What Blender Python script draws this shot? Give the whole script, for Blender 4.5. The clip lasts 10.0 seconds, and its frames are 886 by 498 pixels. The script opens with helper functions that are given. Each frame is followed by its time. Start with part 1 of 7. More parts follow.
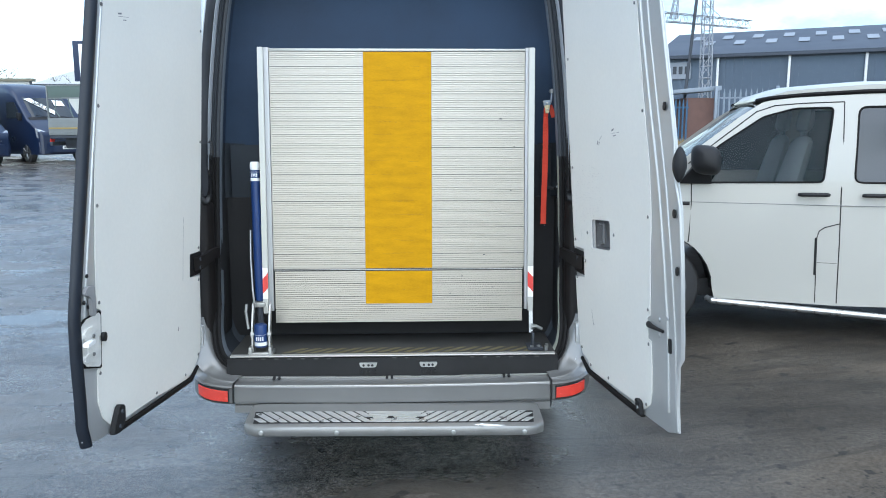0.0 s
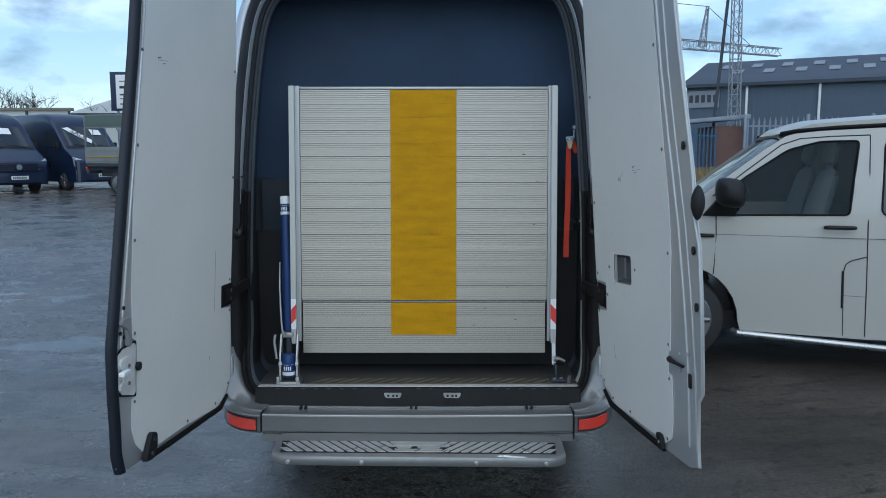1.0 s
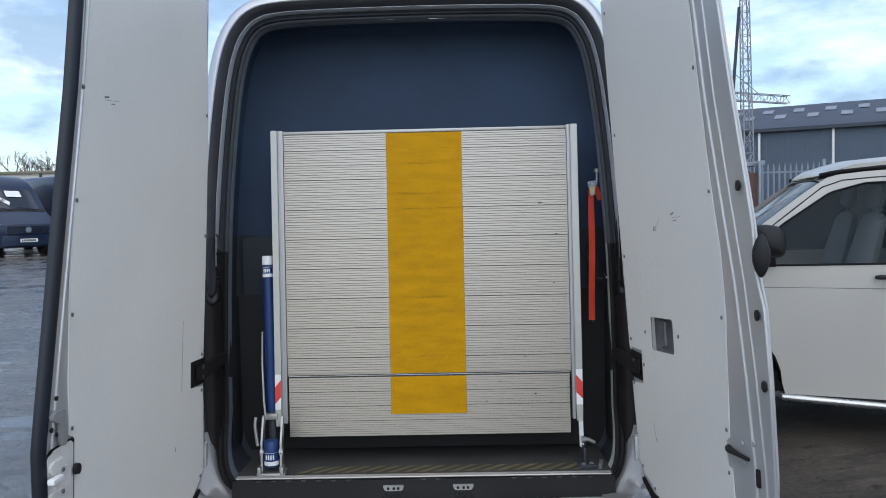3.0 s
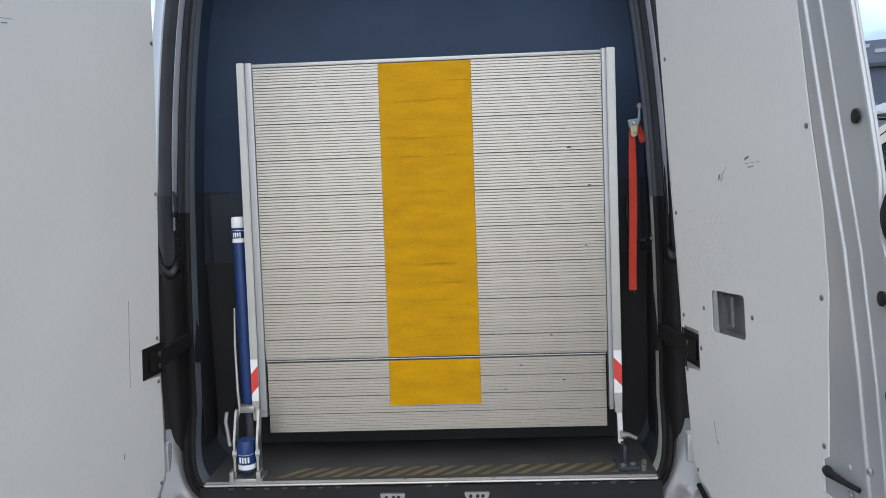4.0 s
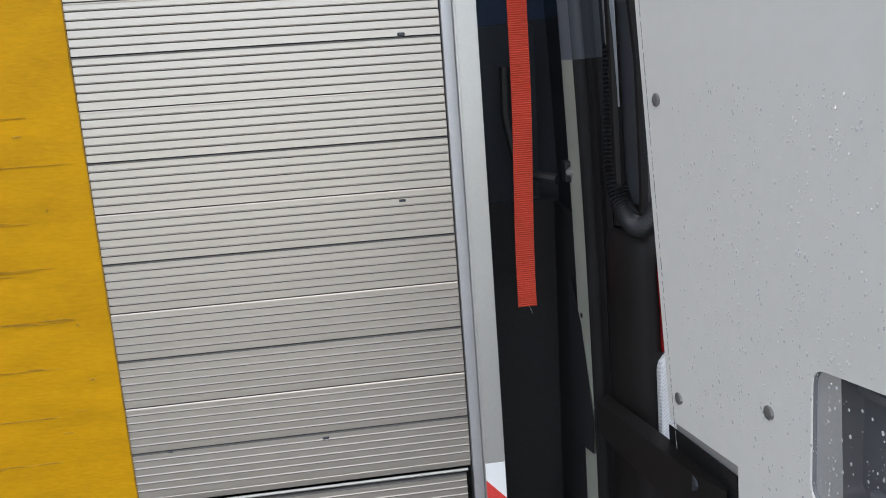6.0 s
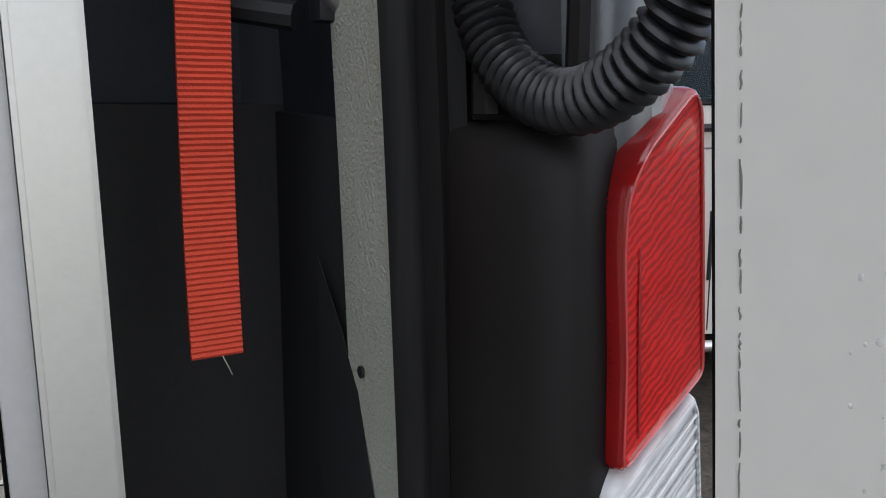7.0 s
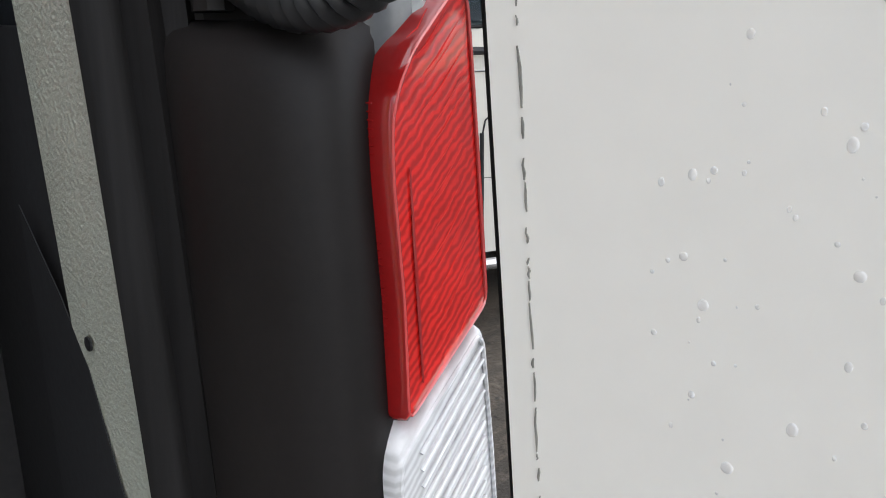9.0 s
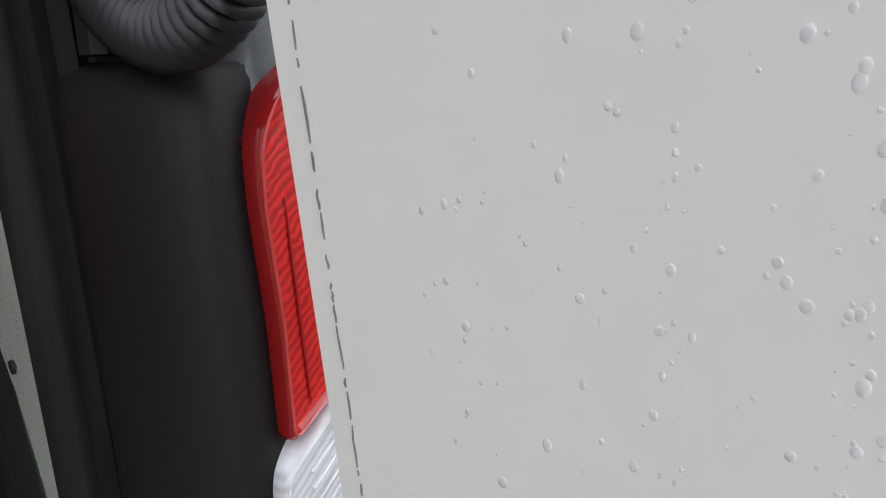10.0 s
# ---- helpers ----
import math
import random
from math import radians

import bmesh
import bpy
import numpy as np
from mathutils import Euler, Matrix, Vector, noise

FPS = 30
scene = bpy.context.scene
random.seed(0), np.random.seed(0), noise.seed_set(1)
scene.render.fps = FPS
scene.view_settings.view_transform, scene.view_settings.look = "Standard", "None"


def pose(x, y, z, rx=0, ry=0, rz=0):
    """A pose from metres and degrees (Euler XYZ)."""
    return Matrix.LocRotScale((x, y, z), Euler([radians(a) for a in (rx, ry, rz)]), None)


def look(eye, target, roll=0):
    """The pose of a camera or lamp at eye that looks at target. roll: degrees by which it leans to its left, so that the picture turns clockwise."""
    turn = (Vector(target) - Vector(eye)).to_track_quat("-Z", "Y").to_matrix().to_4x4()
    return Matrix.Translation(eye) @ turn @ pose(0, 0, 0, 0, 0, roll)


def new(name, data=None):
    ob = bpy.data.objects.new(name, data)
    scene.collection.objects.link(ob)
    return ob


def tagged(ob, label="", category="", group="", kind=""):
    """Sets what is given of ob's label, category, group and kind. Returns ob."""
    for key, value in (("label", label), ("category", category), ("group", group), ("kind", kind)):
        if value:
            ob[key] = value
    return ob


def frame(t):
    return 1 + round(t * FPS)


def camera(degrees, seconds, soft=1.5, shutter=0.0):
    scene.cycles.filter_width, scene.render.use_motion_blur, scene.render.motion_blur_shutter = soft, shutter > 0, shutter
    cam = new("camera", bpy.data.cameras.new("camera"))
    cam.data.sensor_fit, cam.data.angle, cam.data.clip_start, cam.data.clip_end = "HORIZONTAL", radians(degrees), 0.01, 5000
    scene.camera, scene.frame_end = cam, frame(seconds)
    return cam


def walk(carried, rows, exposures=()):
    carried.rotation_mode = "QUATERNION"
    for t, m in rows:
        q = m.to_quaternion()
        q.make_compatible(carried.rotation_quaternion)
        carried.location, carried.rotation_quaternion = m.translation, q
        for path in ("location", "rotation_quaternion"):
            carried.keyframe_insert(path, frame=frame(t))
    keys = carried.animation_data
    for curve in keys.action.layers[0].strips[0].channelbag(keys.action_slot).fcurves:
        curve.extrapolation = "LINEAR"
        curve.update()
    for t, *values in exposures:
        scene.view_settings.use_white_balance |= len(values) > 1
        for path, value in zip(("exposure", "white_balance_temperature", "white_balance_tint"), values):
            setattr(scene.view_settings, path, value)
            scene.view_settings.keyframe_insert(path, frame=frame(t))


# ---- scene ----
cam = camera(59.96, 10.0, soft=1.0)
PATH = [
    (0.00, pose(0.1186, -3.6107, 1.7468, 81.019, 0.058, -1.939)),
    (0.20, pose(0.1210, -3.6160, 1.7821, 83.010, -0.219, -1.589)),
    (0.50, pose(0.1338, -3.6475, 1.7686, 84.902, -0.399, -0.598)),
    (1.00, pose(0.1318, -3.6827, 1.7873, 83.024, 0.043, 0.113)),
    (1.50, pose(0.1208, -3.6857, 1.7976, 83.236, 0.324, 0.602)),
    (2.00, pose(0.0821, -3.6250, 1.7922, 84.259, 1.279, 0.273)),
    (2.50, pose(0.1148, -3.4287, 1.7625, 85.748, 1.516, -0.016)),
    (2.70, pose(0.1709, -3.3226, 1.7758, 87.397, 1.226, 0.699)),
    (3.80, pose(0.1430, -2.7006, 1.7557, 83.864, 1.388, 1.379)),
    (4.00, pose(0.1990, -2.5467, 1.7642, 83.318, 2.131, 2.402)),
    (4.50, pose(0.3110, -2.1021, 1.7563, 84.460, 3.399, 3.351)),
    (4.80, pose(0.3321, -1.8591, 1.7327, 82.114, 3.553, 3.037)),
    (5.00, pose(0.3267, -1.6711, 1.7210, 81.062, 3.351, 0.020)),
    (5.20, pose(0.3344, -1.4797, 1.7198, 80.327, 2.676, -3.291)),
    (6.30, pose(0.5703, -0.5668, 1.5390, 75.007, 5.349, -11.246)),
    (6.50, pose(0.5722, -0.4323, 1.4824, 75.355, 3.225, -17.850)),
    (6.70, pose(0.6209, -0.2981, 1.4352, 77.442, 1.422, -21.154)),
    (6.80, pose(0.6435, -0.2380, 1.4230, 77.800, 0.900, -22.900)),
    (7.00, pose(0.6667, -0.1401, 1.4054, 77.890, -0.916, -30.158)),
    (7.20, pose(0.6936, -0.1055, 1.3934, 76.865, -1.668, -34.241)),
    (7.50, pose(0.7029, -0.0945, 1.3919, 75.300, -2.361, -41.335)),
    (8.00, pose(0.7081, -0.0929, 1.4034, 74.489, -1.609, -45.203)),
    (8.50, pose(0.7203, -0.0896, 1.3977, 73.770, -1.144, -46.081)),
    (9.00, pose(0.7074, -0.1034, 1.3917, 73.061, -0.570, -46.911)),
    (9.50, pose(0.7139, -0.1416, 1.4073, 74.685, 0.644, -46.010)),
    (10.00, pose(0.7440, -0.1575, 1.3959, 74.763, 0.854, -44.399)),
]
EXPO = [(0.0, 1.6, 5740, 3), (0.25, 1.2, 5540, 2), (0.5, 0.62, 5390, 2), (1.0, 0.42, 5390, 2), (1.5, 0.58, 5520, 6), (2.0, 0.5, 5660, 7), (2.7, 0.66, 5840, 9),
        (4.0, 1.02, 6160, 10), (5.0, 1.08, 6210, 10), (6.4, 1.12, 6110, 10), (7.0, 1.08, 6310, 10), (7.6, 1.66, 6510, 10), (9.0, 1.66, 6510, 10), (9.5, 1.6, 6510, 10), (10.0, 1.4, 6410, 10)]
walk(cam, PATH, EXPO)

# ---- light ----
world = bpy.data.worlds.new("world")
scene.world = world
world.use_nodes = True
wn, wl = world.node_tree.nodes, world.node_tree.links
wn.clear()
SUN_EL, SUN_ROT = radians(52), radians(-182)
sky = wn.new("ShaderNodeTexSky")
sky.sky_type, sky.sun_disc, sky.sun_elevation, sky.sun_rotation = "NISHITA", False, SUN_EL, SUN_ROT
sky.air_density, sky.dust_density, sky.ozone_density = 1.0, 1.2, 1.0
wtc = wn.new("ShaderNodeTexCoord")
wmap = wn.new("ShaderNodeMapping")
wmap.inputs["Scale"].default_value = (2.2, 2.2, 6.5)
wno = wn.new("ShaderNodeTexNoise")
wno.inputs["Scale"].default_value, wno.inputs["Detail"].default_value, wno.inputs["Roughness"].default_value = 2.1, 7.0, 0.58
wra = wn.new("ShaderNodeValToRGB")
wra.color_ramp.elements[0].position, wra.color_ramp.elements[1].position = 0.47, 0.66
wra.color_ramp.elements[0].color, wra.color_ramp.elements[1].color = (0.09, 0.09, 0.09, 1), (0.50, 0.50, 0.50, 1)
wmix = wn.new("ShaderNodeMix")
wmix.data_type = "RGBA"
wmix.inputs["B"].default_value = (9.0, 9.2, 9.6, 1)
wmap2 = wn.new("ShaderNodeMapping")
wmap2.inputs["Location"].default_value, wmap2.inputs["Scale"].default_value = (3.7, 1.3, 0.4), (3.4, 3.4, 7.5)
wno2 = wn.new("ShaderNodeTexNoise")
wno2.inputs["Scale"].default_value, wno2.inputs["Detail"].default_value, wno2.inputs["Roughness"].default_value = 1.5, 6.0, 0.55
wra2 = wn.new("ShaderNodeValToRGB")
wra2.color_ramp.elements[0].position, wra2.color_ramp.elements[1].position = 0.53, 0.64
wra2.color_ramp.elements[0].color, wra2.color_ramp.elements[1].color = (0, 0, 0, 1), (0.82, 0.82, 0.82, 1)
wdark = wn.new("ShaderNodeMix")
wdark.data_type = "RGBA"
wdark.inputs["B"].default_value = (2.3, 3.1, 3.9, 1)
wbg = wn.new("ShaderNodeBackground")
wbg.inputs["Strength"].default_value = 0.112
wout = wn.new("ShaderNodeOutputWorld")
wl.new(wtc.outputs["Generated"], wmap.inputs["Vector"])
wl.new(wmap.outputs["Vector"], wno.inputs["Vector"])
wl.new(wno.outputs["Fac"], wra.inputs["Fac"])
wl.new(wra.outputs["Color"], wmix.inputs["Factor"])
wl.new(sky.outputs["Color"], wmix.inputs["A"])
wl.new(wtc.outputs["Generated"], wmap2.inputs["Vector"])
wl.new(wmap2.outputs["Vector"], wno2.inputs["Vector"])
wl.new(wno2.outputs["Fac"], wra2.inputs["Fac"])
wl.new(wra2.outputs["Color"], wdark.inputs["Factor"])
wl.new(wmix.outputs["Result"], wdark.inputs["A"])
wl.new(wdark.outputs["Result"], wbg.inputs["Color"])
wl.new(wbg.outputs["Background"], wout.inputs["Surface"])
sun = new("sun", bpy.data.lights.new("sun", "SUN"))
sun.data.energy, sun.data.angle, sun.data.color = 1.0, radians(110), (1.0, 0.915, 0.79)
sun_dir = Vector((math.sin(SUN_ROT) * math.cos(SUN_EL), math.cos(SUN_ROT) * math.cos(SUN_EL), math.sin(SUN_EL)))
sun.matrix_world = look(sun_dir * 30, (0, 0, 0))

# ---- materials ----


def mat(name, col, rough=0.5, metal=0.0, var=0.1, scale=6.0, fine=150.0, bump=0.05, rvar=0.1, coat=0.0, trans=0.0,
        ior=1.45, stretch=(1, 1, 1), spec=0.5, dist=0.002, alpha=1.0):
    m = bpy.data.materials.new(name)
    m.use_nodes = True
    nt = m.node_tree
    n, l = nt.nodes, nt.links
    b = n["Principled BSDF"]
    tc = n.new("ShaderNodeTexCoord")
    mp = n.new("ShaderNodeMapping")
    mp.inputs["Scale"].default_value = stretch
    l.new(tc.outputs["Object"], mp.inputs["Vector"])
    a, c = n.new("ShaderNodeTexNoise"), n.new("ShaderNodeTexNoise")
    a.inputs["Scale"].default_value, a.inputs["Detail"].default_value = scale, 5.0
    c.inputs["Scale"].default_value, c.inputs["Detail"].default_value = fine, 3.0
    l.new(mp.outputs["Vector"], a.inputs["Vector"])
    l.new(mp.outputs["Vector"], c.inputs["Vector"])
    add = n.new("ShaderNodeMath")
    add.operation = "MULTIPLY_ADD"
    l.new(a.outputs["Fac"], add.inputs[0])
    add.inputs[1].default_value = 0.65
    half = n.new("ShaderNodeMath")
    half.operation = "MULTIPLY"
    half.inputs[1].default_value = 0.35
    l.new(c.outputs["Fac"], half.inputs[0])
    l.new(half.outputs[0], add.inputs[2])
    mr = n.new("ShaderNodeMapRange")
    mr.inputs["From Min"].default_value, mr.inputs["From Max"].default_value = 0.25, 0.75
    l.new(add.outputs[0], mr.inputs["Value"])
    mx = n.new("ShaderNodeMix")
    mx.data_type = "RGBA"
    mx.inputs["A"].default_value = (*[max(0, v * (1 - var)) for v in col], 1)
    mx.inputs["B"].default_value = (*[min(1, v * (1 + var)) for v in col], 1)
    l.new(mr.outputs["Result"], mx.inputs["Factor"])
    l.new(mx.outputs["Result"], b.inputs["Base Color"])
    rr = n.new("ShaderNodeMapRange")
    rr.inputs["To Min"].default_value, rr.inputs["To Max"].default_value = max(0.02, rough - rvar), min(1, rough + rvar)
    l.new(a.outputs["Fac"], rr.inputs["Value"])
    l.new(rr.outputs["Result"], b.inputs["Roughness"])
    b.inputs["Metallic"].default_value, b.inputs["Coat Weight"].default_value = metal, coat
    b.inputs["Transmission Weight"].default_value, b.inputs["IOR"].default_value = trans, ior
    b.inputs["Specular IOR Level"].default_value = spec
    b.inputs["Alpha"].default_value = alpha
    if bump:
        bp = n.new("ShaderNodeBump")
        bp.inputs["Strength"].default_value, bp.inputs["Distance"].default_value = bump, dist
        l.new(c.outputs["Fac"], bp.inputs["Height"])
        l.new(bp.outputs["Normal"], b.inputs["Normal"])
    return m


SILVER = mat("silver paint", (0.50, 0.51, 0.52), 0.32, 0.55, 0.06, 5, 900, 0.02, 0.08, coat=0.5)
LOCKSILVER = mat("bright worn zinc", (0.66, 0.65, 0.62), 0.36, 0.15, 0.15, 20, 200, 0.06, 0.1)
BRASSY = mat("yellowed zinc", (0.36, 0.31, 0.19), 0.4, 0.6, 0.2, 30, 300, 0.05)
SILVER_DULL = mat("silver paint inside", (0.47, 0.475, 0.47), 0.38, 0.4, 0.12, 4, 300, 0.04, 0.12)
PANEL = mat("painted lining board", (0.70, 0.686, 0.640), 0.42, 0.0, 0.05, 3, 60, 0.06, 0.1)
LINING = mat("dark lining", (0.029, 0.048, 0.085), 0.85, 0.0, 0.3, 3, 250, 0.1, 0.1)
LINING_LOW = mat("dark lower lining", (0.026, 0.032, 0.040), 0.8, 0.0, 0.3, 3, 250, 0.1, 0.1)
BOARD = mat("dark side board", (0.0205, 0.0205, 0.0215), 0.7, 0.0, 0.3, 5, 200, 0.08, 0.1, spec=0.3)
TRIM = mat("satin black trim", (0.012, 0.012, 0.0125), 0.42, 0.0, 0.3, 12, 300, 0.10, 0.1, spec=0.2)
EDGESEAL = mat("grey-black edge rubber", (0.0085, 0.012, 0.020), 0.42, 0.0, 0.3, 10, 200, 0.08, 0.1)
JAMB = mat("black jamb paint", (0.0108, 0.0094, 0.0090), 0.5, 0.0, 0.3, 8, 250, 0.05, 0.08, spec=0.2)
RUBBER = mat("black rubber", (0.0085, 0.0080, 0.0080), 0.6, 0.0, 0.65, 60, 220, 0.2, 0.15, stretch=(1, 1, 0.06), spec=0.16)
JAMB_LIT = mat("jamb paint toned for sky light", (0.056, 0.058, 0.065), 0.34, 0.0, 0.25, 8, 250, 0.04, 0.08, spec=0.5)
JAMB_HALFLIT = mat("jamb paint toned half-lit", (0.036, 0.038, 0.043), 0.34, 0.0, 0.25, 8, 250, 0.04, 0.08, spec=0.5)
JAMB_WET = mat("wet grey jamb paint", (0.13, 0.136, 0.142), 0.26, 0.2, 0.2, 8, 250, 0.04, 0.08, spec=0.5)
STRIP_LIT = mat("upper rubber paled for sky light", (0.023, 0.026, 0.031), 0.5, 0.0, 0.3, 10, 200, 0.1, 0.1, stretch=(1, 1, 0.3), spec=0.4)
FLANGE_SHADE = mat("pale trim in shade tone", (0.12, 0.135, 0.155), 0.55, 0.0, 0.12, 12, 420, 0.3, 0.08)
JAMB_STRIP = mat("grey jamb edge", (0.30, 0.315, 0.34), 0.36, 0.2, 0.15, 10, 250, 0.04, 0.08)
PLASTIC = mat("black plastic", (0.016, 0.016, 0.017), 0.55, 0.0, 0.25, 12, 400, 0.1, 0.1, spec=0.3)
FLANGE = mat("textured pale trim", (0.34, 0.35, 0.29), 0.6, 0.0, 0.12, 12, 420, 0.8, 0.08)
ALU = mat("worn aluminium", (0.375, 0.350, 0.310), 0.36, 0.90, 0.10, 5, 90, 0.03, 0.06, stretch=(0.25, 3, 3))
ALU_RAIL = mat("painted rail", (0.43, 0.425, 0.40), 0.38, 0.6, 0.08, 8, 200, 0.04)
ALU_GREY = mat("grey rail", (0.40, 0.40, 0.40), 0.45, 0.4, 0.1, 8, 200, 0.04)
YELLOW = mat("yellow grip paint", (0.48, 0.248, 0.0012), 0.6, 0.0, 0.22, 14, 130, 0.2, 0.12, stretch=(0.6, 2, 2.2), spec=0.12)
BLUE = mat("blue paint", (0.010, 0.033, 0.125), 0.35, 0.0, 0.2, 10, 200, 0.03)
STEEL = mat("bright steel", (0.40, 0.40, 0.39), 0.35, 0.8, 0.15, 20, 300, 0.05)
WHITE = mat("white paint", (0.78, 0.78, 0.77), 0.3, 0.0, 0.04, 5, 300, 0.02, 0.08)
RED_TAPE = mat("red reflective tape", (0.62, 0.05, 0.04), 0.35, 0.0, 0.1, 20, 300, 0.03)
STRAP = mat("orange red webbing", (0.46, 0.044, 0.019), 0.7, 0.0, 0.15, 20, 700, 0.3, stretch=(1, 1, 1))
BUMPER = mat("grey bumper paint", (0.17, 0.17, 0.166), 0.30, 0.35, 0.08, 6, 400, 0.03, 0.06, coat=0.6)
TREAD = mat("bright tread step", (0.25, 0.248, 0.24), 0.36, 0.5, 0.15, 14, 200, 0.05, 0.1)
TREAD_BRIGHT = mat("polished tread bars", (0.60, 0.60, 0.585), 0.30, 0.6, 0.15, 14, 200, 0.05, 0.1)
REFLECTOR = mat("red reflector", (0.56, 0.035, 0.02), 0.25, 0.0, 0.12, 40, 500, 0.3, 0.08, coat=0.6)
FLOOR = mat("dark van floor", (0.050, 0.049, 0.046), 0.6, 0.0, 0.3, 8, 200, 0.15)
HAZARD = mat("worn hazard yellow", (0.135, 0.115, 0.06), 0.6, 0.0, 0.5, 14, 200, 0.1)
TYRE = mat("tyre rubber", (0.025, 0.025, 0.026), 0.75, 0.0, 0.2, 20, 200, 0.15)
RIM = mat("alloy rim", (0.17, 0.175, 0.18), 0.35, 0.8, 0.1, 10, 200, 0.03)
VWHITE = mat("white car paint", (0.395, 0.386, 0.351), 0.34, 0.0, 0.03, 2, 600, 0.01, 0.05, coat=0.3)
NAVY = mat("dark blue car paint", (0.009, 0.017, 0.045), 0.3, 0.1, 0.1, 2, 600, 0.01, 0.06, coat=0.3)
CARGLASS = mat("tinted car glass", (0.006, 0.017, 0.021), 0.03, 0.0, 0.03, 2, 100, 0.0, 0.01, spec=0.35, alpha=0.5)
DARKGLASS = mat("dark car glass", (0.02, 0.025, 0.03), 0.06, 0.0, 0.1, 2, 100, 0.0, 0.02, coat=0.5)
PAPER = mat("white paper", (0.75, 0.75, 0.74), 0.8, 0.0, 0.05, 4, 100, 0.02)
INK = mat("black ink", (0.02, 0.02, 0.022), 0.6, 0.0, 0.1, 4, 100, 0.0)
PLATE = mat("number plate", (0.70, 0.70, 0.66), 0.4, 0.0, 0.05, 8, 100, 0.0)
CLADDING = mat("grey sheet cladding", (0.085, 0.112, 0.15), 0.55, 0.2, 0.1, 0.4, 6, 0.1, 0.1)
ROOFING = mat("dark sheet roof", (0.046, 0.056, 0.075), 0.6, 0.1, 0.15, 0.5, 6, 0.1, 0.1)
SKYLIGHT = mat("pale rooflight", (0.22, 0.24, 0.27), 0.45, 0.0, 0.1, 1, 10, 0.05)
BRICKRED = mat("red brick", (0.13, 0.075, 0.062), 0.85, 0.0, 0.2, 3, 30, 0.3)
GALV = mat("galvanised steel", (0.22, 0.25, 0.29), 0.5, 0.5, 0.15, 3, 40, 0.05)
FENCEBLUE = mat("blue steel fence", (0.035, 0.09, 0.16), 0.5, 0.1, 0.15, 3, 40, 0.05)
CRANE = mat("grey crane steel", (0.30, 0.31, 0.33), 0.55, 0.3, 0.1, 2, 30, 0.05)
DARKSTEEL = mat("dark steel", (0.05, 0.055, 0.065), 0.55, 0.3, 0.15, 3, 40, 0.05)
DRYGRASS = mat("dry grass", (0.20, 0.15, 0.07), 0.9, 0.0, 0.4, 2, 40, 0.4)
TWIG = mat("bare twigs", (0.09, 0.08, 0.07), 0.9, 0.0, 0.2, 2, 40, 0.1)
BOARDING = mat("cream boarding", (0.50, 0.50, 0.46), 0.7, 0.0, 0.08, 1, 10, 0.05)
SIDEGREY = mat("weathered grey dropside", (0.17, 0.18, 0.175), 0.5, 0.1, 0.2, 2, 40, 0.05)
OCHRE = mat("ochre stripe", (0.30, 0.21, 0.06), 0.5, 0.0, 0.2, 2, 40, 0.05)
COPING = mat("olive-brown coping", (0.16, 0.15, 0.11), 0.6, 0.0, 0.2, 1, 20, 0.05)
SHEDROOF = mat("pale sheet roof", (0.42, 0.42, 0.39), 0.6, 0.0, 0.1, 1, 10, 0.05)
HEADLIGHT = mat("headlight glass over bright reflector", (0.42, 0.44, 0.46), 0.15, 0.5, 0.5, 9, 40, 0.1, 0.1, coat=0.8)
GREENISH = mat("green grey cab", (0.085, 0.115, 0.10), 0.6, 0.0, 0.1, 2, 40, 0.02)
SIGNBLUE = mat("blue sign face", (0.012, 0.022, 0.055), 0.5, 0.0, 0.1, 2, 40, 0.02)
CHROME = mat("chrome bar", (0.48, 0.48, 0.48), 0.28, 0.9, 0.05, 10, 100, 0.0, 0.05)
SCREW = mat("zinc screw", (0.22, 0.22, 0.22), 0.45, 0.7, 0.3, 60, 400, 0.05)
MARK = mat("pencil scuff", (0.16, 0.16, 0.17), 0.6, 0.0, 0.4, 90, 400, 0.0)
SEAL_DIRT = mat("dark sealant", (0.19, 0.185, 0.165), 0.8, 0.0, 0.4, 60, 400, 0.2)
DROP = mat("water drop", (0.95, 0.95, 0.95), 0.16, 0.0, 0.0, 2, 10, 0.0, 0.01, trans=0.5, ior=1.33, coat=0.2)
GROOVE = mat("groove dirt and shade", (0.13, 0.125, 0.114), 0.8, 0.1, 0.4, 6, 200, 0.05)
HOSE = mat("ribbed black hose", (0.0105, 0.0105, 0.0115), 0.38, 0.0, 0.3, 20, 300, 0.08, 0.1)


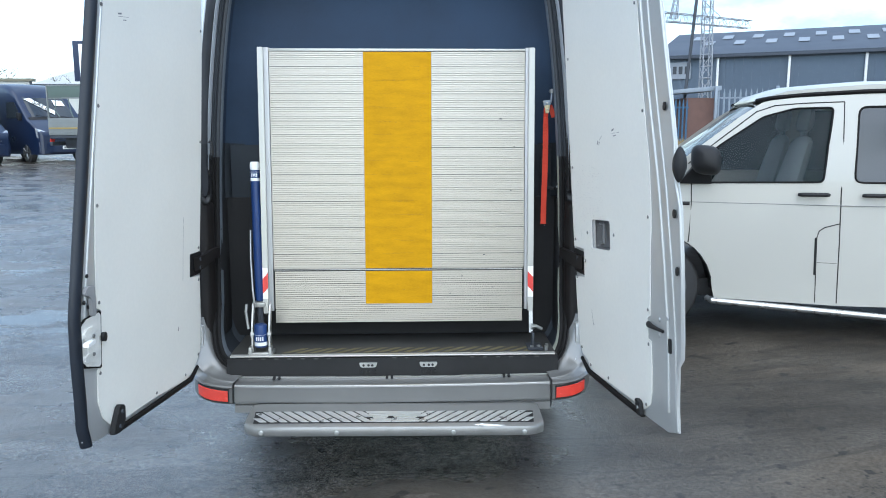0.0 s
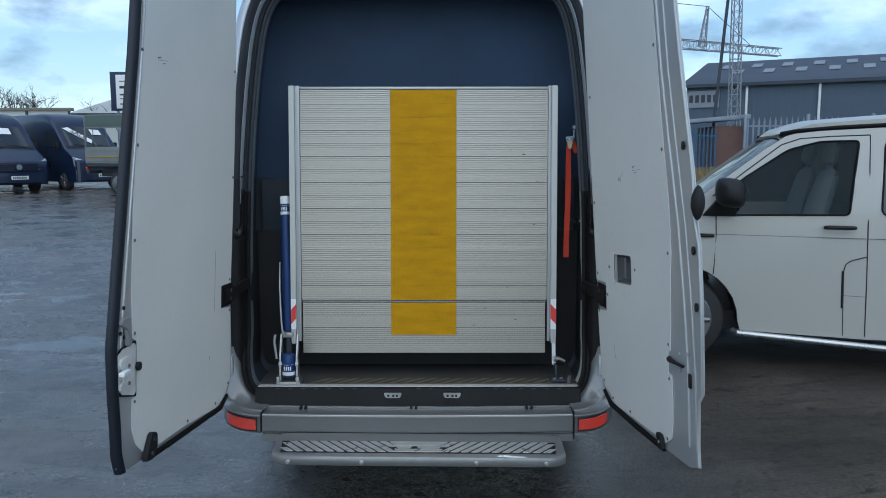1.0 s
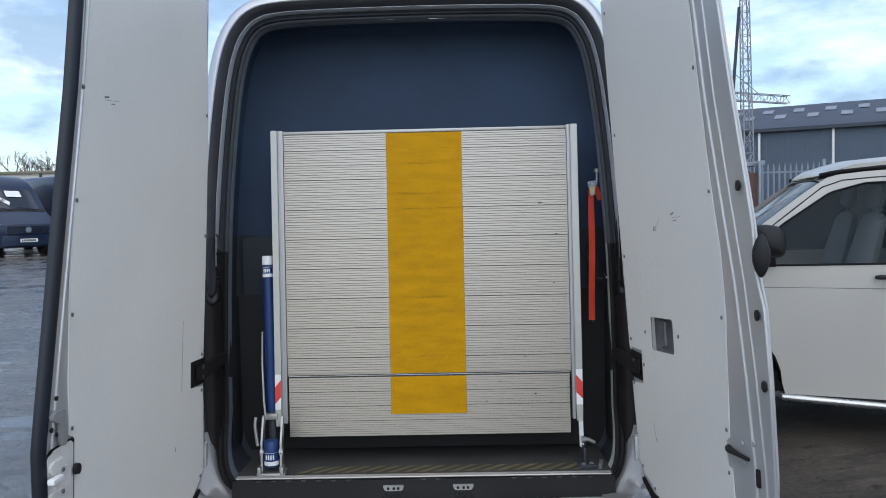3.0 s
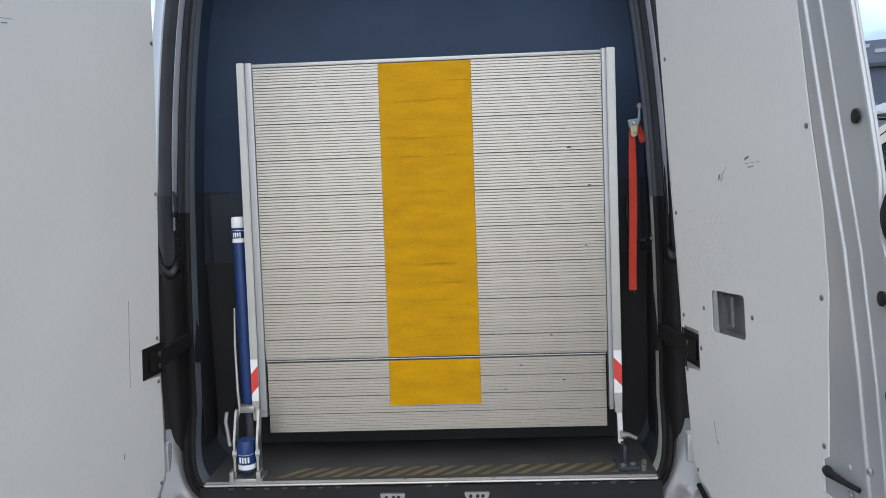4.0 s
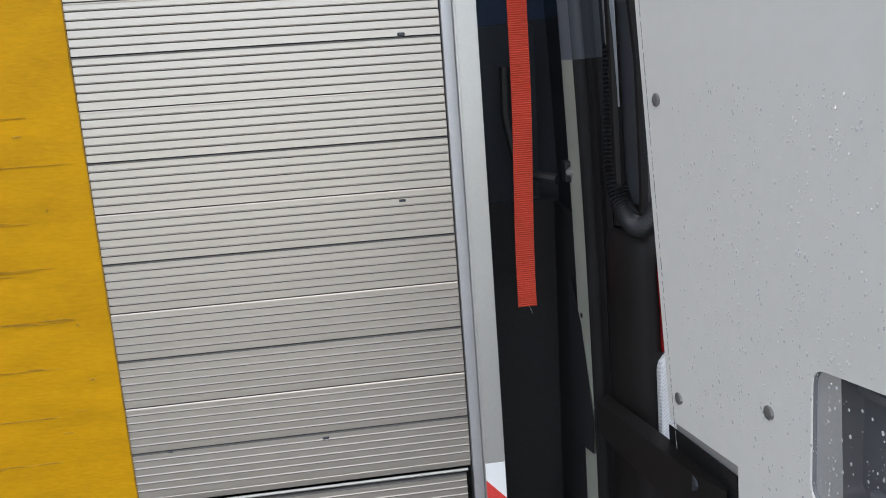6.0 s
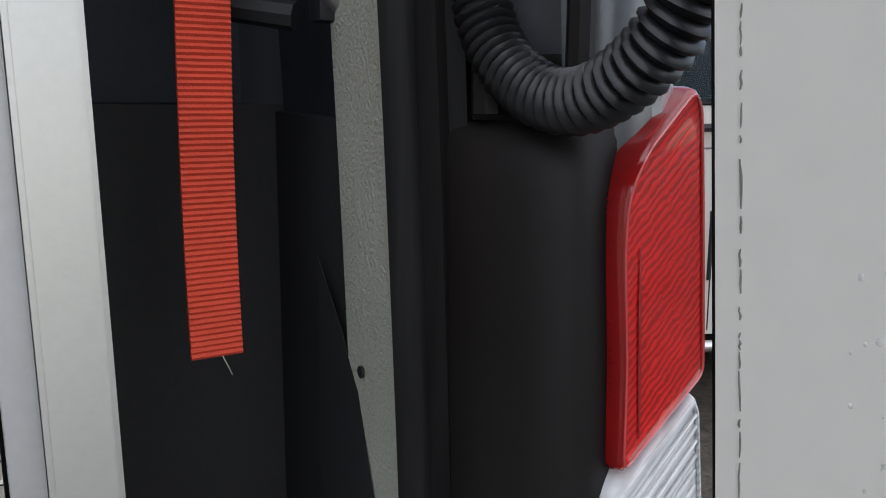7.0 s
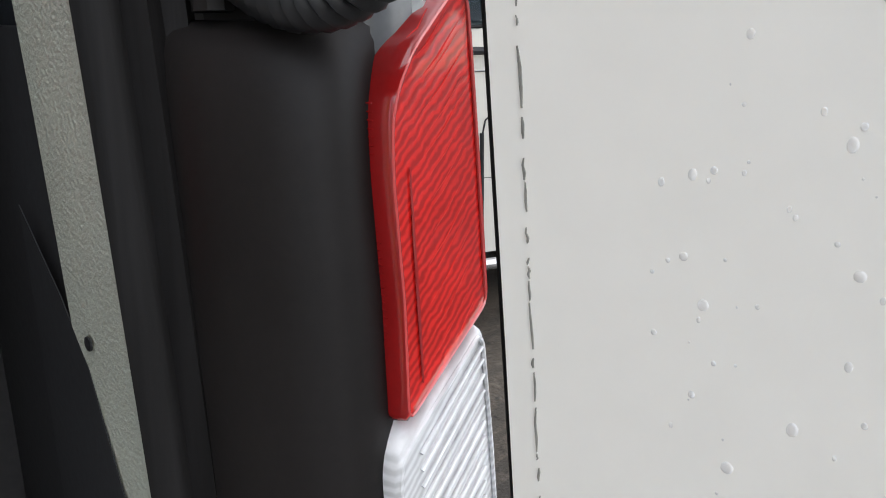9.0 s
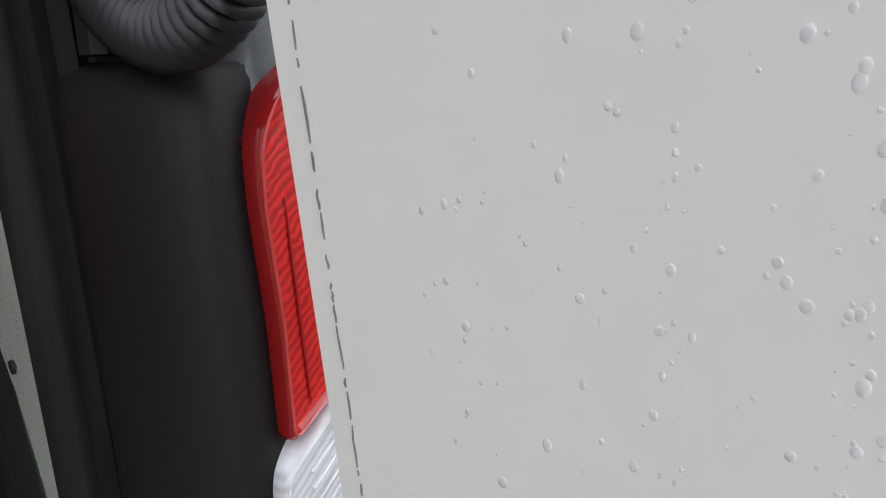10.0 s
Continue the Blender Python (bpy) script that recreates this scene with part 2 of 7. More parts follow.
def lens_mat(name, col, trans, rough, rib, deep, high, bend):
    m = mat(name, col, rough, 0.0, 0.2, 30, 200, 0.0, 0.03, coat=0.8, trans=trans, spec=0.25)
    n, l = m.node_tree.nodes, m.node_tree.links
    b = n["Principled BSDF"]
    tc = n.new("ShaderNodeTexCoord")
    mp = n.new("ShaderNodeMapping")
    mp.inputs["Rotation"].default_value = (0, radians(rib), 0)
    w = n.new("ShaderNodeTexWave")
    w.bands_direction = "Z"
    w.inputs["Scale"].default_value, w.inputs["Distortion"].default_value = 84.0, bend
    w.inputs["Detail"].default_value, w.inputs["Detail Scale"].default_value = 2.0, 1.6
    bp = n.new("ShaderNodeBump")
    bp.inputs["Strength"].default_value, bp.inputs["Distance"].default_value = 0.09, 0.0012
    # the ribs inside the lens are of uneven depth of colour
    mx = n.new("ShaderNodeMix")
    mx.data_type, mx.blend_type = "RGBA", "MULTIPLY"
    mx.inputs["Factor"].default_value = 1.0
    sh = n.new("ShaderNodeValToRGB")
    sh.color_ramp.elements[0].position, sh.color_ramp.elements[1].position = 0.15, 0.85
    sh.color_ramp.elements[0].color, sh.color_ramp.elements[1].color = (deep, deep, deep, 1), (high, high, high, 1)
    old = b.inputs["Base Color"].links[0].from_socket
    l.new(w.outputs["Color"], sh.inputs["Fac"])
    l.new(old, mx.inputs["A"])
    l.new(sh.outputs["Color"], mx.inputs["B"])
    l.new(mx.outputs["Result"], b.inputs["Base Color"])
    l.new(tc.outputs["Object"], mp.inputs["Vector"])
    l.new(mp.outputs["Vector"], w.inputs["Vector"])
    l.new(w.outputs["Color"], bp.inputs["Height"])
    l.new(bp.outputs["Normal"], b.inputs["Normal"])
    return m


RED_LENS = lens_mat("red ribbed lens", (0.54, 0.013, 0.010), 0.0, 0.16, 38, 0.62, 1.10, 4.2)
CLEAR_LENS = lens_mat("clear ribbed lens", (0.93, 0.93, 0.92), 0.25, 0.10, 38, 0.80, 1.02, 1.2)
RED_PRISM = mat("red prism ribs", (0.62, 0.022, 0.016), 0.5, 0.0, 0.3, 60, 300, 0.0, 0.1, spec=0.1)
BEAD_GLINT = mat("lens bead paled for highlight", (0.50, 0.055, 0.05), 0.1, 0.0, 0.1, 20, 300, 0.0, 0.03, coat=1.0)
DEEP_RED = mat("deep red lens", (0.30, 0.010, 0.010), 0.14, 0.0, 0.15, 30, 300, 0.0, 0.03, coat=0.8)
RED_RIM = mat("red lens rim", (0.42, 0.010, 0.010), 0.1, 0.0, 0.1, 20, 300, 0.0, 0.03, coat=0.8, trans=0.2)


def asphalt():
    m = mat("wet asphalt", (0.098, 0.092, 0.083), 0.5, 0.0, 0.45, 0.9, 190, 0.7, 0.1, dist=0.006)
    n, l = m.node_tree.nodes, m.node_tree.links
    b = n["Principled BSDF"]
    tc = n.new("ShaderNodeTexCoord")

    def field(scale, detail, rough, lo, hi, stretch=(1, 1, 1)):
        """A noise cut into patches: 0 below lo, 1 above hi."""
        mp, no, mr = n.new("ShaderNodeMapping"), n.new("ShaderNodeTexNoise"), n.new("ShaderNodeMapRange")
        mp.inputs["Scale"].default_value = stretch
        no.inputs["Scale"].default_value, no.inputs["Detail"].default_value, no.inputs["Roughness"].default_value = scale, detail, rough
        mr.inputs["From Min"].default_value, mr.inputs["From Max"].default_value = lo, hi
        l.new(tc.outputs["Object"], mp.inputs["Vector"])
        l.new(mp.outputs["Vector"], no.inputs["Vector"])
        l.new(no.outputs["Fac"], mr.inputs["Value"])
        return no.outputs["Fac"], mr.outputs["Result"]

    def calc(op, x, y):
        q = n.new("ShaderNodeMath")
        q.operation = op
        for i, v in enumerate((x, y)):
            if isinstance(v, float):
                q.inputs[i].default_value = v
            else:
                l.new(v, q.inputs[i])
        return q.outputs[0]

    def blend(kind, fac, x, y):
        q = n.new("ShaderNodeMix")
        q.data_type, q.blend_type = "RGBA", kind
        for key, v in (("Factor", fac), ("A", x), ("B", y)):
            if isinstance(v, (float, tuple)):
                q.inputs[key].default_value = v
            else:
                l.new(v, q.inputs[key])
        return q.outputs["Result"]

    # wet at negative x; towards positive x duller, and the colour darkened
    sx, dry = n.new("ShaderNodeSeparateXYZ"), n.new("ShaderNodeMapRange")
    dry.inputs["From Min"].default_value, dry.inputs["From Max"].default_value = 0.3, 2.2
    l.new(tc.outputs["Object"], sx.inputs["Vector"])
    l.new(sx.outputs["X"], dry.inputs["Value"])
    plus_x = dry.outputs["Result"]
    wet_ = calc("SUBTRACT", 1.0, plus_x)
    _, pool = field(0.62, 8.0, 0.62, 0.555, 0.585, (0.8, 1.9, 1.0))
    low = n.new("ShaderNodeMapRange")
    low.inputs["From Min"].default_value, low.inputs["From Max"].default_value = 1.0, 3.0
    l.new(sx.outputs["Y"], low.inputs["Value"])
    pool = calc("MULTIPLY", pool, calc("MULTIPLY", wet_, low.outputs["Result"]))
    _, damp = field(1.3, 6.0, 0.6, 0.40, 0.62)
    _, silt = field(0.5, 6.0, 0.62, 0.53, 0.66, (0.7, 1.4, 1.0))
    # further back the wet has drained and left pale silt
    back = n.new("ShaderNodeMapRange")
    back.inputs["From Min"].default_value, back.inputs["From Max"].default_value = 5.0, 11.0
    l.new(sx.outputs["Y"], back.inputs["Value"])
    silt = calc("MINIMUM", 1.0, calc("ADD", silt, calc("MULTIPLY", back.outputs["Result"], damp)))
    chip, cut = field(48.0, 4.0, 0.75, 0.36, 0.66)
    ripple, _ = field(16.0, 5.0, 0.6, 0.3, 0.7)
    _, spot = field(13.0, 2.0, 0.5, 0.645, 0.67)
    # thin seams and drag marks that hold dark water
    seam, _ = field(0.55, 5.0, 0.55, 0.3, 0.7, (0.5, 2.4, 1.0))
    seam = calc("MULTIPLY", calc("LESS_THAN", calc("ABSOLUTE", calc("SUBTRACT", seam, 0.5), 0.0), 0.010), cut)
    _, band = field(1.6, 8.0, 0.68, 0.36, 0.64, (0.4, 1.5, 1.0))
    # roughness: pools are still water, damp tarmac half as bright, positive x dull
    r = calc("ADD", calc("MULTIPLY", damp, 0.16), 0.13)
    r = calc("ADD", r, calc("MULTIPLY", plus_x, 0.34))
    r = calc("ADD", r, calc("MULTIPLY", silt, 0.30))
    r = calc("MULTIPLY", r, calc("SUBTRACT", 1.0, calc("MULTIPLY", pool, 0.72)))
    l.new(r, b.inputs["Roughness"])
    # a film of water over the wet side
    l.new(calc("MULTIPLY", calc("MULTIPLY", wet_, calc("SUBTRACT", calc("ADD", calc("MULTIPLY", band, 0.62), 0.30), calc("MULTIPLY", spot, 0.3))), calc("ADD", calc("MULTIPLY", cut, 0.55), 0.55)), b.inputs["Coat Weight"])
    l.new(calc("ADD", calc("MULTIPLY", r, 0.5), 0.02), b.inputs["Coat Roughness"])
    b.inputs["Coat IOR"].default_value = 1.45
    l.new(calc("SUBTRACT", 1.0, calc("MULTIPLY", plus_x, 0.67)), b.inputs["Specular IOR Level"])
    # colour: stone chips, washed-in silt, dark spots, and the dark of standing water
    base = b.inputs["Base Color"].links[0].from_socket
    stones = blend("MIX", cut, (0.36, 0.35, 0.34, 1), (1.08, 1.04, 0.98, 1))
    base = blend("MULTIPLY", 1.0, base, stones)
    base = blend("MIX", calc("MULTIPLY", silt, 0.55), base, (0.125, 0.105, 0.082, 1))
    # colour darkened and browned towards positive x to tone its brightness down
    base = blend("MULTIPLY", calc("MULTIPLY", plus_x, 1.0), base, (0.80, 0.765, 0.715, 1))
    base = blend("MULTIPLY", 1.0, base, blend("MIX", band, (0.62, 0.60, 0.58, 1), (1.22, 1.2, 1.18, 1)))
    base = blend("MIX", calc("MULTIPLY", seam, 0.75), base, (0.014, 0.013, 0.012, 1))
    base = blend("MIX", calc("MULTIPLY", spot, 0.8), base, (0.016, 0.015, 0.014, 1))
    base = blend("MULTIPLY", calc("MULTIPLY", pool, 0.55), base, (0.35, 0.33, 0.30, 1))
    l.new(base, b.inputs["Base Color"])
    # relief: stones and a coarser unevenness, both drowned where water stands
    h = calc("ADD", calc("MULTIPLY", chip, 0.9), calc("MULTIPLY", ripple, 0.8))
    bump = n.new("ShaderNodeBump")
    bump.inputs["Distance"].default_value = 0.012
    l.new(calc("SUBTRACT", 0.62, calc("MULTIPLY", pool, 0.5)), bump.inputs["Strength"])
    l.new(h, bump.inputs["Height"])
    l.new(bump.outputs["Normal"], b.inputs["Normal"])
    film = n.new("ShaderNodeBump")
    film.inputs["Distance"].default_value, film.inputs["Strength"].default_value = 0.010, 0.85
    l.new(h, film.inputs["Height"])
    l.new(film.outputs["Normal"], b.inputs["Coat Normal"])
    return m


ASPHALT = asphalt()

# ---- mesh helpers ----


def mesh_of(name, bm, material):
    bmesh.ops.recalc_face_normals(bm, faces=bm.faces)
    me = bpy.data.meshes.new(name)
    bm.to_mesh(me)
    bm.free()
    me.materials.append(material)
    return me


def smooth(me, angle=40):
    for p in me.polygons:
        p.use_smooth = True
    me.set_sharp_from_angle(angle=radians(angle))
    return me


def part(name, bm, material, parent, label="", angle=35):
    ob = new(name, smooth(mesh_of(name, bm, material), angle))
    ob.parent = parent
    if label:
        tagged(ob, label)
    return ob


def thing(name, bm, material, label, category, group="", kind="", angle=35):
    return tagged(new(name, smooth(mesh_of(name, bm, material), angle)), label, category, group, kind)


def empty(name, label, category, group="", kind=""):
    return tagged(new(name), label, category, group, kind)


def hexa(bm, p, bevel=0.0, seg=2):
    """Eight corners: lower ring of four, upper ring of four."""
    v = [bm.verts.new(q) for q in p]
    f = [(3, 2, 1, 0), (4, 5, 6, 7), (0, 1, 5, 4), (1, 2, 6, 5), (2, 3, 7, 6), (3, 0, 4, 7)]
    fs = [bm.faces.new([v[i] for i in q]) for q in f]
    if bevel:
        es = list({e for fa in fs for e in fa.edges})
        bmesh.ops.bevel(bm, geom=es, offset=bevel, segments=seg, affect="EDGES", profile=0.6)
    return v


def box(bm, x0, x1, y0, y1, z0, z1, bevel=0.0, seg=2, m=None):
    p = [(x0, y0, z0), (x1, y0, z0), (x1, y1, z0), (x0, y1, z0), (x0, y0, z1), (x1, y0, z1), (x1, y1, z1), (x0, y1, z1)]
    if m is not None:
        p = [m @ Vector(q) for q in p]
    hexa(bm, p, bevel, seg)


def loft(bm, rings, closed=True, caps=False):
    vs = [[bm.verts.new(q) for q in r] for r in rings]
    n = len(vs[0])
    for a, b in zip(vs, vs[1:]):
        for i in range(n if closed else n - 1):
            j = (i + 1) % n
            bm.faces.new((a[i], a[j], b[j], b[i]))
    if caps:
        bm.faces.new(vs[0][::-1])
        bm.faces.new(vs[-1])
    return vs


def tube(bm, pts, r, n=10, caps=True):
    pts = [Vector(p) for p in pts]
    rs = r if isinstance(r, (list, tuple)) else [r] * len(pts)
    t0 = (pts[1] - pts[0]).normalized()
    up = Vector((0, 0, 1)) if abs(t0.z) < 0.9 else Vector((0, 1, 0))
    a = t0.cross(up).normalized()
    rings = []
    for i, p in enumerate(pts):
        t = (pts[min(i + 1, len(pts) - 1)] - pts[max(i - 1, 0)]).normalized()
        a = (a - t * a.dot(t)).normalized()
        b = t.cross(a)
        rings.append([p + (a * math.cos(k * math.tau / n) + b * math.sin(k * math.tau / n)) * rs[i] for k in range(n)])
    loft(bm, rings, True, caps)


def cyl(bm, c, axis, r, h, n=16, r2=None):
    c, ax = Vector(c), Vector(axis).normalized()
    tube(bm, [c, c + ax * h], [r, r if r2 is None else r2], n)


def prism(bm, poly, off, bevel=0.0):
    off = Vector(off)
    a = [bm.verts.new(p) for p in poly]
    b = [bm.verts.new(Vector(p) + off) for p in poly]
    n = len(a)
    fs = [bm.faces.new(a[::-1]), bm.faces.new(b)]
    for i in range(n):
        j = (i + 1) % n
        fs.append(bm.faces.new((a[i], a[j], b[j], b[i])))
    if bevel:
        bmesh.ops.bevel(bm, geom=list({e for f in fs[:2] for e in f.edges}), offset=bevel, segments=2, affect="EDGES")


def plate(bm, outer, holes, at, thick):
    """A sheet with holes: outlines in two coordinates, at(u, v, d) gives the point at depth d."""
    es = []
    for loop in (outer, *holes):
        vs = [bm.verts.new(at(u, v, 0)) for u, v in loop]
        es += [bm.edges.new((vs[i], vs[(i + 1) % len(vs)])) for i in range(len(vs))]
    r = bmesh.ops.triangle_fill(bm, use_beauty=True, use_dissolve=False, edges=es)
    fs = [g for g in r["geom"] if isinstance(g, bmesh.types.BMFace)]
    ex = bmesh.ops.extrude_face_region(bm, geom=fs)
    d = Vector(at(0, 1.3, thick)) - Vector(at(0, 1.3, 0))
    bmesh.ops.translate(bm, verts=[g for g in ex["geom"] if isinstance(g, bmesh.types.BMVert)], vec=d)


def dense(loop, step):
    """The closed outline with points added so that no side is longer than step."""
    out = []
    for i, a in enumerate(loop):
        b = loop[(i + 1) % len(loop)]
        n = max(1, int(math.dist(a, b) / step))
        out += [tuple(a[k] + (b[k] - a[k]) * j / n for k in range(len(a))) for j in range(n)]
    return out


def rounded(loop, r, n=5):
    """The closed outline with its corners rounded by about r."""
    out = []
    m = len(loop)
    for i in range(m):
        p, a, b = Vector(loop[i]), Vector(loop[i - 1]), Vector(loop[(i + 1) % m])
        la, lb = (a - p).length, (b - p).length
        ra = min(r, la * 0.48, lb * 0.48)
        u, v = p + (a - p) * (ra / la), p + (b - p) * (ra / lb)
        for k in range(n):
            s = k / (n - 1)
            out.append(tuple(u * (1 - s) ** 2 + p * (2 * s * (1 - s)) + v * s * s))
    return out


# ---- ground ----


def ground_z(x, y):
    rise = 0.019 * max(0.0, y - 1.0) if y < 60 else 0.019 * 59
    side = min(1.0, max(0.0, (x - 1.3) / 1.6)) * min(1.0, max(0.0, (y + 2.5) / 2.5))
    return 0.05 + rise + 0.135 * side * side * (3 - 2 * side)


bm = bmesh.new()
xs = [-900, -300, -120, -60, -35, -20] + [-12 + 0.5 * i for i in range(49)] + [16, 22, 35, 60, 120, 300, 900]
ys = [-900, -200, -60, -20, -12] + [-8 + 0.5 * i for i in range(41)] + [16, 20, 26, 34, 45, 60, 120, 300, 900]
gv = [[bm.verts.new((x, y, ground_z(x, y) + 0.012 * noise.noise(Vector((x * 0.45, y * 0.45, 0))))) for x in xs] for y in ys]
for a, b in zip(gv, gv[1:]):
    for i in range(len(xs) - 1):
        bm.faces.new((a[i], a[i + 1], b[i + 1], b[i]))
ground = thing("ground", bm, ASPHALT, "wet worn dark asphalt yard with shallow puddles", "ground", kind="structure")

# ---- the van with its rear doors open ----
LEAN = 0.064


def lean(z):
    return LEAN * (z - 0.66)


van = empty("van", "silver high-roof van with both rear doors wide open", "van")

# the rear opening, half of it, from the bottom centre to the top centre
HALF = [(0.0, 0.585), (0.40, 0.585), (0.70, 0.588), (0.79, 0.605), (0.838, 0.66), (0.860, 0.76), (0.863, 0.95), (0.861, 1.2),
        (0.857, 1.45), (0.848, 1.70), (0.832, 1.95), (0.808, 2.2), (0.78, 2.4), (0.745, 2.52), (0.69, 2.60), (0.60, 2.632), (0.3, 2.64), (0.0, 2.642)]
OPEN = HALF + [(-x, z) for x, z in HALF[-2:0:-1]]
for _ in range(2):
    OPEN = [tuple(Vector(p).lerp(Vector(q), f)) for p, q in zip(OPEN, OPEN[1:] + OPEN[:1]) for f in (0.25, 0.75)]
OPEN = dense(OPEN, 0.07)


def ring(off, y_up, y_low=None, off_hi=None, y_hi=None):
    """The opening's outline moved outwards by off, at that depth behind the leaning rear face; off_hi and y_hi hold in its upper part."""
    n = len(OPEN)
    out = []
    for i, (x, z) in enumerate(OPEN):
        a, b = Vector(OPEN[i - 1]), Vector(OPEN[(i + 1) % n])
        t = (b - a).normalized()
        s = min(1.0, max(0.0, (z - 0.585) / 0.30))
        y = y_up if y_low is None else y_low + (y_up - y_low) * s
        q = min(1.0, max(0.0, (z - 1.50) / 0.25))
        q = q * q * (3 - 2 * q)
        o = off if off_hi is None else off + (off_hi - off) * q
        y = y if y_hi is None else y + (y_hi - y) * q
        zz = z - t.x * o
        xx = x + t.y * o
        out.append((xx - 0.030 * max(0.0, -xx), y + lean(zz), zz))
    return out


bm = bmesh.new()
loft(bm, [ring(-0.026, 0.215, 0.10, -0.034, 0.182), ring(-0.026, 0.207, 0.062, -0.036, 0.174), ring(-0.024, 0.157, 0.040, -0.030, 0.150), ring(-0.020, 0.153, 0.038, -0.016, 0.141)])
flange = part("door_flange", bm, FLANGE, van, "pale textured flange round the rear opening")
flange.data.materials.append(FLANGE_SHADE)
# shade on the upper and left trim is painted as a darker, bluer tone
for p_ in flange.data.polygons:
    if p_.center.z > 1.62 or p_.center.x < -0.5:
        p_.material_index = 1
bm = bmesh.new()
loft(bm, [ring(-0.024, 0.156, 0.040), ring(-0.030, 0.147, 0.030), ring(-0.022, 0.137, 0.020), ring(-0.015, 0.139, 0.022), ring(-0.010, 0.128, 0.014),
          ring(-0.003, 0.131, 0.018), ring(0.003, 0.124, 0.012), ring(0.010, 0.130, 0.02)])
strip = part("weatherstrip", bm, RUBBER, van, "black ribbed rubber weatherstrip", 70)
strip.data.materials.append(STRIP_LIT)
# the upper rubber is coloured paler in place of sky light on it
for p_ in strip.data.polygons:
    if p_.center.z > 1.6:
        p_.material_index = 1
bm = bmesh.new()
loft(bm, [ring(0.004, 0.131, 0.02), ring(0.012, 0.128, 0.018), ring(0.034, 0.092, 0.014), ring(0.036, 0.084, 0.013), ring(0.046, 0.073, 0.012), ring(0.056, 0.068, 0.008, 0.050), ring(0.066, 0.067, 0.004, 0.054)])
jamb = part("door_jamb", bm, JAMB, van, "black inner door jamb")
jamb.data.materials.append(JAMB_HALFLIT)
jamb.data.materials.append(JAMB_LIT)
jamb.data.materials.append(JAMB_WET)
# sky light on the upper jamb is painted in as two paler tones
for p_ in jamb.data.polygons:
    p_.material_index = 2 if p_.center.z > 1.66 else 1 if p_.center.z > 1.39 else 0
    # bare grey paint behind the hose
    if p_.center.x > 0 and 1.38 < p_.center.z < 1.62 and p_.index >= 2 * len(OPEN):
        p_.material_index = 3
# the pale painted step of the jamb, from above the hinge round the top
bm = bmesh.new()
keep = [i for i, (x, z) in enumerate(OPEN) if z > 1.53]
rr = []
for i in keep:
    w = min(1.0, max(0.12, (OPEN[i][1] - 1.53) / 0.30))
    rr.append([ring(0.013 + (o - 0.013) * w, y)[i] for o, y in ((0.007, 0.130), (0.008, 0.121), (0.010, 0.115), (0.017, 0.103), (0.019, 0.103), (0.019, 0.115))])
loft(bm, rr, True, True)
part("jamb_step", bm, JAMB_STRIP, van, "pale grey painted step of the jamb", 50)
# outer skin: from the jamb round to the sides and forward
bm = bmesh.new()
FRONT = [(0.064, 0.068, 0.0, 0.051), (0.068, 0.064, -0.01, 0.055), (0.080, 0.069, -0.005, 0.074), (0.094, 0.085, 0.02), (0.104, 0.12, 0.06), (0.110, 0.20, 0.15), (0.115, 0.6, 0.6), (0.115, 2.0, 2.0), (0.115, 4.2, 4.2)]
rings = [ring(*f) for f in FRONT]
rings += [[(x * 0.97, 4.9, 0.45 + (z - 0.45) * 0.86) for x, _, z in rings[-1]], [(x * 0.9, 5.6, 0.45 + (z - 0.45) * 0.42) for x, _, z in rings[-1]],
          [(x * 0.8, 5.95, 0.45 + (z - 0.45) * 0.3) for x, _, z in rings[-1]]]
vs = loft(bm, rings)
bm.faces.new(vs[-1])
part("body_shell", bm, SILVER, van, "silver painted body shell")
# inner lining, floor, ceiling of the load space
bm = bmesh.new()
inner = [ring(-0.026, 0.214, 0.10, -0.034, 0.181), ring(-0.006, 0.23, 0.12), ring(0.004, 0.30, 0.3), ring(0.0, 0.38, 0.38), ring(-0.03, 0.405, 0.405), ring(-0.09, 0.415, 0.415)]
vs = loft(bm, inner)
# the back face is an added close backdrop that catches light
bm.faces.new(vs[-1])
lin = part("lining", bm, LINING, van, "dark blue-black lining of the load space")
lin.data.materials.append(LINING_LOW)
# lining coloured darker in its lower part
for p_ in lin.data.polygons:
    if p_.center.z < 1.64 and len(p_.vertices) == 4:
        p_.material_index = 1
bm = bmesh.new()
box(bm, -0.80, 0.80, 0.012, 0.46, 0.60, 0.652, 0.004)
part("load_floor", bm, FLOOR, van, "dark worn load floor")
for i in range(19):
    bm = bmesh.new()
    x = -0.55 + i * 0.066
    prism(bm, [(x, 0.060, 0.6525), (x + 0.032, 0.060, 0.6525), (x + 0.122, 0.140, 0.6525), (x + 0.09, 0.140, 0.6525)], (0, 0, 0.0015))
    part("hazard_stripe", bm, HAZARD, van)
bm = bmesh.new()
prof = [(0.002, 0.652), (-0.012, 0.653), (-0.015, 0.657), (-0.012, 0.6605), (-0.005, 0.6615), (-0.001, 0.6600), (0.003, 0.6625), (0.012, 0.6630), (0.014, 0.654)]
loft(bm, [[(x, y, z) for y, z in prof] for x in (-0.785, 0.785)], True, True)
part("sill_strip", bm, ALU_RAIL, van, "bright worn metal sill strip")
for i in range(10):
    bm = bmesh.new()
    cyl(bm, (-0.70 + i * 0.155, 0.008, 0.6620), (0, 0, 1), 0.004, 0.002, 8)
    part("sill_screw", bm, SCREW, van)
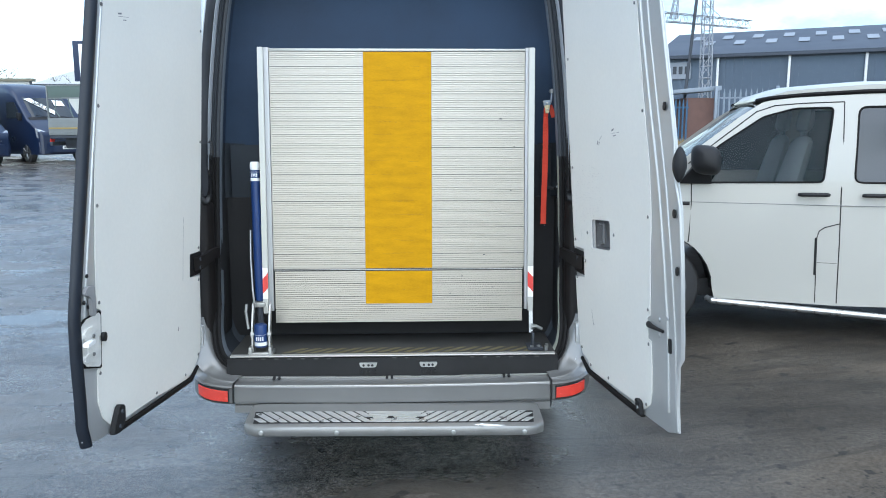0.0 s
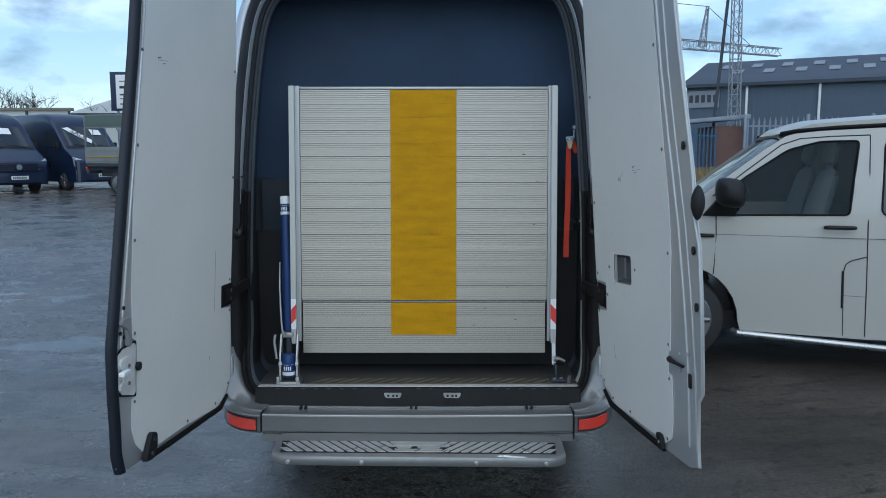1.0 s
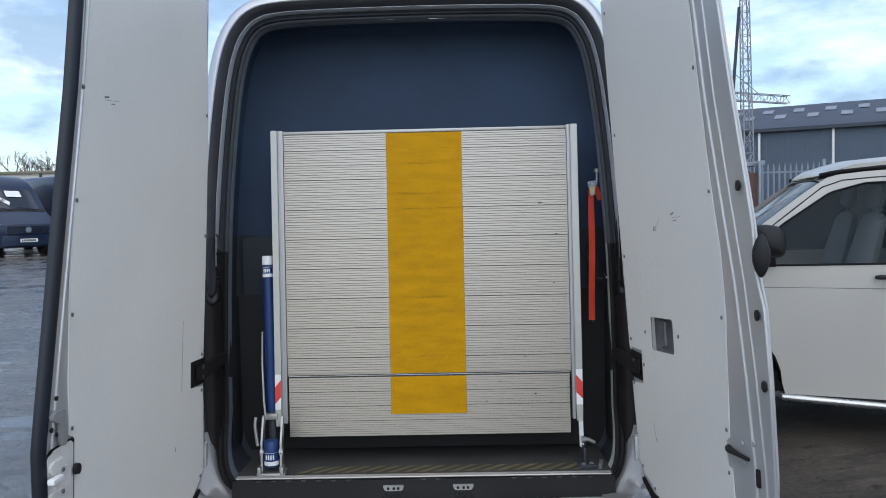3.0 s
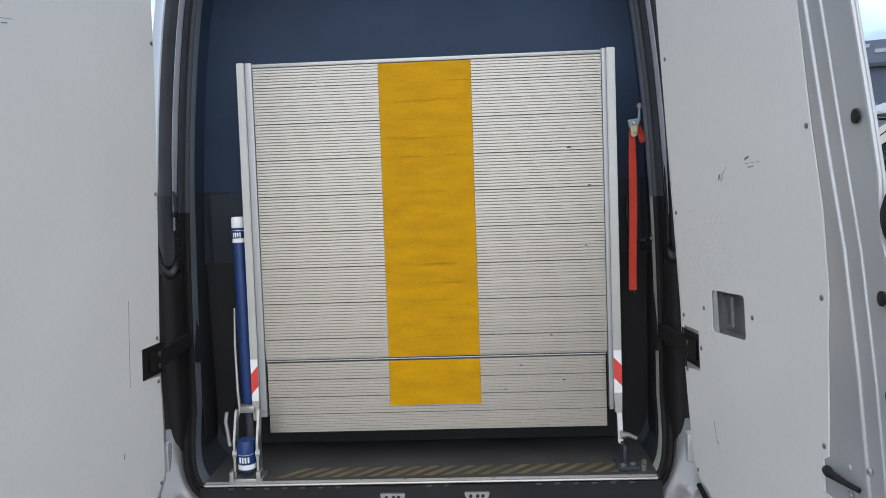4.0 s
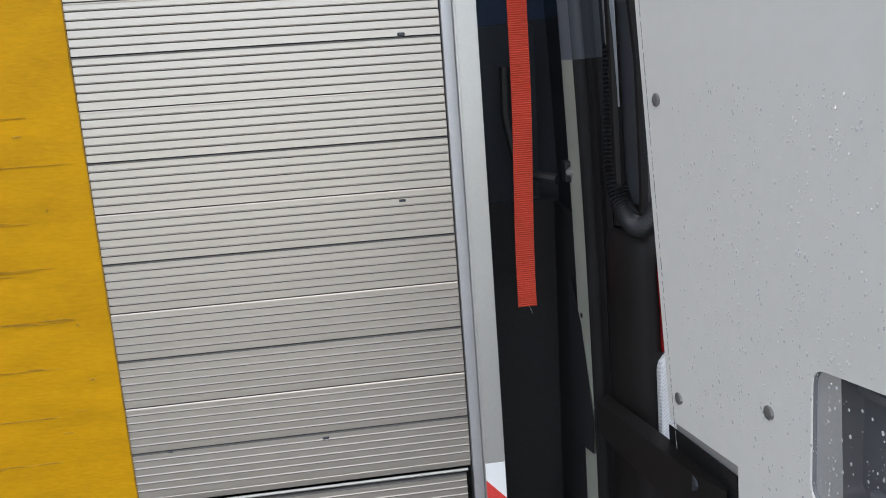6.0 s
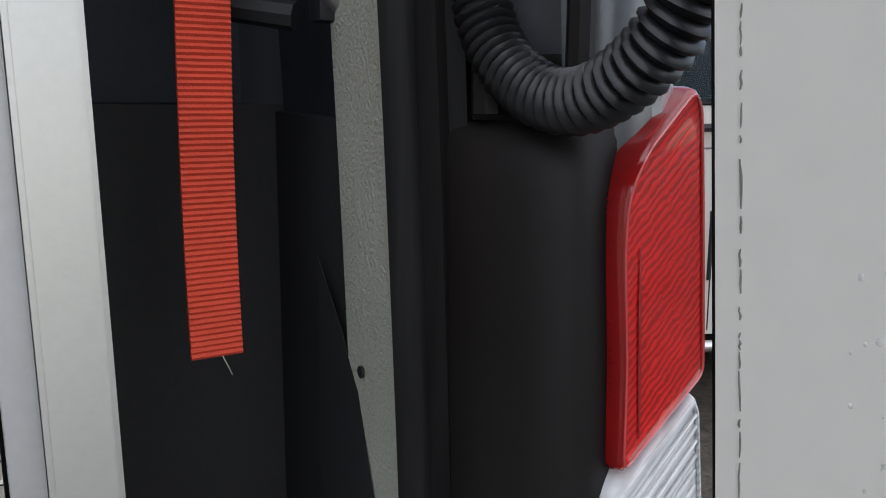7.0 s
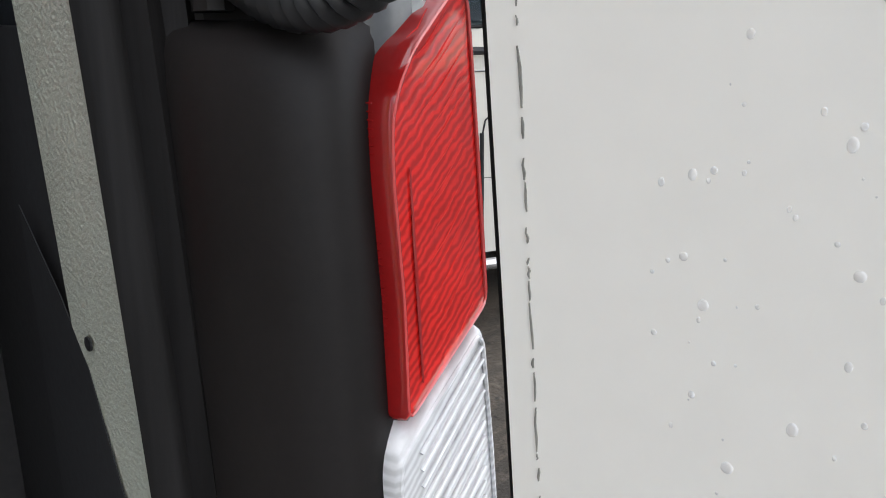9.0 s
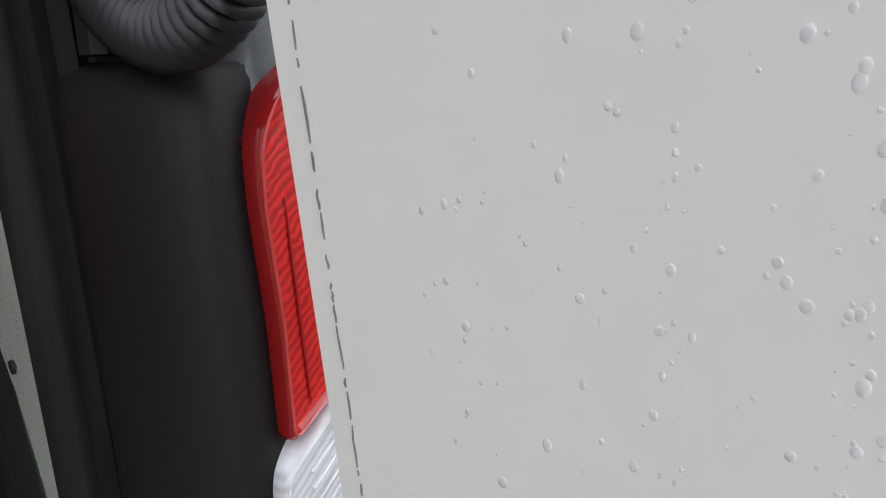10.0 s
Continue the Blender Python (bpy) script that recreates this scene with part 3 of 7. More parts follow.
# black step trim under the sill, with its moulded recesses
bm = bmesh.new()
prof = [(0.0, 0.651), (-0.013, 0.650), (-0.020, 0.612), (-0.028, 0.580), (-0.030, 0.562), (0.05, 0.562)]
xs_ = [-0.80, -0.74, -0.30, -0.26, -0.2, -0.06, -0.02, 0.06, 0.10, 0.25, 0.30, 0.34, 0.76, 0.80]
loft(bm, [[(x, y - (0.012 if i in (3, 4, 5, 8, 9, 10) else 0.0), z + (0.02 if i in (0, 13) and z < 0.6 else 0)) for y, z in prof] for i, x in enumerate(xs_)], True, True)
part("sill_trim", bm, TRIM, van, "black moulded plastic sill trim")
for i in range(23):
    bm = bmesh.new()
    x = -0.70 + i * 0.063
    box(bm, x, x + 0.020, -0.0170, -0.008, 0.6435, 0.6495, 0.001, 1)
    part("trim_tick", bm, FLOOR, van)
for x in (-0.122, 0.168):
    latch = None
    bm = bmesh.new()
    prism(bm, rounded([(x - 0.045, -0.037, 0.630), (x + 0.045, -0.037, 0.630), (x + 0.036, -0.037, 0.606), (x - 0.036, -0.037, 0.606)], 0.008), (0, 0.02, 0), 0.001)
    latch = part("latch_plate", bm, STEEL, van, "bright steel door latch plate")
    bm = bmesh.new()
    for dx in (-0.022, 0.002, 0.02):
        cyl(bm, (x + dx, -0.036, 0.617), (0, -1, 0), 0.006, 0.004, 10)
    part("latch_hole", bm, PLASTIC, latch)
    bm = bmesh.new()
    for dx in (-0.03, 0.0, 0.03):
        box(bm, x + dx - 0.008, x + dx + 0.008, -0.047, -0.03, 0.580, 0.594, 0.003)
    part("latch_bump", bm, PLASTIC, latch)
for x in (-0.129, 0.092):
    bm = bmesh.new()
    prism(bm, rounded([(x - 0.045, 0.146 + lean(2.6), 2.628), (x + 0.045, 0.146 + lean(2.6), 2.628), (x + 0.040, 0.146 + lean(2.6), 2.612), (x - 0.040, 0.146 + lean(2.6), 2.612)], 0.007), (0, 0.03, 0), 0.001)
    part("upper_latch_plate", bm, STEEL, van)

# rear bumper: centre piece, two corner pieces with reflectors, tread step
bump = empty("rear_bumper", "silver-grey rear bumper with red reflectors", "bumper")
bump.parent = van
bump.pop("category")
prof = [(-0.032, 0.560), (-0.046, 0.560), (-0.050, 0.556), (-0.056, 0.551), (-0.092, 0.5455), (-0.099, 0.5450), (-0.1065, 0.5445), (-0.1120, 0.5405), (-0.1145, 0.534), (-0.1125, 0.5275), (-0.121, 0.470), (-0.119, 0.460), (-0.112, 0.455), (-0.102, 0.454), (-0.102, 0.448),
        (-0.118, 0.446), (-0.118, 0.41), (0.05, 0.41), (0.05, 0.555)]
bm = bmesh.new()
loft(bm, [[(x, y + 0.02 * (abs(x) / 0.75) ** 2, z) for y, z in prof] for x in [-0.752 + 0.1504 * i for i in range(11)]], True, True)
part("bumper_centre", bm, BUMPER, bump)
bm = bmesh.new()
loft(bm, [[(x, y + 0.018 * (abs(x) / 0.75) ** 2, z + 0.004 * (abs(x) / 0.78) ** 6) for y, z in ((-0.030, 0.563), (-0.044, 0.5645), (-0.052, 0.5605), (-0.048, 0.555), (-0.02, 0.555))] for x in [-0.775 + 0.155 * i for i in range(11)]], True, True)
part("bumper_lip", bm, ALU_RAIL, bump, "thin bright lip along the bumper's top edge")

# the crest's highlight, drawn as a thin bright tube
bm = bmesh.new()
tube(bm, [(x, -0.1105 + 0.02 * (abs(x) / 0.75) ** 2, 0.5405) for x in [-0.75 + 0.15 * i for i in range(11)]], 0.0032, 8)
part("crest_glint", bm, ALU_RAIL, bump, "bumper crest with a bright line painted for its highlight")


def corner_face(s, a, z, d):
    """The bumper's corner: a from 0 at the joint to 1 at the wheel side, d proud of the face."""
    an = a * math.pi / 2
    cx, cy = 0.757 + 0.222 * math.sin(an) ** 0.9, -0.108 + 0.25 * (1 - math.cos(an)) ** 1.15
    return (s * (cx + d * math.sin(an)) - (0.012 * a if s < 0 else 0), cy - d * math.cos(an), z)


for s in (-1, 1):
    bm = bmesh.new()
    rr = []
    for k in range(13):
        a = k / 12
        up = 0.024 * a ** 0.9
        row = []
        for z, d in ((0.44, -0.10), (0.448 + up * 0.7, -0.018), (0.457 + up * 0.8, -0.002), (0.470 + up * 0.8, 0.003), (0.530 + up, 0.001), (0.5345 + up, 0.005), (0.5385 + up, 0.009), (0.5425 + up, 0.008), (0.5465 + up, -0.006), (0.549 + up, -0.030), (0.549 + up, -0.12)):
            row.append(corner_face(s, a, z, d))
        rr.append(row)
    loft(bm, rr, True, True)
    corner = part("bumper_corner", bm, BUMPER, bump, angle=60)
    # silver body corner between the opening's edge and the bumper's ridge
    inner_ = [Vector(p) for p in ring(0.014, 0.122, 0.004) if s * p[0] > 0.72 and p[2] < 0.86]
    inner_.sort(key=lambda p: p.z * 2 + s * p.x)
    inner_ = inner_[::-1]
    outer_ = [Vector((s * x - (0.028 if s < 0 else 0), y, z)) for x, y, z in ((0.965, 0.034, 0.845), (0.972, 0.014, 0.78), (0.978, -0.002, 0.72), (0.978, -0.012, 0.66), (0.972, -0.016, 0.61))]
    outer_ += [Vector(corner_face(s, a, 0.5475 + 0.024 * a ** 0.9, -0.006)) for a in (0.62, 0.45, 0.30, 0.15, 0.02)]

    def spread(pts, n):
        ds = [0.0]
        for p, q in zip(pts, pts[1:]):
            ds.append(ds[-1] + (q - p).length)
        res = []
        for k in range(n):
            d = ds[-1] * k / (n - 1)
            i = max(j for j in range(len(pts) - 1) if ds[j] <= d + 1e-9)
            res.append(pts[i].lerp(pts[i + 1], min(1, (d - ds[i]) / (ds[i + 1] - ds[i]))))
        return res

    bm = bmesh.new()
    rr = []
    for p, q in zip(spread(inner_, 22), spread(outer_, 22)):
        row = [p + Vector((0, 0.03, 0))]
        for u, d in ((0, 0.0), (0.06, -0.003), (0.2, -0.002), (0.4, 0.002), (0.54, 0.001), (0.60, -0.004), (0.65, -0.006), (0.70, -0.002), (0.80, 0.004), (0.92, 0.003), (1, 0)):
            row.append(p.lerp(q, u) + Vector((0, d - 0.012 * math.sin(math.pi * u) ** 0.5, 0)))
        rr.append(row)
    loft(bm, rr, False)
    part("body_corner", bm, BUMPER, corner, "silver body corner with a pressed crease", 70)
    for grow, d, nm in ((0.007, 0.0045, "reflector_surround"), (0.0, 0.0065, "reflector")):
        bm = bmesh.new()
        rr = []
        for k in range(9):
            t = k / 8
            a = 0.045 - grow * 1.5 + (0.455 + grow * 3) * t
            zt, zb = 0.5225 + 0.016 * t + grow, 0.4705 + 0.009 * t + 0.012 * t ** 4 - grow
            rr.append([corner_face(s, a, zt, d), corner_face(s, a, zt - 0.002, d + 0.002), corner_face(s, a, zb + 0.002, d + 0.002), corner_face(s, a, zb, d), corner_face(s, a, zb, -0.01), corner_face(s, a, zt, -0.01)])
        loft(bm, rr, True, True)
        if grow:
            sur = part(nm, bm, PLASTIC, corner)
        else:
            part(nm, bm, REFLECTOR, corner, "orange-red bumper reflector")
    bm = bmesh.new()
    tube(bm, [corner_face(s, 0.0, z, 0.003) for z in (0.458, 0.50, 0.535, 0.543)] + [corner_face(s, 0.0, 0.558, -0.05)], 0.0013, 6)
    part("joint_line", bm, PLASTIC, corner)
for x in (-0.56, -0.02, 0.545):
    bm = bmesh.new()
    for dx in (-0.018, 0.006):
        box(bm, x + dx, x + dx + 0.012, -0.060, -0.03, 0.556, 0.566, 0.002)
    part("bumper_clip", bm, PLASTIC, bump)
bm = bmesh.new()
pr = [(-0.12, 0.456), (-0.20, 0.461), (-0.345, 0.4525), (-0.372, 0.450), (-0.384, 0.444), (-0.389, 0.434), (-0.386, 0.412), (-0.378, 0.400), (-0.365, 0.396), (-0.16, 0.41)]
rr = []
for x in (-0.660, -0.654, -0.640, -0.60, -0.3, 0, 0.3, 0.60, 0.640, 0.666, 0.674, 0.680):
    e = max(0, (abs(x - 0.01) - 0.59) / 0.08)
    rr.append([(x, y + 0.06 * e * e * (1 if y < -0.3 else 0), z - 0.008 * e * e) for y, z in pr])
loft(bm, rr, True, True)
step = part("tread_step", bm, TREAD, bump, "bright metal rear step with raised tread pattern")
bm = bmesh.new()
prism(bm, [(-0.628, -0.238, 0.4592), (0.642, -0.238, 0.4592), (0.630, -0.356, 0.4522), (-0.614, -0.356, 0.4522)], (0, 0, 0.0016))
part("tread_base", bm, PLASTIC, step)


def tread_bar(p):
    b_ = bmesh.new()
    prism(b_, rounded([(x, y, 0.4632 + (y + 0.196) * 0.059) for x, y in p], 0.005, 3), (0, 0, 0.0036), 0.0008)
    part("tread_bar", b_, TREAD_BRIGHT, step)


for side_ in (-1, 1):
    for i in range(13):
        x0 = 0.150 + 0.0465 * i
        w, sl = 0.034, 0.098
        y0, y1 = -0.243, -0.350
        xa, xb = x0, x0 - sl
        p = [(xa, y0), (xa + w, y0), (xb + w, y1), (xb, y1)]
        if xb < 0.100:
            f = (xa - 0.100) / sl
            if f <= 0.12:
                continue
            f = min(1, f)
            p = [(xa, y0), (xa + w, y0), (xa + w - sl * f, y0 + (y1 - y0) * f), (xa - sl * f, y0 + (y1 - y0) * f)]
        if xa + w > 0.632:
            f = (xa + w - 0.632) / sl
            if f > 0.9:
                continue
            p = [(xa - sl * f, y0 + (y1 - y0) * f), (0.632, y0 + (y1 - y0) * f), (xb + w, y1), (xb, y1)]
        tread_bar([(side_ * x + 0.008, y) for x, y in p][::side_])
for x0, x1, y0, y1 in ((-0.128, 0.144, -0.243, -0.262), (-0.112, 0.128, -0.268, -0.288), (-0.096, -0.020, -0.294, -0.314), (0.000, 0.112, -0.294, -0.314), (-0.104, 0.120, -0.320, -0.332), (-0.118, 0.134, -0.338, -0.350)):
    tread_bar([(x0, y0), (x1, y0), (x1 - 0.010, y1), (x0 + 0.010, y1)])
# a bent spot in the lip
bm = bmesh.new()
tube(bm, [(0.36, -0.372, 0.447), (0.395, -0.378, 0.4495), (0.43, -0.380, 0.4475), (0.50, -0.377, 0.4455)], [0.002, 0.007, 0.006, 0.002], 10)
part("bent_lip", bm, TREAD_BRIGHT, step)
step.matrix_basis = Matrix.Rotation(0.008, 4, "Y")
for x in (-0.575, -0.245, 0.27, 0.585):
    bm = bmesh.new()
    tube(bm, [(x, -0.380, 0.420), (x, -0.391, 0.420), (x, -0.394, 0.420)], [0.011, 0.011, 0.007], 12)
    part("step_bolt", bm, STEEL, step)

# unseen chassis under the load floor, added to block light beneath the van
for y0, y1, z0, hw in ((0.10, 0.55, 0.34, 0.80), (0.55, 1.9, 0.24, 0.66), (1.9, 5.6, 0.22, 0.86)):
    bm = bmesh.new()
    box(bm, -hw, hw, y0, y1, z0, 0.47, 0.02)
    part("underbody", bm, PLASTIC, van)
bm = bmesh.new()
tube(bm, [(-0.7, 1.35, 0.36), (-0.15, 1.35, 0.36), (-0.08, 1.35, 0.36), (0.08, 1.35, 0.36), (0.15, 1.35, 0.36), (0.7, 1.35, 0.36)], [0.06, 0.06, 0.15, 0.15, 0.06, 0.06], 16)
part("rear_axle", bm, PLASTIC, van)
# wheels of the van
for x in (-0.86, 0.86):
    for y in (1.35, 4.9):
        bm = bmesh.new()
        for r0, r1, h in ((0.34, 0.34, 0.11),):
            tube(bm, [(x - 0.11, y, 0.39), (x - 0.09, y, 0.39), (x + 0.09, y, 0.39), (x + 0.11, y, 0.39)], [0.30, 0.34, 0.34, 0.30], 28)
        wheel = part("wheel", bm, TYRE, van)

# ---- rear doors ----


def at_right(y, z, d):
    return (0.868 - 0.162 * y - 0.052 * (z - 1.3) + d, y, z)


def at_left(y, z, d):
    dy = 0.062 + 0.0186 * (y + 0.04)
    y, z = y + dy, z + (z - 1.763) * dy / (y + 3.43)
    return (-0.896 + 0.162 * y + 0.052 * (z - 1.3) - d, y, z)


PANEL_R = [(0.100, 2.62), (0.079, 2.274), (0.060, 1.971), (0.0365, 1.591), (0.0185, 1.30), (0.012, 1.186), (-0.112, 1.190), (-0.110, 1.056), (0.003, 1.042), (-0.003, 0.95), (-0.015, 0.827), (-0.030, 0.71), (-0.065, 0.675),
           (-0.125, 0.660), (-0.150, 0.635), (-0.20, 0.625), (-0.58, 0.637), (-0.717, 0.638), (-0.768, 0.675), (-0.780, 0.73), (-0.785, 0.827), (-0.778, 0.935),
           (-0.752, 0.938), (-0.750, 1.018), (-0.770, 1.033), (-0.777, 1.147), (-0.782, 1.308), (-0.790, 1.428), (-0.777, 1.623), (-0.742, 1.819), (-0.702, 2.116), (-0.660, 2.45), (-0.640, 2.62)]
HOLE_R = rounded([(-0.214, 1.340), (-0.409, 1.356), (-0.411, 1.228), (-0.212, 1.211)], 0.016)
PANEL_L = [(-0.080, 2.62), (-0.066, 2.373), (-0.056, 2.133), (-0.058, 1.763), (-0.066, 1.389), (-0.072, 1.186), (-0.172, 1.186), (-0.172, 1.079), (-0.072, 1.071), (-0.062, 0.882), (-0.062, 0.715), (-0.101, 0.668),
           (-0.144, 0.632), (-0.212, 0.615), (-0.503, 0.633), (-0.74, 0.634), (-0.82, 0.645), (-0.872, 0.692), (-0.900, 0.764), (-0.901, 0.881), (-0.880, 0.893), (-0.879, 1.103), (-0.898, 1.112), (-0.902, 1.305),
           (-0.896, 1.587), (-0.878, 1.81), (-0.849, 2.053), (-0.823, 2.427), (-0.80, 2.62)]
SHELL_R = [(0.100, 2.66), (0.079, 2.274), (0.060, 1.971), (0.0365, 1.591), (0.0185, 1.30), (0.008, 1.10), (-0.010, 0.827), (-0.018, 0.70), (-0.06, 0.645), (-0.15, 0.605), (-0.60, 0.605), (-0.90, 0.615), (-0.985, 0.645),
           (-0.980, 0.74), (-0.986, 0.894), (-1.016, 0.932), (-1.020, 1.0), (-1.018, 1.273), (-1.008, 1.471), (-0.984, 1.559), (-0.971, 1.703), (-0.951, 1.812), (-0.884, 2.145), (-0.840, 2.40), (-0.79, 2.62), (-0.74, 2.66)]
SHELL_L = [(-0.05, 2.66), (-0.052, 2.3), (-0.048, 1.971), (-0.050, 1.591), (-0.056, 1.30), (-0.058, 1.10), (-0.036, 0.827), (-0.045, 0.70), (-0.085, 0.64), (-0.15, 0.598), (-0.60, 0.605), (-0.90, 0.615), (-0.99, 0.645),
           (-0.99, 0.74), (-0.992, 0.90), (-1.005, 1.0), (-0.996, 1.102), (-0.98, 1.228), (-0.956, 1.408), (-0.933, 1.59), (-0.906, 1.81), (-0.865, 2.144), (-0.84, 2.42), (-0.80, 2.62), (-0.76, 2.66)]

door_r = empty("rear_door", "white-lined silver rear door standing wide open, with pull recess", "van door")
door_r.pop("category")
door_r.parent = van
door_l = empty("rear_door", "white-lined silver rear door standing wide open, with thick rubber edge seal", "van door")
door_l.pop("category")
door_l.parent = van

for dr, at, pan, holes, shell in ((door_r, at_right, PANEL_R, [HOLE_R], SHELL_R), (door_l, at_left, PANEL_L, [], SHELL_L)):
    bm = bmesh.new()
    plate(bm, dense(pan, 0.2), holes, at, 0.004)
    part("lining_panel", bm, PANEL, dr, "scuffed white painted lining panel", 20)
    # shell: inner frame skin, turned edge and outer skin
    bm = bmesh.new()
    cy, cz = -0.45, 1.55

    def grown(k):
        return [(cy + (y - cy) * (1 - k), cz + (z - cz) * (1 - k * 0.5)) for y, z in shell]

    vs = loft(bm, [[at(y, z, 0.0055) for y, z in grown(0.55)], [at(y, z, 0.0055) for y, z in grown(0.012)], [at(y, z, 0.0065) for y, z in grown(0.003)], [at(y, z, 0.009) for y, z in shell],
                   [at(y, z, 0.012) for y, z in grown(0.002)], [at(y, z, 0.014) for y, z in grown(0.02)], [at(y, z, 0.034) for y, z in grown(0.14)], [at(y, z, 0.056) for y, z in grown(0.30)], [at(y, z, 0.062) for y, z in grown(0.5)]])
    bm.faces.new(vs[-1])
    part("door_shell", bm, SILVER_DULL if dr is door_r else SILVER, dr)


def door_dots(at, dr, pts, r=0.007, name="panel_screw", material=SCREW):
    for y, z in pts:
        bm = bmesh.new()
        c = Vector(at(y, z, -0.0035))
        n = (Vector(at(y, z, 0)) - c).normalized()
        tube(bm, [c, c + n * 0.0015, c + n * 0.006], [r * 0.6, r, r], 10)
        part(name, bm, material, dr)


door_dots(at_right, door_r, [(0.060, 2.563), (0.031, 2.059), (0.008, 1.56), (-0.009, 1.222), (-0.016, 1.04), (-0.128, 1.137), (-0.160, 1.273), (-0.451, 1.302), (-0.056, 0.704), (-0.164, 0.648), (-0.366, 0.651), (-0.674, 2.205), (-0.730, 1.809), (-0.766, 1.414), (-0.757, 1.055), (-0.760, 0.918), (-0.735, 0.665)])
door_dots(at_left, door_l, [(-0.838, 2.167), (-0.868, 1.823), (-0.886, 1.478), (-0.885, 1.13), (-0.885, 0.868), (-0.069, 2.169), (-0.070, 1.684), (-0.086, 1.204), (-0.084, 1.055), (-0.085, 0.698), (-0.215, 0.640), (-0.477, 0.648)])
door_dots(at_right, door_r, [(-0.901, 1.821), (-0.967, 1.448), (-0.985, 1.246)], 0.016, "rubber_plug", PLASTIC)
# pull recess of the right door
bm = bmesh.new()
rim = [(y, z) for y, z in HOLE_R]
cyz = (-0.31, 1.284)
rings_ = []
for k, d in ((0.0, 0.002), (0.02, 0.012), (0.06, 0.045), (0.25, 0.047)):
    rings_.append([at_right(cyz[0] + (y - cyz[0]) * (1 - k), cyz[1] + (z - cyz[1]) * (1 - k), d) for y, z in rim])
vs = loft(bm, rings_)
bm.faces.new(vs[-1])
COVERGREY = mat("mid grey plastic", (0.24, 0.24, 0.245), 0.45, 0.0, 0.1, 10, 200, 0.05)
RECESS = mat("grey recess plastic", (0.16, 0.16, 0.165), 0.4, 0.0, 0.1, 10, 200, 0.05)
recess = part("pull_recess", bm, RECESS, door_r, "grey plastic pull recess")
bm = bmesh.new()
tube(bm, [at_right(-0.235, 1.325, 0.03), at_right(-0.300, 1.330, 0.020), at_right(-0.303, 1.245, 0.020), at_right(-0.25, 1.232, 0.03)], 0.006, 8)
part("pull_bar", bm, RECESS, recess)
bm = bmesh.new()
plate(bm, [(-0.345, 1.345), (-0.400, 1.350), (-0.402, 1.235), (-0.350, 1.225)], [], lambda y, z, d: at_right(y, z, 0.038 + d), 0.006)
part("recess_shadow_panel", bm, PLASTIC, recess)
# pressed ridges and the closing edge of the right door
for k, (dy, w) in enumerate(((0.0, 0.010), (0.055, 0.014))):
    bm = bmesh.new()
    line = [(-0.964, 0.981), (-0.938, 1.258), (-0.901, 1.534), (-0.841, 1.815), (-0.783, 2.104), (-0.744, 2.397), (-0.71, 2.6)]
    line = [(-0.966, 0.70)] + line
    tube(bm, [at_right(y + dy * (0.4 + 0.6 * (z < 2.7)), z, 0.005) for y, z in line], w * 0.5, 8)
    part("pressed_ridge", bm, SILVER_DULL, door_r)
bm = bmesh.new()
edge = [(-0.985, 0.65), (-0.980, 0.74), (-0.988, 0.894), (-1.014, 0.932), (-1.016, 1.273), (-1.004, 1.471), (-0.97, 1.57), (-0.967, 1.703), (-0.947, 1.812), (-0.880, 2.145), (-0.836, 2.40), (-0.79, 2.6)]
tube(bm, [at_right(y + 0.006, z, 0.006) for y, z in edge], 0.007, 8)
part("door_edge_fold", bm, SILVER_DULL, door_r)
bm = bmesh.new()
cz0 = Vector(at_right(-0.985, 1.622, -0.022))
rr = []
for k in range(7):
    t = k / 6
    q = math.sin(math.pi * (0.12 + 0.76 * t))
    rr.append([cz0 + Vector((0.045 * t, -0.026 * math.cos(a) * q - 0.03, 0.062 * math.sin(a) * q)) for a in [i * math.tau / 20 for i in range(20)]])
loft(bm, rr, True, True)
part("door_buffer", bm, PLASTIC, door_r, "dark oval buffer on the door edge")
bm = bmesh.new()
plate(bm, rounded([(-0.752, 1.02), (-0.795, 1.03), (-0.790, 0.94), (-0.755, 0.936)], 0.006), [], lambda y, z, d: at_right(y, z, 0.012 + d), 0.004)
lock_r = part("catch_plate", bm, RECESS, door_r)
bm = bmesh.new()
tube(bm, [at_right(-0.768, 1.000, -0.002), at_right(-0.790, 1.003, -0.012), at_right(-0.845, 1.003, -0.010), at_right(-0.885, 1.001, -0.003)], [0.012, 0.011, 0.007, 0.006], 10)
part("catch_lever", bm, PLASTIC, lock_r, "black catch lever")
door_dots(at_right, door_r, [(-0.848, 1.038), (-0.915, 1.058), (-0.848, 0.976)], 0.008, "rivet", SILVER)
bm = bmesh.new()
plate(bm, rounded([(-0.918, 0.985), (-0.934, 0.985), (-0.934, 0.93), (-0.918, 0.93)], 0.004), [], lambda y, z, d: at_right(y, z, -0.001 + d), 0.006)
part("drain_slot", bm, PLASTIC, door_r)
bm = bmesh.new()
prism(bm, [at_right(*q, -0.004) for q in rounded([(-0.672, 0.672), (-0.712, 0.668), (-0.722, 0.612), (-0.688, 0.606)], 0.008)], (-0.016, 0, 0), 0.003)
hook_r = part("bottom_hook", bm, PLASTIC, door_r)
bm = bmesh.new()
cyl(bm, at_right(-0.700, 0.64, -0.018), (-1, 0, 0), 0.007, 0.006, 10)
part("hook_bolt", bm, STEEL, hook_r)
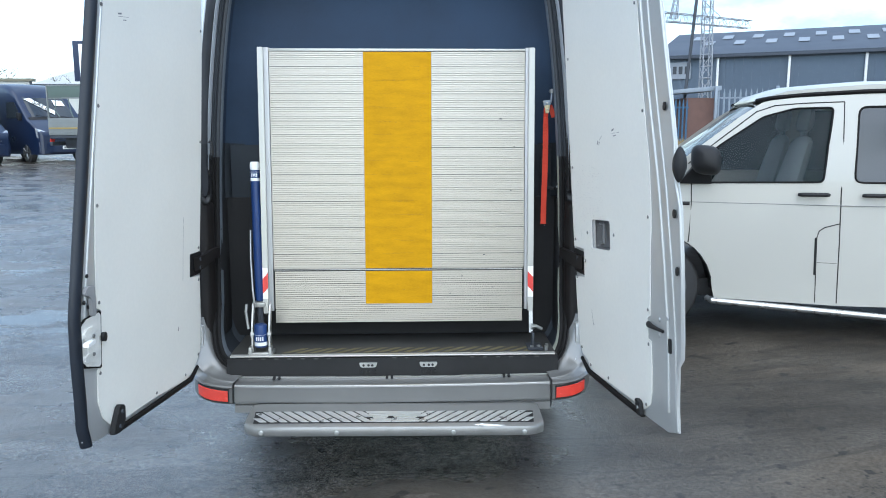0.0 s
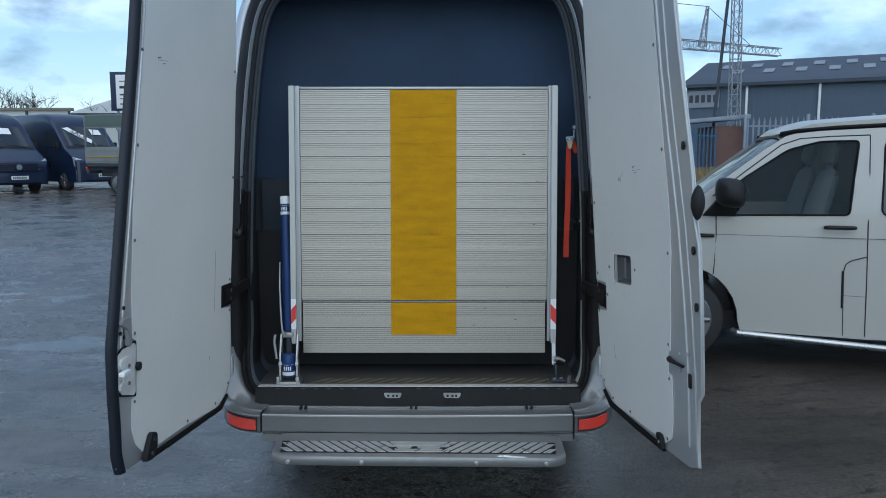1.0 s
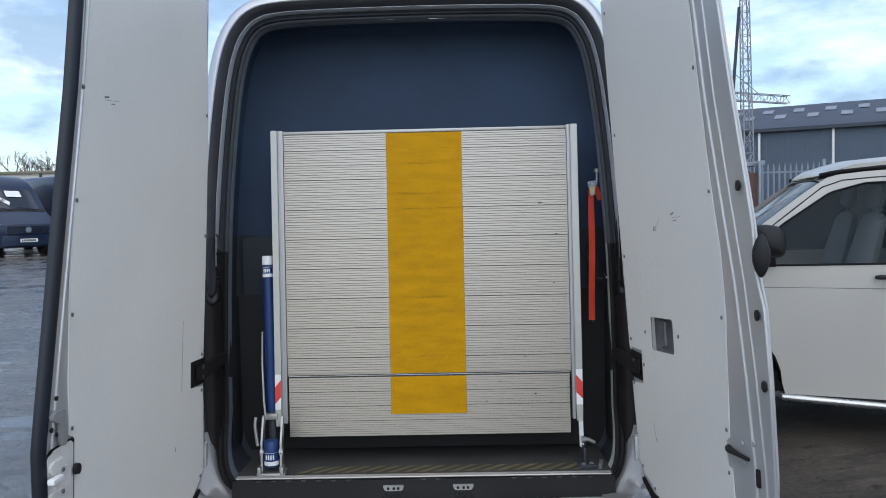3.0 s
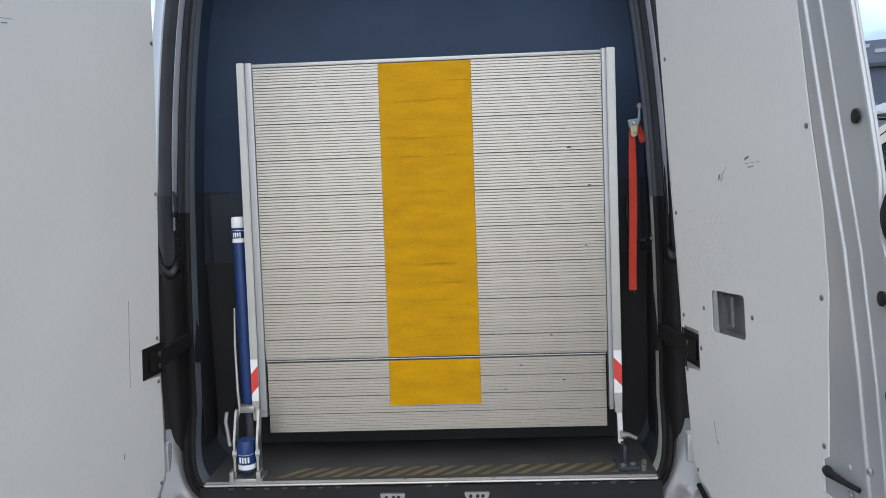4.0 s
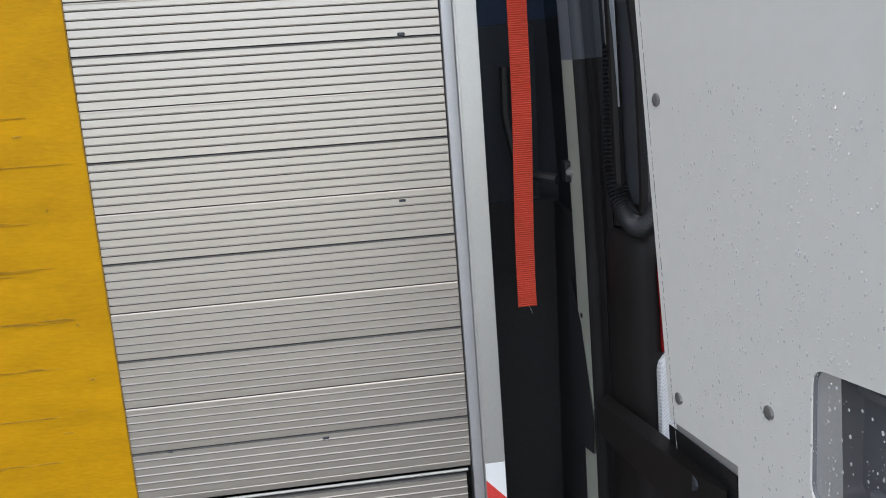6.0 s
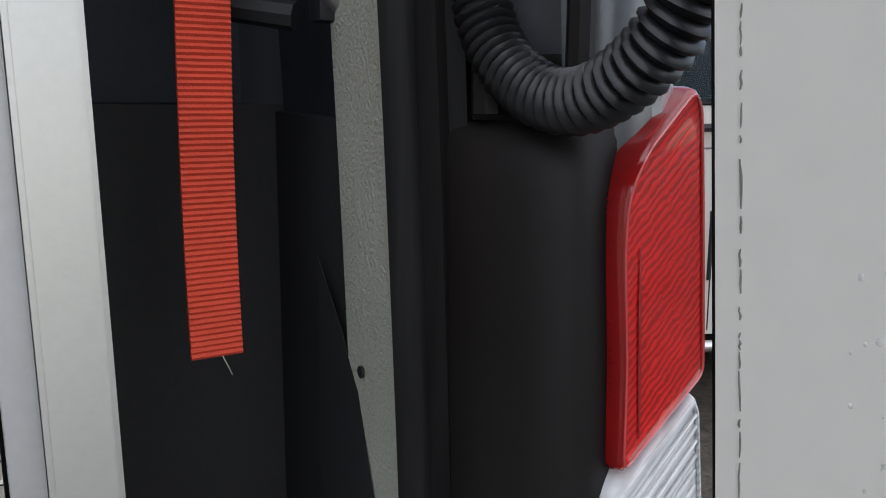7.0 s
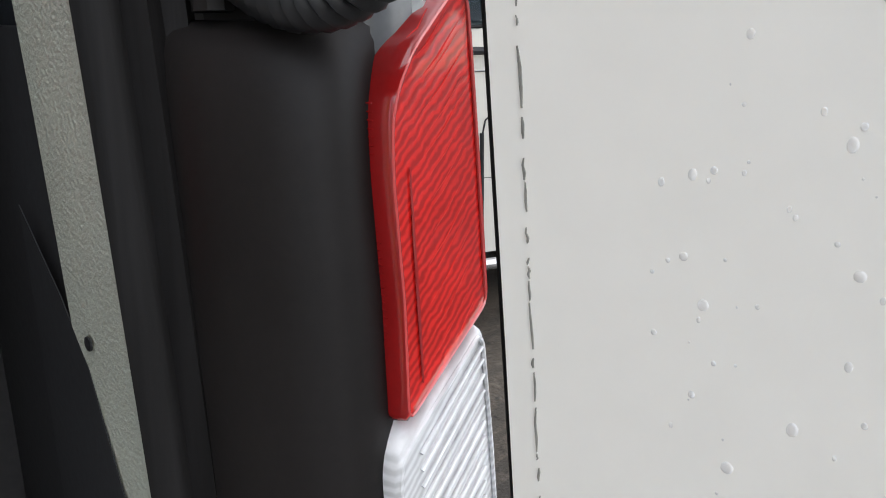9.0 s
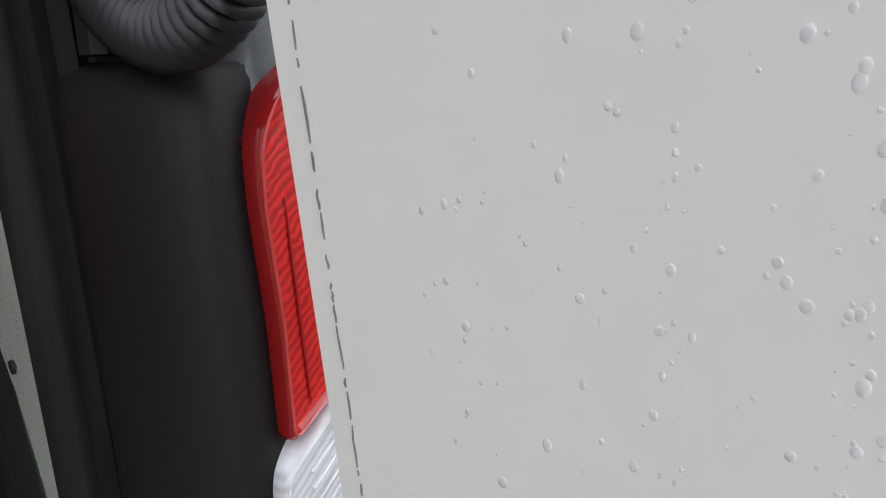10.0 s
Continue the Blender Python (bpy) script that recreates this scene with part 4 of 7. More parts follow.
# left door: thick edge seal, lock
bm = bmesh.new()
seal = [(-0.975, 0.62), (-1.000, 0.70), (-1.006, 0.80), (-1.022, 0.95), (-1.030, 1.10), (-1.016, 1.22), (-0.992, 1.41), (-0.968, 1.60), (-0.940, 1.82), (-0.897, 2.15), (-0.872, 2.42), (-0.84, 2.63)]
rr = []
for y, z in seal:
    rr.append([at_left(y - 0.006, z, 0.012), at_left(y - 0.004, z, 0.002), at_left(y + 0.004, z, -0.005), at_left(y + 0.018, z, -0.008), at_left(y + 0.026, z, -0.005), at_left(y + 0.027, z, 0.004), at_left(y + 0.020, z, 0.020), at_left(y - 0.004, z, 0.022)])
loft(bm, rr, True, True)
part("edge_seal", bm, EDGESEAL, door_l, "thick black rubber edge seal")
bm = bmesh.new()
tube(bm, [at_left(y + 0.06, z, 0.004) for y, z in seal[3:]], 0.006, 8)
part("pressed_ridge", bm, SILVER, door_l)
bm = bmesh.new()
prism(bm, [at_left(*q, -0.004) for q in rounded([(-0.884, 1.098), (-0.884, 0.893), (-0.985, 0.925), (-1.010, 0.985), (-1.012, 1.055), (-0.985, 1.088)], 0.012)], (-0.035, 0, 0), 0.004)
lock = part("lock_case", bm, LOCKSILVER, door_l, "worn silver lock case")
for z0, z1 in ((1.012, 1.060), (0.930, 0.968)):
    bm = bmesh.new()
    prism(bm, [at_left(*q, -0.012) for q in rounded([(-0.935, z1), (-0.935, z0), (-0.990, z0 + 0.006), (-0.996, (z0 + z1) / 2), (-0.986, z1 - 0.004)], 0.006)], (-0.012, 0, 0), 0.004)
    part("lock_jaw", bm, LOCKSILVER, lock)
bm = bmesh.new()
prism(bm, [at_left(*q, -0.010) for q in rounded([(-0.905, 1.03), (-0.905, 0.945), (-0.965, 0.945), (-0.975, 1.03)], 0.012)], (-0.008, 0, 0), 0.003)
part("lock_plate", bm, LOCKSILVER, lock)
bm = bmesh.new()
box(bm, at_left(-0.94, 1, -0.020)[0] - 0.01, at_left(-0.94, 1, -0.020)[0] + 0.012, -0.985, -0.925, 0.990, 1.006, 0.004)
part("lock_tongue", bm, WHITE, lock, "bright lock tongue")
bm = bmesh.new()
cyl(bm, at_left(-0.878, 1.003, -0.006), (1, 0, 0), 0.017, 0.012, 14)
part("lock_knob", bm, PLASTIC, lock)
for z in (1.024, 0.958):
    bm = bmesh.new()
    cyl(bm, at_left(-0.945, z, -0.012), (1, 0, 0), 0.007, 0.005, 10)
    part("lock_bolt", bm, SCREW, lock)
bm = bmesh.new()
prism(bm, [at_left(*q, -0.002) for q in rounded([(-0.935, 1.205), (-0.985, 1.205), (-0.992, 1.180), (-0.955, 1.165), (-0.950, 1.095), (-0.928, 1.095)], 0.008)], (0.014, 0, 0), 0.003)
part("lock_cover", bm, COVERGREY, door_l, "grey plastic lock cover")
door_dots(at_left, door_l, [(-0.955, 1.24), (-0.975, 1.15), (-0.95, 1.13)], 0.008, "edge_hole", PLASTIC)
bm = bmesh.new()
prism(bm, [at_left(*q, -0.003) for q in rounded([(-0.762, 0.705), (-0.795, 0.715), (-0.822, 0.665), (-0.842, 0.612), (-0.786, 0.606), (-0.760, 0.64)], 0.008)], (0.020, 0, 0), 0.004)
catch_l = part("bottom_catch", bm, PLASTIC, door_l, "black plastic bottom catch")
for q in ((-0.785, 0.685), (-0.80, 0.632)):
    bm = bmesh.new()
    cyl(bm, at_left(*q, -0.022), (1, 0, 0), 0.008, 0.006, 10)
    part("catch_bolt", bm, DARKSTEEL, catch_l)
# rubber strips along the doors' lower edges, and the dark gap round the lock case
for at, dr, ln in ((at_left, door_l, [(-0.09, 0.640), (-0.16, 0.600), (-0.45, 0.602), (-0.78, 0.606)]), (at_right, door_r, [(-0.05, 0.650), (-0.14, 0.608), (-0.45, 0.606), (-0.70, 0.608)])):
    bm = bmesh.new()
    tube(bm, [at(y, z, 0.002) for y, z in ln], [0.009, 0.013, 0.013, 0.012], 8)
    part("bottom_seal", bm, RUBBER, dr, "black rubber strip on the lower edge")
bm = bmesh.new()
prism(bm, [at_left(*q, -0.0005) for q in rounded([(-0.879, 1.104), (-0.879, 0.886), (-0.988, 0.918), (-1.014, 0.981), (-1.016, 1.060), (-0.988, 1.094)], 0.012)], (0.003, 0, 0))
part("lock_gap", bm, RUBBER, door_l)
# scribbles and scratches, too faint to read
for at, dr, segs in ((at_right, door_r, [((-0.297, 1.674), (-0.344, 1.712), 0.0012), ((-0.448, 1.722), (-0.522, 1.728), 0.0012), ((-0.446, 1.733), (-0.468, 1.741), 0.006), ((-0.462, 1.712), (-0.490, 1.716), 0.003), ((-0.294, 1.675), (-0.304, 1.690), 0.006),
                                         ((-0.308, 1.672), (-0.322, 1.684), 0.003), ((-0.19, 0.92), (-0.205, 0.86), 0.0014), ((-0.205, 0.86), (-0.215, 0.852), 0.004)]),
                     (at_left, door_l, [((-0.735, 2.141), (-0.66, 2.146), 0.0012), ((-0.735, 2.150), (-0.712, 2.153), 0.006), ((-0.70, 2.132), (-0.68, 2.134), 0.003), ((-0.235, 1.36), (-0.240, 1.08), 0.0014), ((-0.28, 0.88), (-0.284, 0.862), 0.004)])):
    for a, b, w in segs:
        bm = bmesh.new()
        u = (Vector(b) - Vector(a)).normalized()
        nrm = Vector((-u.y, u.x)) * w * 0.5
        A, B_ = Vector(a), Vector(b)
        prism(bm, [at(*(A + nrm), -0.0006), at(*(B_ + nrm), -0.0006), at(*(B_ - nrm), -0.0006), at(*(A - nrm), -0.0006)], Vector(at(0, 1.3, 0.0004)) - Vector(at(0, 1.3, 0)))
        part("scuff", bm, MARK, dr)
bm = bmesh.new()
tube(bm, [at_right(y + 0.0042, z, 0.006) for y, z in ((0.0145, 1.235), (0.0185, 1.30), (0.0365, 1.591), (0.060, 1.971))], 0.0013, 8)
part("panel_gap", bm, RUBBER, door_r, "dark gap behind the panel's edge")
# hinge arms
for s, at, dr, (y0, y1, z0, z1) in ((1, at_right, door_r, (0.02, -0.106, 1.064, 1.175)), (-1, at_left, door_l, (-0.05, -0.170, 1.080, 1.185))):
    bm = bmesh.new()
    plate(bm, [(y0, z0), (y1, z0), (y1, z1), (y0, z1)], [], lambda y, z, d: at(y, z, 0.0025 + d), 0.0015)
    cup = part("hinge_pocket", bm, TRIM, dr, "black hinge pocket")
    bm = bmesh.new()
    zc = (z0 + z1) / 2
    sh = 0.026 if s < 0 else 0.0
    a = Vector((s * (0.835 + sh), 0.15, zc + 0.015))
    pts_ = [a, Vector((s * (0.848 + sh), 0.09, zc + 0.01)), Vector(at(0.02 if s > 0 else -0.04, zc + 0.005, -0.008)), Vector(at(-0.04 if s > 0 else -0.07, zc, -0.004)), Vector(at(-0.085 if s > 0 else -0.125, zc, 0.008))]
    rr = []
    for i, p in enumerate(pts_):
        h = (0.022, 0.026, 0.028, 0.032, 0.032)[i]
        w = 0.010
        rr.append([p + Vector((-w * s, -w, -h)), p + Vector((w * s, w, -h)), p + Vector((w * s, w, h)), p + Vector((-w * s, -w, h))])
    loft(bm, rr, True, True)
    arm = part("hinge_arm", bm, JAMB, cup, "black hinge arm")
    for dz in (-0.02, 0.02):
        bm = bmesh.new()
        cyl(bm, at(-0.05 if s > 0 else -0.09, zc + dz, -0.014), (s, 0, 0), 0.010, 0.02, 10)
        part("hinge_bolt", bm, DARKSTEEL, cup)
for s in (-1, 1):
    bm = bmesh.new()
    x = s * (0.905 if s > 0 else 0.931)
    hexa(bm, [(x - 0.012, 0.02, 0.70), (x + 0.012, 0.02, 0.70), (x + 0.012, 0.06, 0.70), (x - 0.012, 0.06, 0.70), (x - 0.012, 0.02, 0.80), (x + 0.012, 0.02, 0.80), (x + 0.012, 0.06, 0.80), (x - 0.012, 0.06, 0.80)], 0.005)
    part("lower_hinge", bm, SILVER_DULL, van)

# ---- tail lights ----


def tail_light(s):
    light = empty("tail_light", "red and clear ribbed tail light", "light")
    light.pop("category")
    light.parent = van

    def face(u, z, d):
        """u runs from the inner edge outwards, d away from the body."""
        x = 0.903 + u + 0.006 * max(0, 1.30 - z)
        y = 0.106 + 0.10 * u + 1.9 * max(0, u - 0.055) ** 2 * 4 + 0.05 * (z - 1.3) - d
        return (s * x - (0.045 if s < 0 else 0.0), y + (0.02 if s < 0 else 0.0), z)

    def lens(outline, name, material, label, d0, bulge):
        bm = bmesh.new()
        loop = dense(outline, 0.012)
        cu = sum(p[0] for p in loop) / len(loop)
        cz = sum(p[1] for p in loop) / len(loop)
        rr = []
        for k, d in ((0.0, -0.020), (0.0, d0), (0.018, d0 + bulge * 0.75), (0.05, d0 + bulge), (0.085, d0 + bulge * 0.82), (0.2, d0 + bulge * 0.84), (0.6, d0 + bulge * 0.84)):
            rr.append([face(cu + (u - cu) * (1 - k), cz + (z - cz) * (1 - k), d) for u, z in loop])
        vs = loft(bm, rr)
        bm.faces.new(vs[-1])
        return part(name, bm, material, light, label, 50)

    top = rounded([(-0.0050, 1.2305), (-0.0045, 1.2845), (-0.0080, 1.335), (-0.0070, 1.3570), (-0.0025, 1.3685), (0.0065, 1.3815), (0.0235, 1.3955), (0.0390, 1.4078), (0.0445, 1.401), (0.0475, 1.3745), (0.0515, 1.3275), (0.0558, 1.267)], 0.006, 4)
    low = rounded([(-0.0100, 1.2225), (-0.0050, 1.2265), (0.049, 1.2600), (0.052, 1.2550), (0.058, 1.20), (0.064, 1.12), (0.062, 1.098), (-0.004, 1.086), (-0.012, 1.10), (-0.0125, 1.212)], 0.005, 4)
    base = rounded([(0.012, 1.082), (0.070, 1.094), (0.072, 0.96), (0.020, 0.95)], 0.014, 4)
    red = lens(top, "red_lens", RED_LENS, "red ribbed upper lens", 0.002, 0.007)
    lens(low, "clear_lens", CLEAR_LENS, "clear ribbed middle lens", 0.002, 0.007)
    lens(base, "lower_red_lens", RED_LENS, "red lower lens", 0.002, 0.007)
    # bead round the red lens and the dark joint beside its flutes
    bm = bmesh.new()
    bead = [face(0.024 + (u - 0.024) * 0.92, 1.322 + (z - 1.322) * 0.955, 0.0084) for u, z in dense(top, 0.01)]
    tube(bm, bead + bead[:1], 0.0009, 6, False)
    # the bead's highlight is painted in as a paler red
    part("lens_bead", bm, BEAD_GLINT, red, "glossy red rim of the lens")
    bm = bmesh.new()
    tube(bm, [face(u, z, 0.0086) for u, z in ((0.0072, 1.248), (0.0062, 1.28), (0.0050, 1.31), (0.0042, 1.337))], [0.0004, 0.0008, 0.0007, 0.0003], 6)
    part("lens_joint", bm, DEEP_RED, red)
    # the deeper red wall along the inner edge, with its flutes
    red.data.materials.append(DEEP_RED)
    n_ = len(dense(top, 0.012))
    for p_ in red.data.polygons[:3 * n_]:
        if abs(p_.center.x) < 0.9000 + 1.1 * max(0.0, p_.center.z - 1.362):
            p_.material_index = 1
    for i in range(40):
        bm = bmesh.new()
        z = 1.2400 + i * 0.0031
        u = -0.0050 if z < 1.2845 else -0.0050 - 0.0032 * min(1, (z - 1.2845) / 0.05)
        tube(bm, [face(u + 0.0004, z, -0.014), face(u + 0.0003, z, -0.006), face(u + 0.0006, z, 0.0008)], [0.0002, 0.00035, 0.0003], 5)
        part("lens_flute", bm, RED_RIM, red)
    # slanting prism ribs
    for i in range(36):
        if i % 5 in (1, 3):
            continue
        bm = bmesh.new()
        z0 = 1.215 + i * 0.0050 + 0.0012 * math.sin(3.1 * i)
        a, b = (0.0090 - 0.003 * min(1, max(0, (z0 - 1.25) / 0.09)), z0), (0.0465, z0 + 0.034)
        if b[1] > 1.394:
            f = (1.394 - a[1]) / (b[1] - a[1])
            b = (a[0] + (b[0] - a[0]) * f, 1.394)
        lim = 1.2390 + (a[0] + 0.0050) * 0.55
        if a[1] < lim:
            f = min(1, (lim - a[1]) / 0.022)
            a = (a[0] + (b[0] - a[0]) * f, a[1] + (b[1] - a[1]) * f)
        if b[0] - a[0] < 0.01:
            continue
        m_ = ((a[0] + b[0]) / 2, (a[1] + b[1]) / 2 - 0.0018)
        tube(bm, [face(*a, 0.0076), face(*m_, 0.0078), face(*b, 0.0076)], (0.0001, 0.0003 + 0.0002 * (i % 3 == 0), 0.0002), 6)
        part("lens_rib", bm, RED_PRISM, red)
    for i in range(16):
        bm = bmesh.new()
        z0 = 1.100 + i * 0.0078
        a, b = (0.004, z0), (0.050, min(z0 + 0.034, 1.250))
        if z0 > 1.232:
            continue
        tube(bm, [face(*a, 0.0086), face(*b, 0.0086)], 0.0011, 6)
        part("clear_rib", bm, CLEAR_LENS, light)
    bm = bmesh.new()
    bead = [face(0.020 + (u - 0.020) * 0.92, 1.170 + (z - 1.170) * 0.95, 0.0086) for u, z in dense(low, 0.01)]
    tube(bm, bead + bead[:1], 0.0012, 6, False)
    part("clear_bead", bm, CLEAR_LENS, light)
    return light


for s in (1, -1):
    tail_light(s)

# jamb cover under the hose, its ledge, and the trim over the flange
bm = bmesh.new()
rr = []
for z, g in ((0.75, 0.004), (0.95, 0.006), (1.15, 0.006), (1.34, 0.006), (1.362, 0.005), (1.376, 0.001), (1.385, -0.006), (1.389, -0.016)):
    ly = lean(z)
    rr.append([(0.853 - g * 0.4, 0.128 + ly - g, z), (0.857 - g * 0.4, 0.112 + ly - g, z), (0.865 - g * 0.4, 0.090 + ly - g, z), (0.874 - g * 0.4, 0.075 + ly - g, z), (0.884 - g * 0.2, 0.068 + ly - g * 0.6, z), (0.894, 0.067 + ly - g * 0.4, z), (0.912, 0.074 + ly, z), (0.912, 0.14 + ly, z), (0.853, 0.14 + ly, z)])
loft(bm, rr, True, True)
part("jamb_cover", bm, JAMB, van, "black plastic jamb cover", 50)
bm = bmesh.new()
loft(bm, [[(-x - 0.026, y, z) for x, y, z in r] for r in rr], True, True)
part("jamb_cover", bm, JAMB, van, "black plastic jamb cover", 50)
for y0, w in ((0.165, 0.008), (0.118, 0.006)):
    bm = bmesh.new()
    tube(bm, [(0.866 if y0 > 0.14 else 0.880, y0 - 0.004, 1.392), (0.867 if y0 > 0.14 else 0.882, y0, 1.45), (0.866 if y0 > 0.14 else 0.880, y0 + 0.012, 1.60), (0.862, y0 + 0.03, 1.8)], w, 8)
    part("jamb_rib", bm, JAMB, van)
for s in (1, -1):
    bm = bmesh.new()
    prism(bm, [(s * 0.8345 - (0.026 if s < 0 else 0.0), y, z) for y, z in ((0.300, 1.30), (0.262, 1.262), (0.240, 1.232), (0.214, 1.165), (0.190, 1.10), (0.190, 1.05), (0.30, 1.02))], (s * -0.0004, 0, 0))
    part("flange_trim", bm, BOARD, van)
    bm = bmesh.new()
    cyl(bm, (s * 0.8335 - (0.026 if s < 0 else 0.0), 0.233, 1.247), (-s, 0, 0), 0.0035, 0.001, 10)
    part("flange_hole", bm, PLASTIC, van)
bm = bmesh.new()
box(bm, 0.822, 0.846, 0.258, 0.276, 1.437, 1.467, 0.003)
clip = part("grab_clip", bm, PLASTIC, van, "black clip with a steel knob")
bm = bmesh.new()
tube(bm, [(0.839, 0.264, 1.450), (0.831, 0.258, 1.451), (0.825, 0.253, 1.452)], [0.008, 0.009, 0.004], 12)
part("clip_knob", bm, STEEL, clip)
bm = bmesh.new()
tube(bm, [(0.815, 0.275, 1.44), (0.785, 0.30, 1.445), (0.765, 0.315, 1.47), (0.755, 0.325, 1.53), (0.757, 0.33, 1.60)], 0.008, 8)
part("clip_lead", bm, PLASTIC, clip)
bm = bmesh.new()
tube(bm, [(-0.868, 0.12, 1.68), (-0.852, 0.09, 1.675), (-0.850, 0.088, 1.62), (-0.866, 0.11, 1.60)], 0.007, 8)
part("jamb_hook", bm, PLASTIC, van)
# side lining of the load space: a paler upper board edge
for s in (1, -1):
    bm = bmesh.new()
    xb = 0.846 if s > 0 else -0.872
    box(bm, xb - 0.004, xb + 0.004, 0.262, 0.42, 0.70, 1.385, 0.002)
    part("side_board", bm, BOARD, van)

# two added sheets that step the backdrop's tone down towards the floor
bm = bmesh.new()
box(bm, -0.84, 0.82, 0.403, 0.409, 1.39, 1.66, 0.002)
part("backdrop_step", bm, LINING_LOW, van, "added strip that grades the backdrop darker towards the bottom")
bm = bmesh.new()
box(bm, -0.868, 0.848, 0.398, 0.408, 0.655, 1.39, 0.003)
part("backdrop_base", bm, BOARD, van, "dark brown board added across the lower backdrop")

# ribbed hose between body and door
def ribbed_hose(name, pts, r, pitch):
    pts = [Vector(p) for p in pts]
    for _ in range(3):
        q = [pts[0]]
        for a, b in zip(pts, pts[1:]):
            q += [a * 0.75 + b * 0.25, a * 0.25 + b * 0.75]
        pts = q + [pts[-1]]
    path, d = [pts[0]], 0.0
    step_ = pitch / 4
    for a, b in zip(pts, pts[1:]):
        L = (b - a).length
        while d + step_ <= L:
            d += step_
            path.append(a.lerp(b, d / L))
        d -= L
    rs = [r * (1.0, 0.94, 0.76, 0.90)[i % 4] for i in range(len(path))]
    bm = bmesh.new()
    tube(bm, path, rs, 16)
    return part(name, bm, HOSE, van, "ribbed black rubber cable hose", 60)


ribbed_hose("cable_hose", [(0.868, 0.186, 1.62), (0.867, 0.182, 1.51), (0.866, 0.176, 1.452), (0.868, 0.156, 1.414), (0.872, 0.112, 1.394), (0.877, 0.070, 1.414), (0.880, 0.048, 1.45), (0.885, 0.030, 1.53), (0.90, 0.01, 1.57)], 0.0142, 0.0056)
ribbed_hose("cable_hose", [(-0.894, 0.190, 1.62), (-0.893, 0.186, 1.50), (-0.892, 0.182, 1.445), (-0.894, 0.160, 1.408), (-0.898, 0.112, 1.388), (-0.903, 0.068, 1.408), (-0.906, 0.046, 1.44), (-0.911, 0.030, 1.52), (-0.926, 0.01, 1.56)], 0.0140, 0.0056)

# sealant dashes on the door's hinge side, and raindrops on its panel
random.seed(4)
z = 1.02
while z < 1.75:
    ln = random.choice((random.uniform(0.002, 0.006), random.uniform(0.005, 0.018)))
    bm = bmesh.new()
    w = random.uniform(0.00014, 0.00036)
    rr = []
    for k in range(4):
        zz = z + ln * k / 3
        y = 0.013 + 0.062 * (zz - 1.35) + random.uniform(-0.0003, 0.0003)
        wk = w * (0.4, 1.0, random.uniform(0.6, 1.1), 0.3)[k]
        rr.append([at_right(y - wk, zz, -0.0004), at_right(y + wk, zz, -0.0004), at_right(y + wk, zz, 0.0002), at_right(y - wk, zz, 0.0002)])
    loft(bm, rr, True, True)
    part("sealant_dash", bm, SEAL_DIRT, door_r)
    z += ln + random.choice((random.uniform(0.0004, 0.0015), random.uniform(0.0008, 0.005)))
bm = bmesh.new()
for i in range(1700):
    if i % 4 == 0:
        y = random.choice((-0.085, -0.118, -0.150, -0.20, -0.235)) + random.gauss(0, 0.0022)
    else:
        y = -0.020 - 0.33 * random.random() ** 0.9
    z = random.uniform(1.16, 1.58)
    if y > -0.135 and z < 1.22:
        continue
    r = random.choice((0.0003, 0.0005, 0.0006, 0.0008, 0.0011, 0.0016)) * random.uniform(0.8, 1.2)
    el = random.uniform(1.0, 1.5)
    c = Vector(at_right(y, z, -0.0001))
    rr = []
    for k in range(4):
        a = k / 3 * math.pi / 2 * 0.97
        rr.append([c + Vector((-0.13 * r * math.sin(a), r * math.cos(a) * math.cos(t), r * el * math.cos(a) * math.sin(t) * (1.0 if math.sin(t) < 0 else 0.8))) for t in [j * math.tau / 9 for j in range(9)]])
    vs = loft(bm, rr)
    bm.faces.new(vs[-1])
thing("raindrops", bm, DROP, "clear raindrops clinging to the white door panel", "raindrops", kind="stuff", angle=80)

# ---- the wheelchair lift ----
lift = empty("wheelchair_lift", "folded aluminium wheelchair lift with a yellow centre strip", "wheelchair lift")


def plat_y(z):
    return 0.186 + 0.064 * (z - 0.66)


SEAM = mat("dark plank seams", (0.085, 0.082, 0.077), 0.8, 0.0, 0.4, 6, 200, 0.05)


def plank_mesh(h, ribs, x0, x1, depth=0.0022, gap=0.0001):
    bm = bmesh.new()
    prof = [(0.012, 0.0), (0.005, 0.0), (0.0, 0.0002 + gap)]
    p = h / ribs
    for i in range(ribs):
        z0 = i * p
        if i:
            prof += [(0.0, z0 - 0.0010), (depth, z0 - 0.0007), (depth, z0 - 0.0001), (-0.0012, z0 + 0.0002), (-0.0013, z0 + 0.0006), (0.0, z0 + 0.0018)]
    prof += [(0.0, h - 0.0024 - gap), (-0.0010, h - 0.0023 - gap), (-0.0011, h - 0.0020 - gap), (0.0, h - 0.0003 - gap), (0.005, h - gap), (0.012, h)]
    loft(bm, [[(x, y, z) for y, z in prof] for x in (x0, x1)], True, True)
    me = mesh_of("plank", bm, ALU)
    me.materials.append(GROOVE)
    me.materials.append(SEAM)
    # groove floors coloured dark: dirt, with the grooves' shade painted in
    for p_ in me.polygons:
        if (p_.center.z < 0.0014 or p_.center.z > h - 0.0016) and abs(p_.normal.x) < 0.5:
            p_.material_index = 2
        elif p_.center.y > depth * 0.3 and abs(p_.normal.x) < 0.5 and 0.003 < p_.center.z < h - 0.003 and p_.center.y < 0.008:
            p_.material_index = 1
    return me


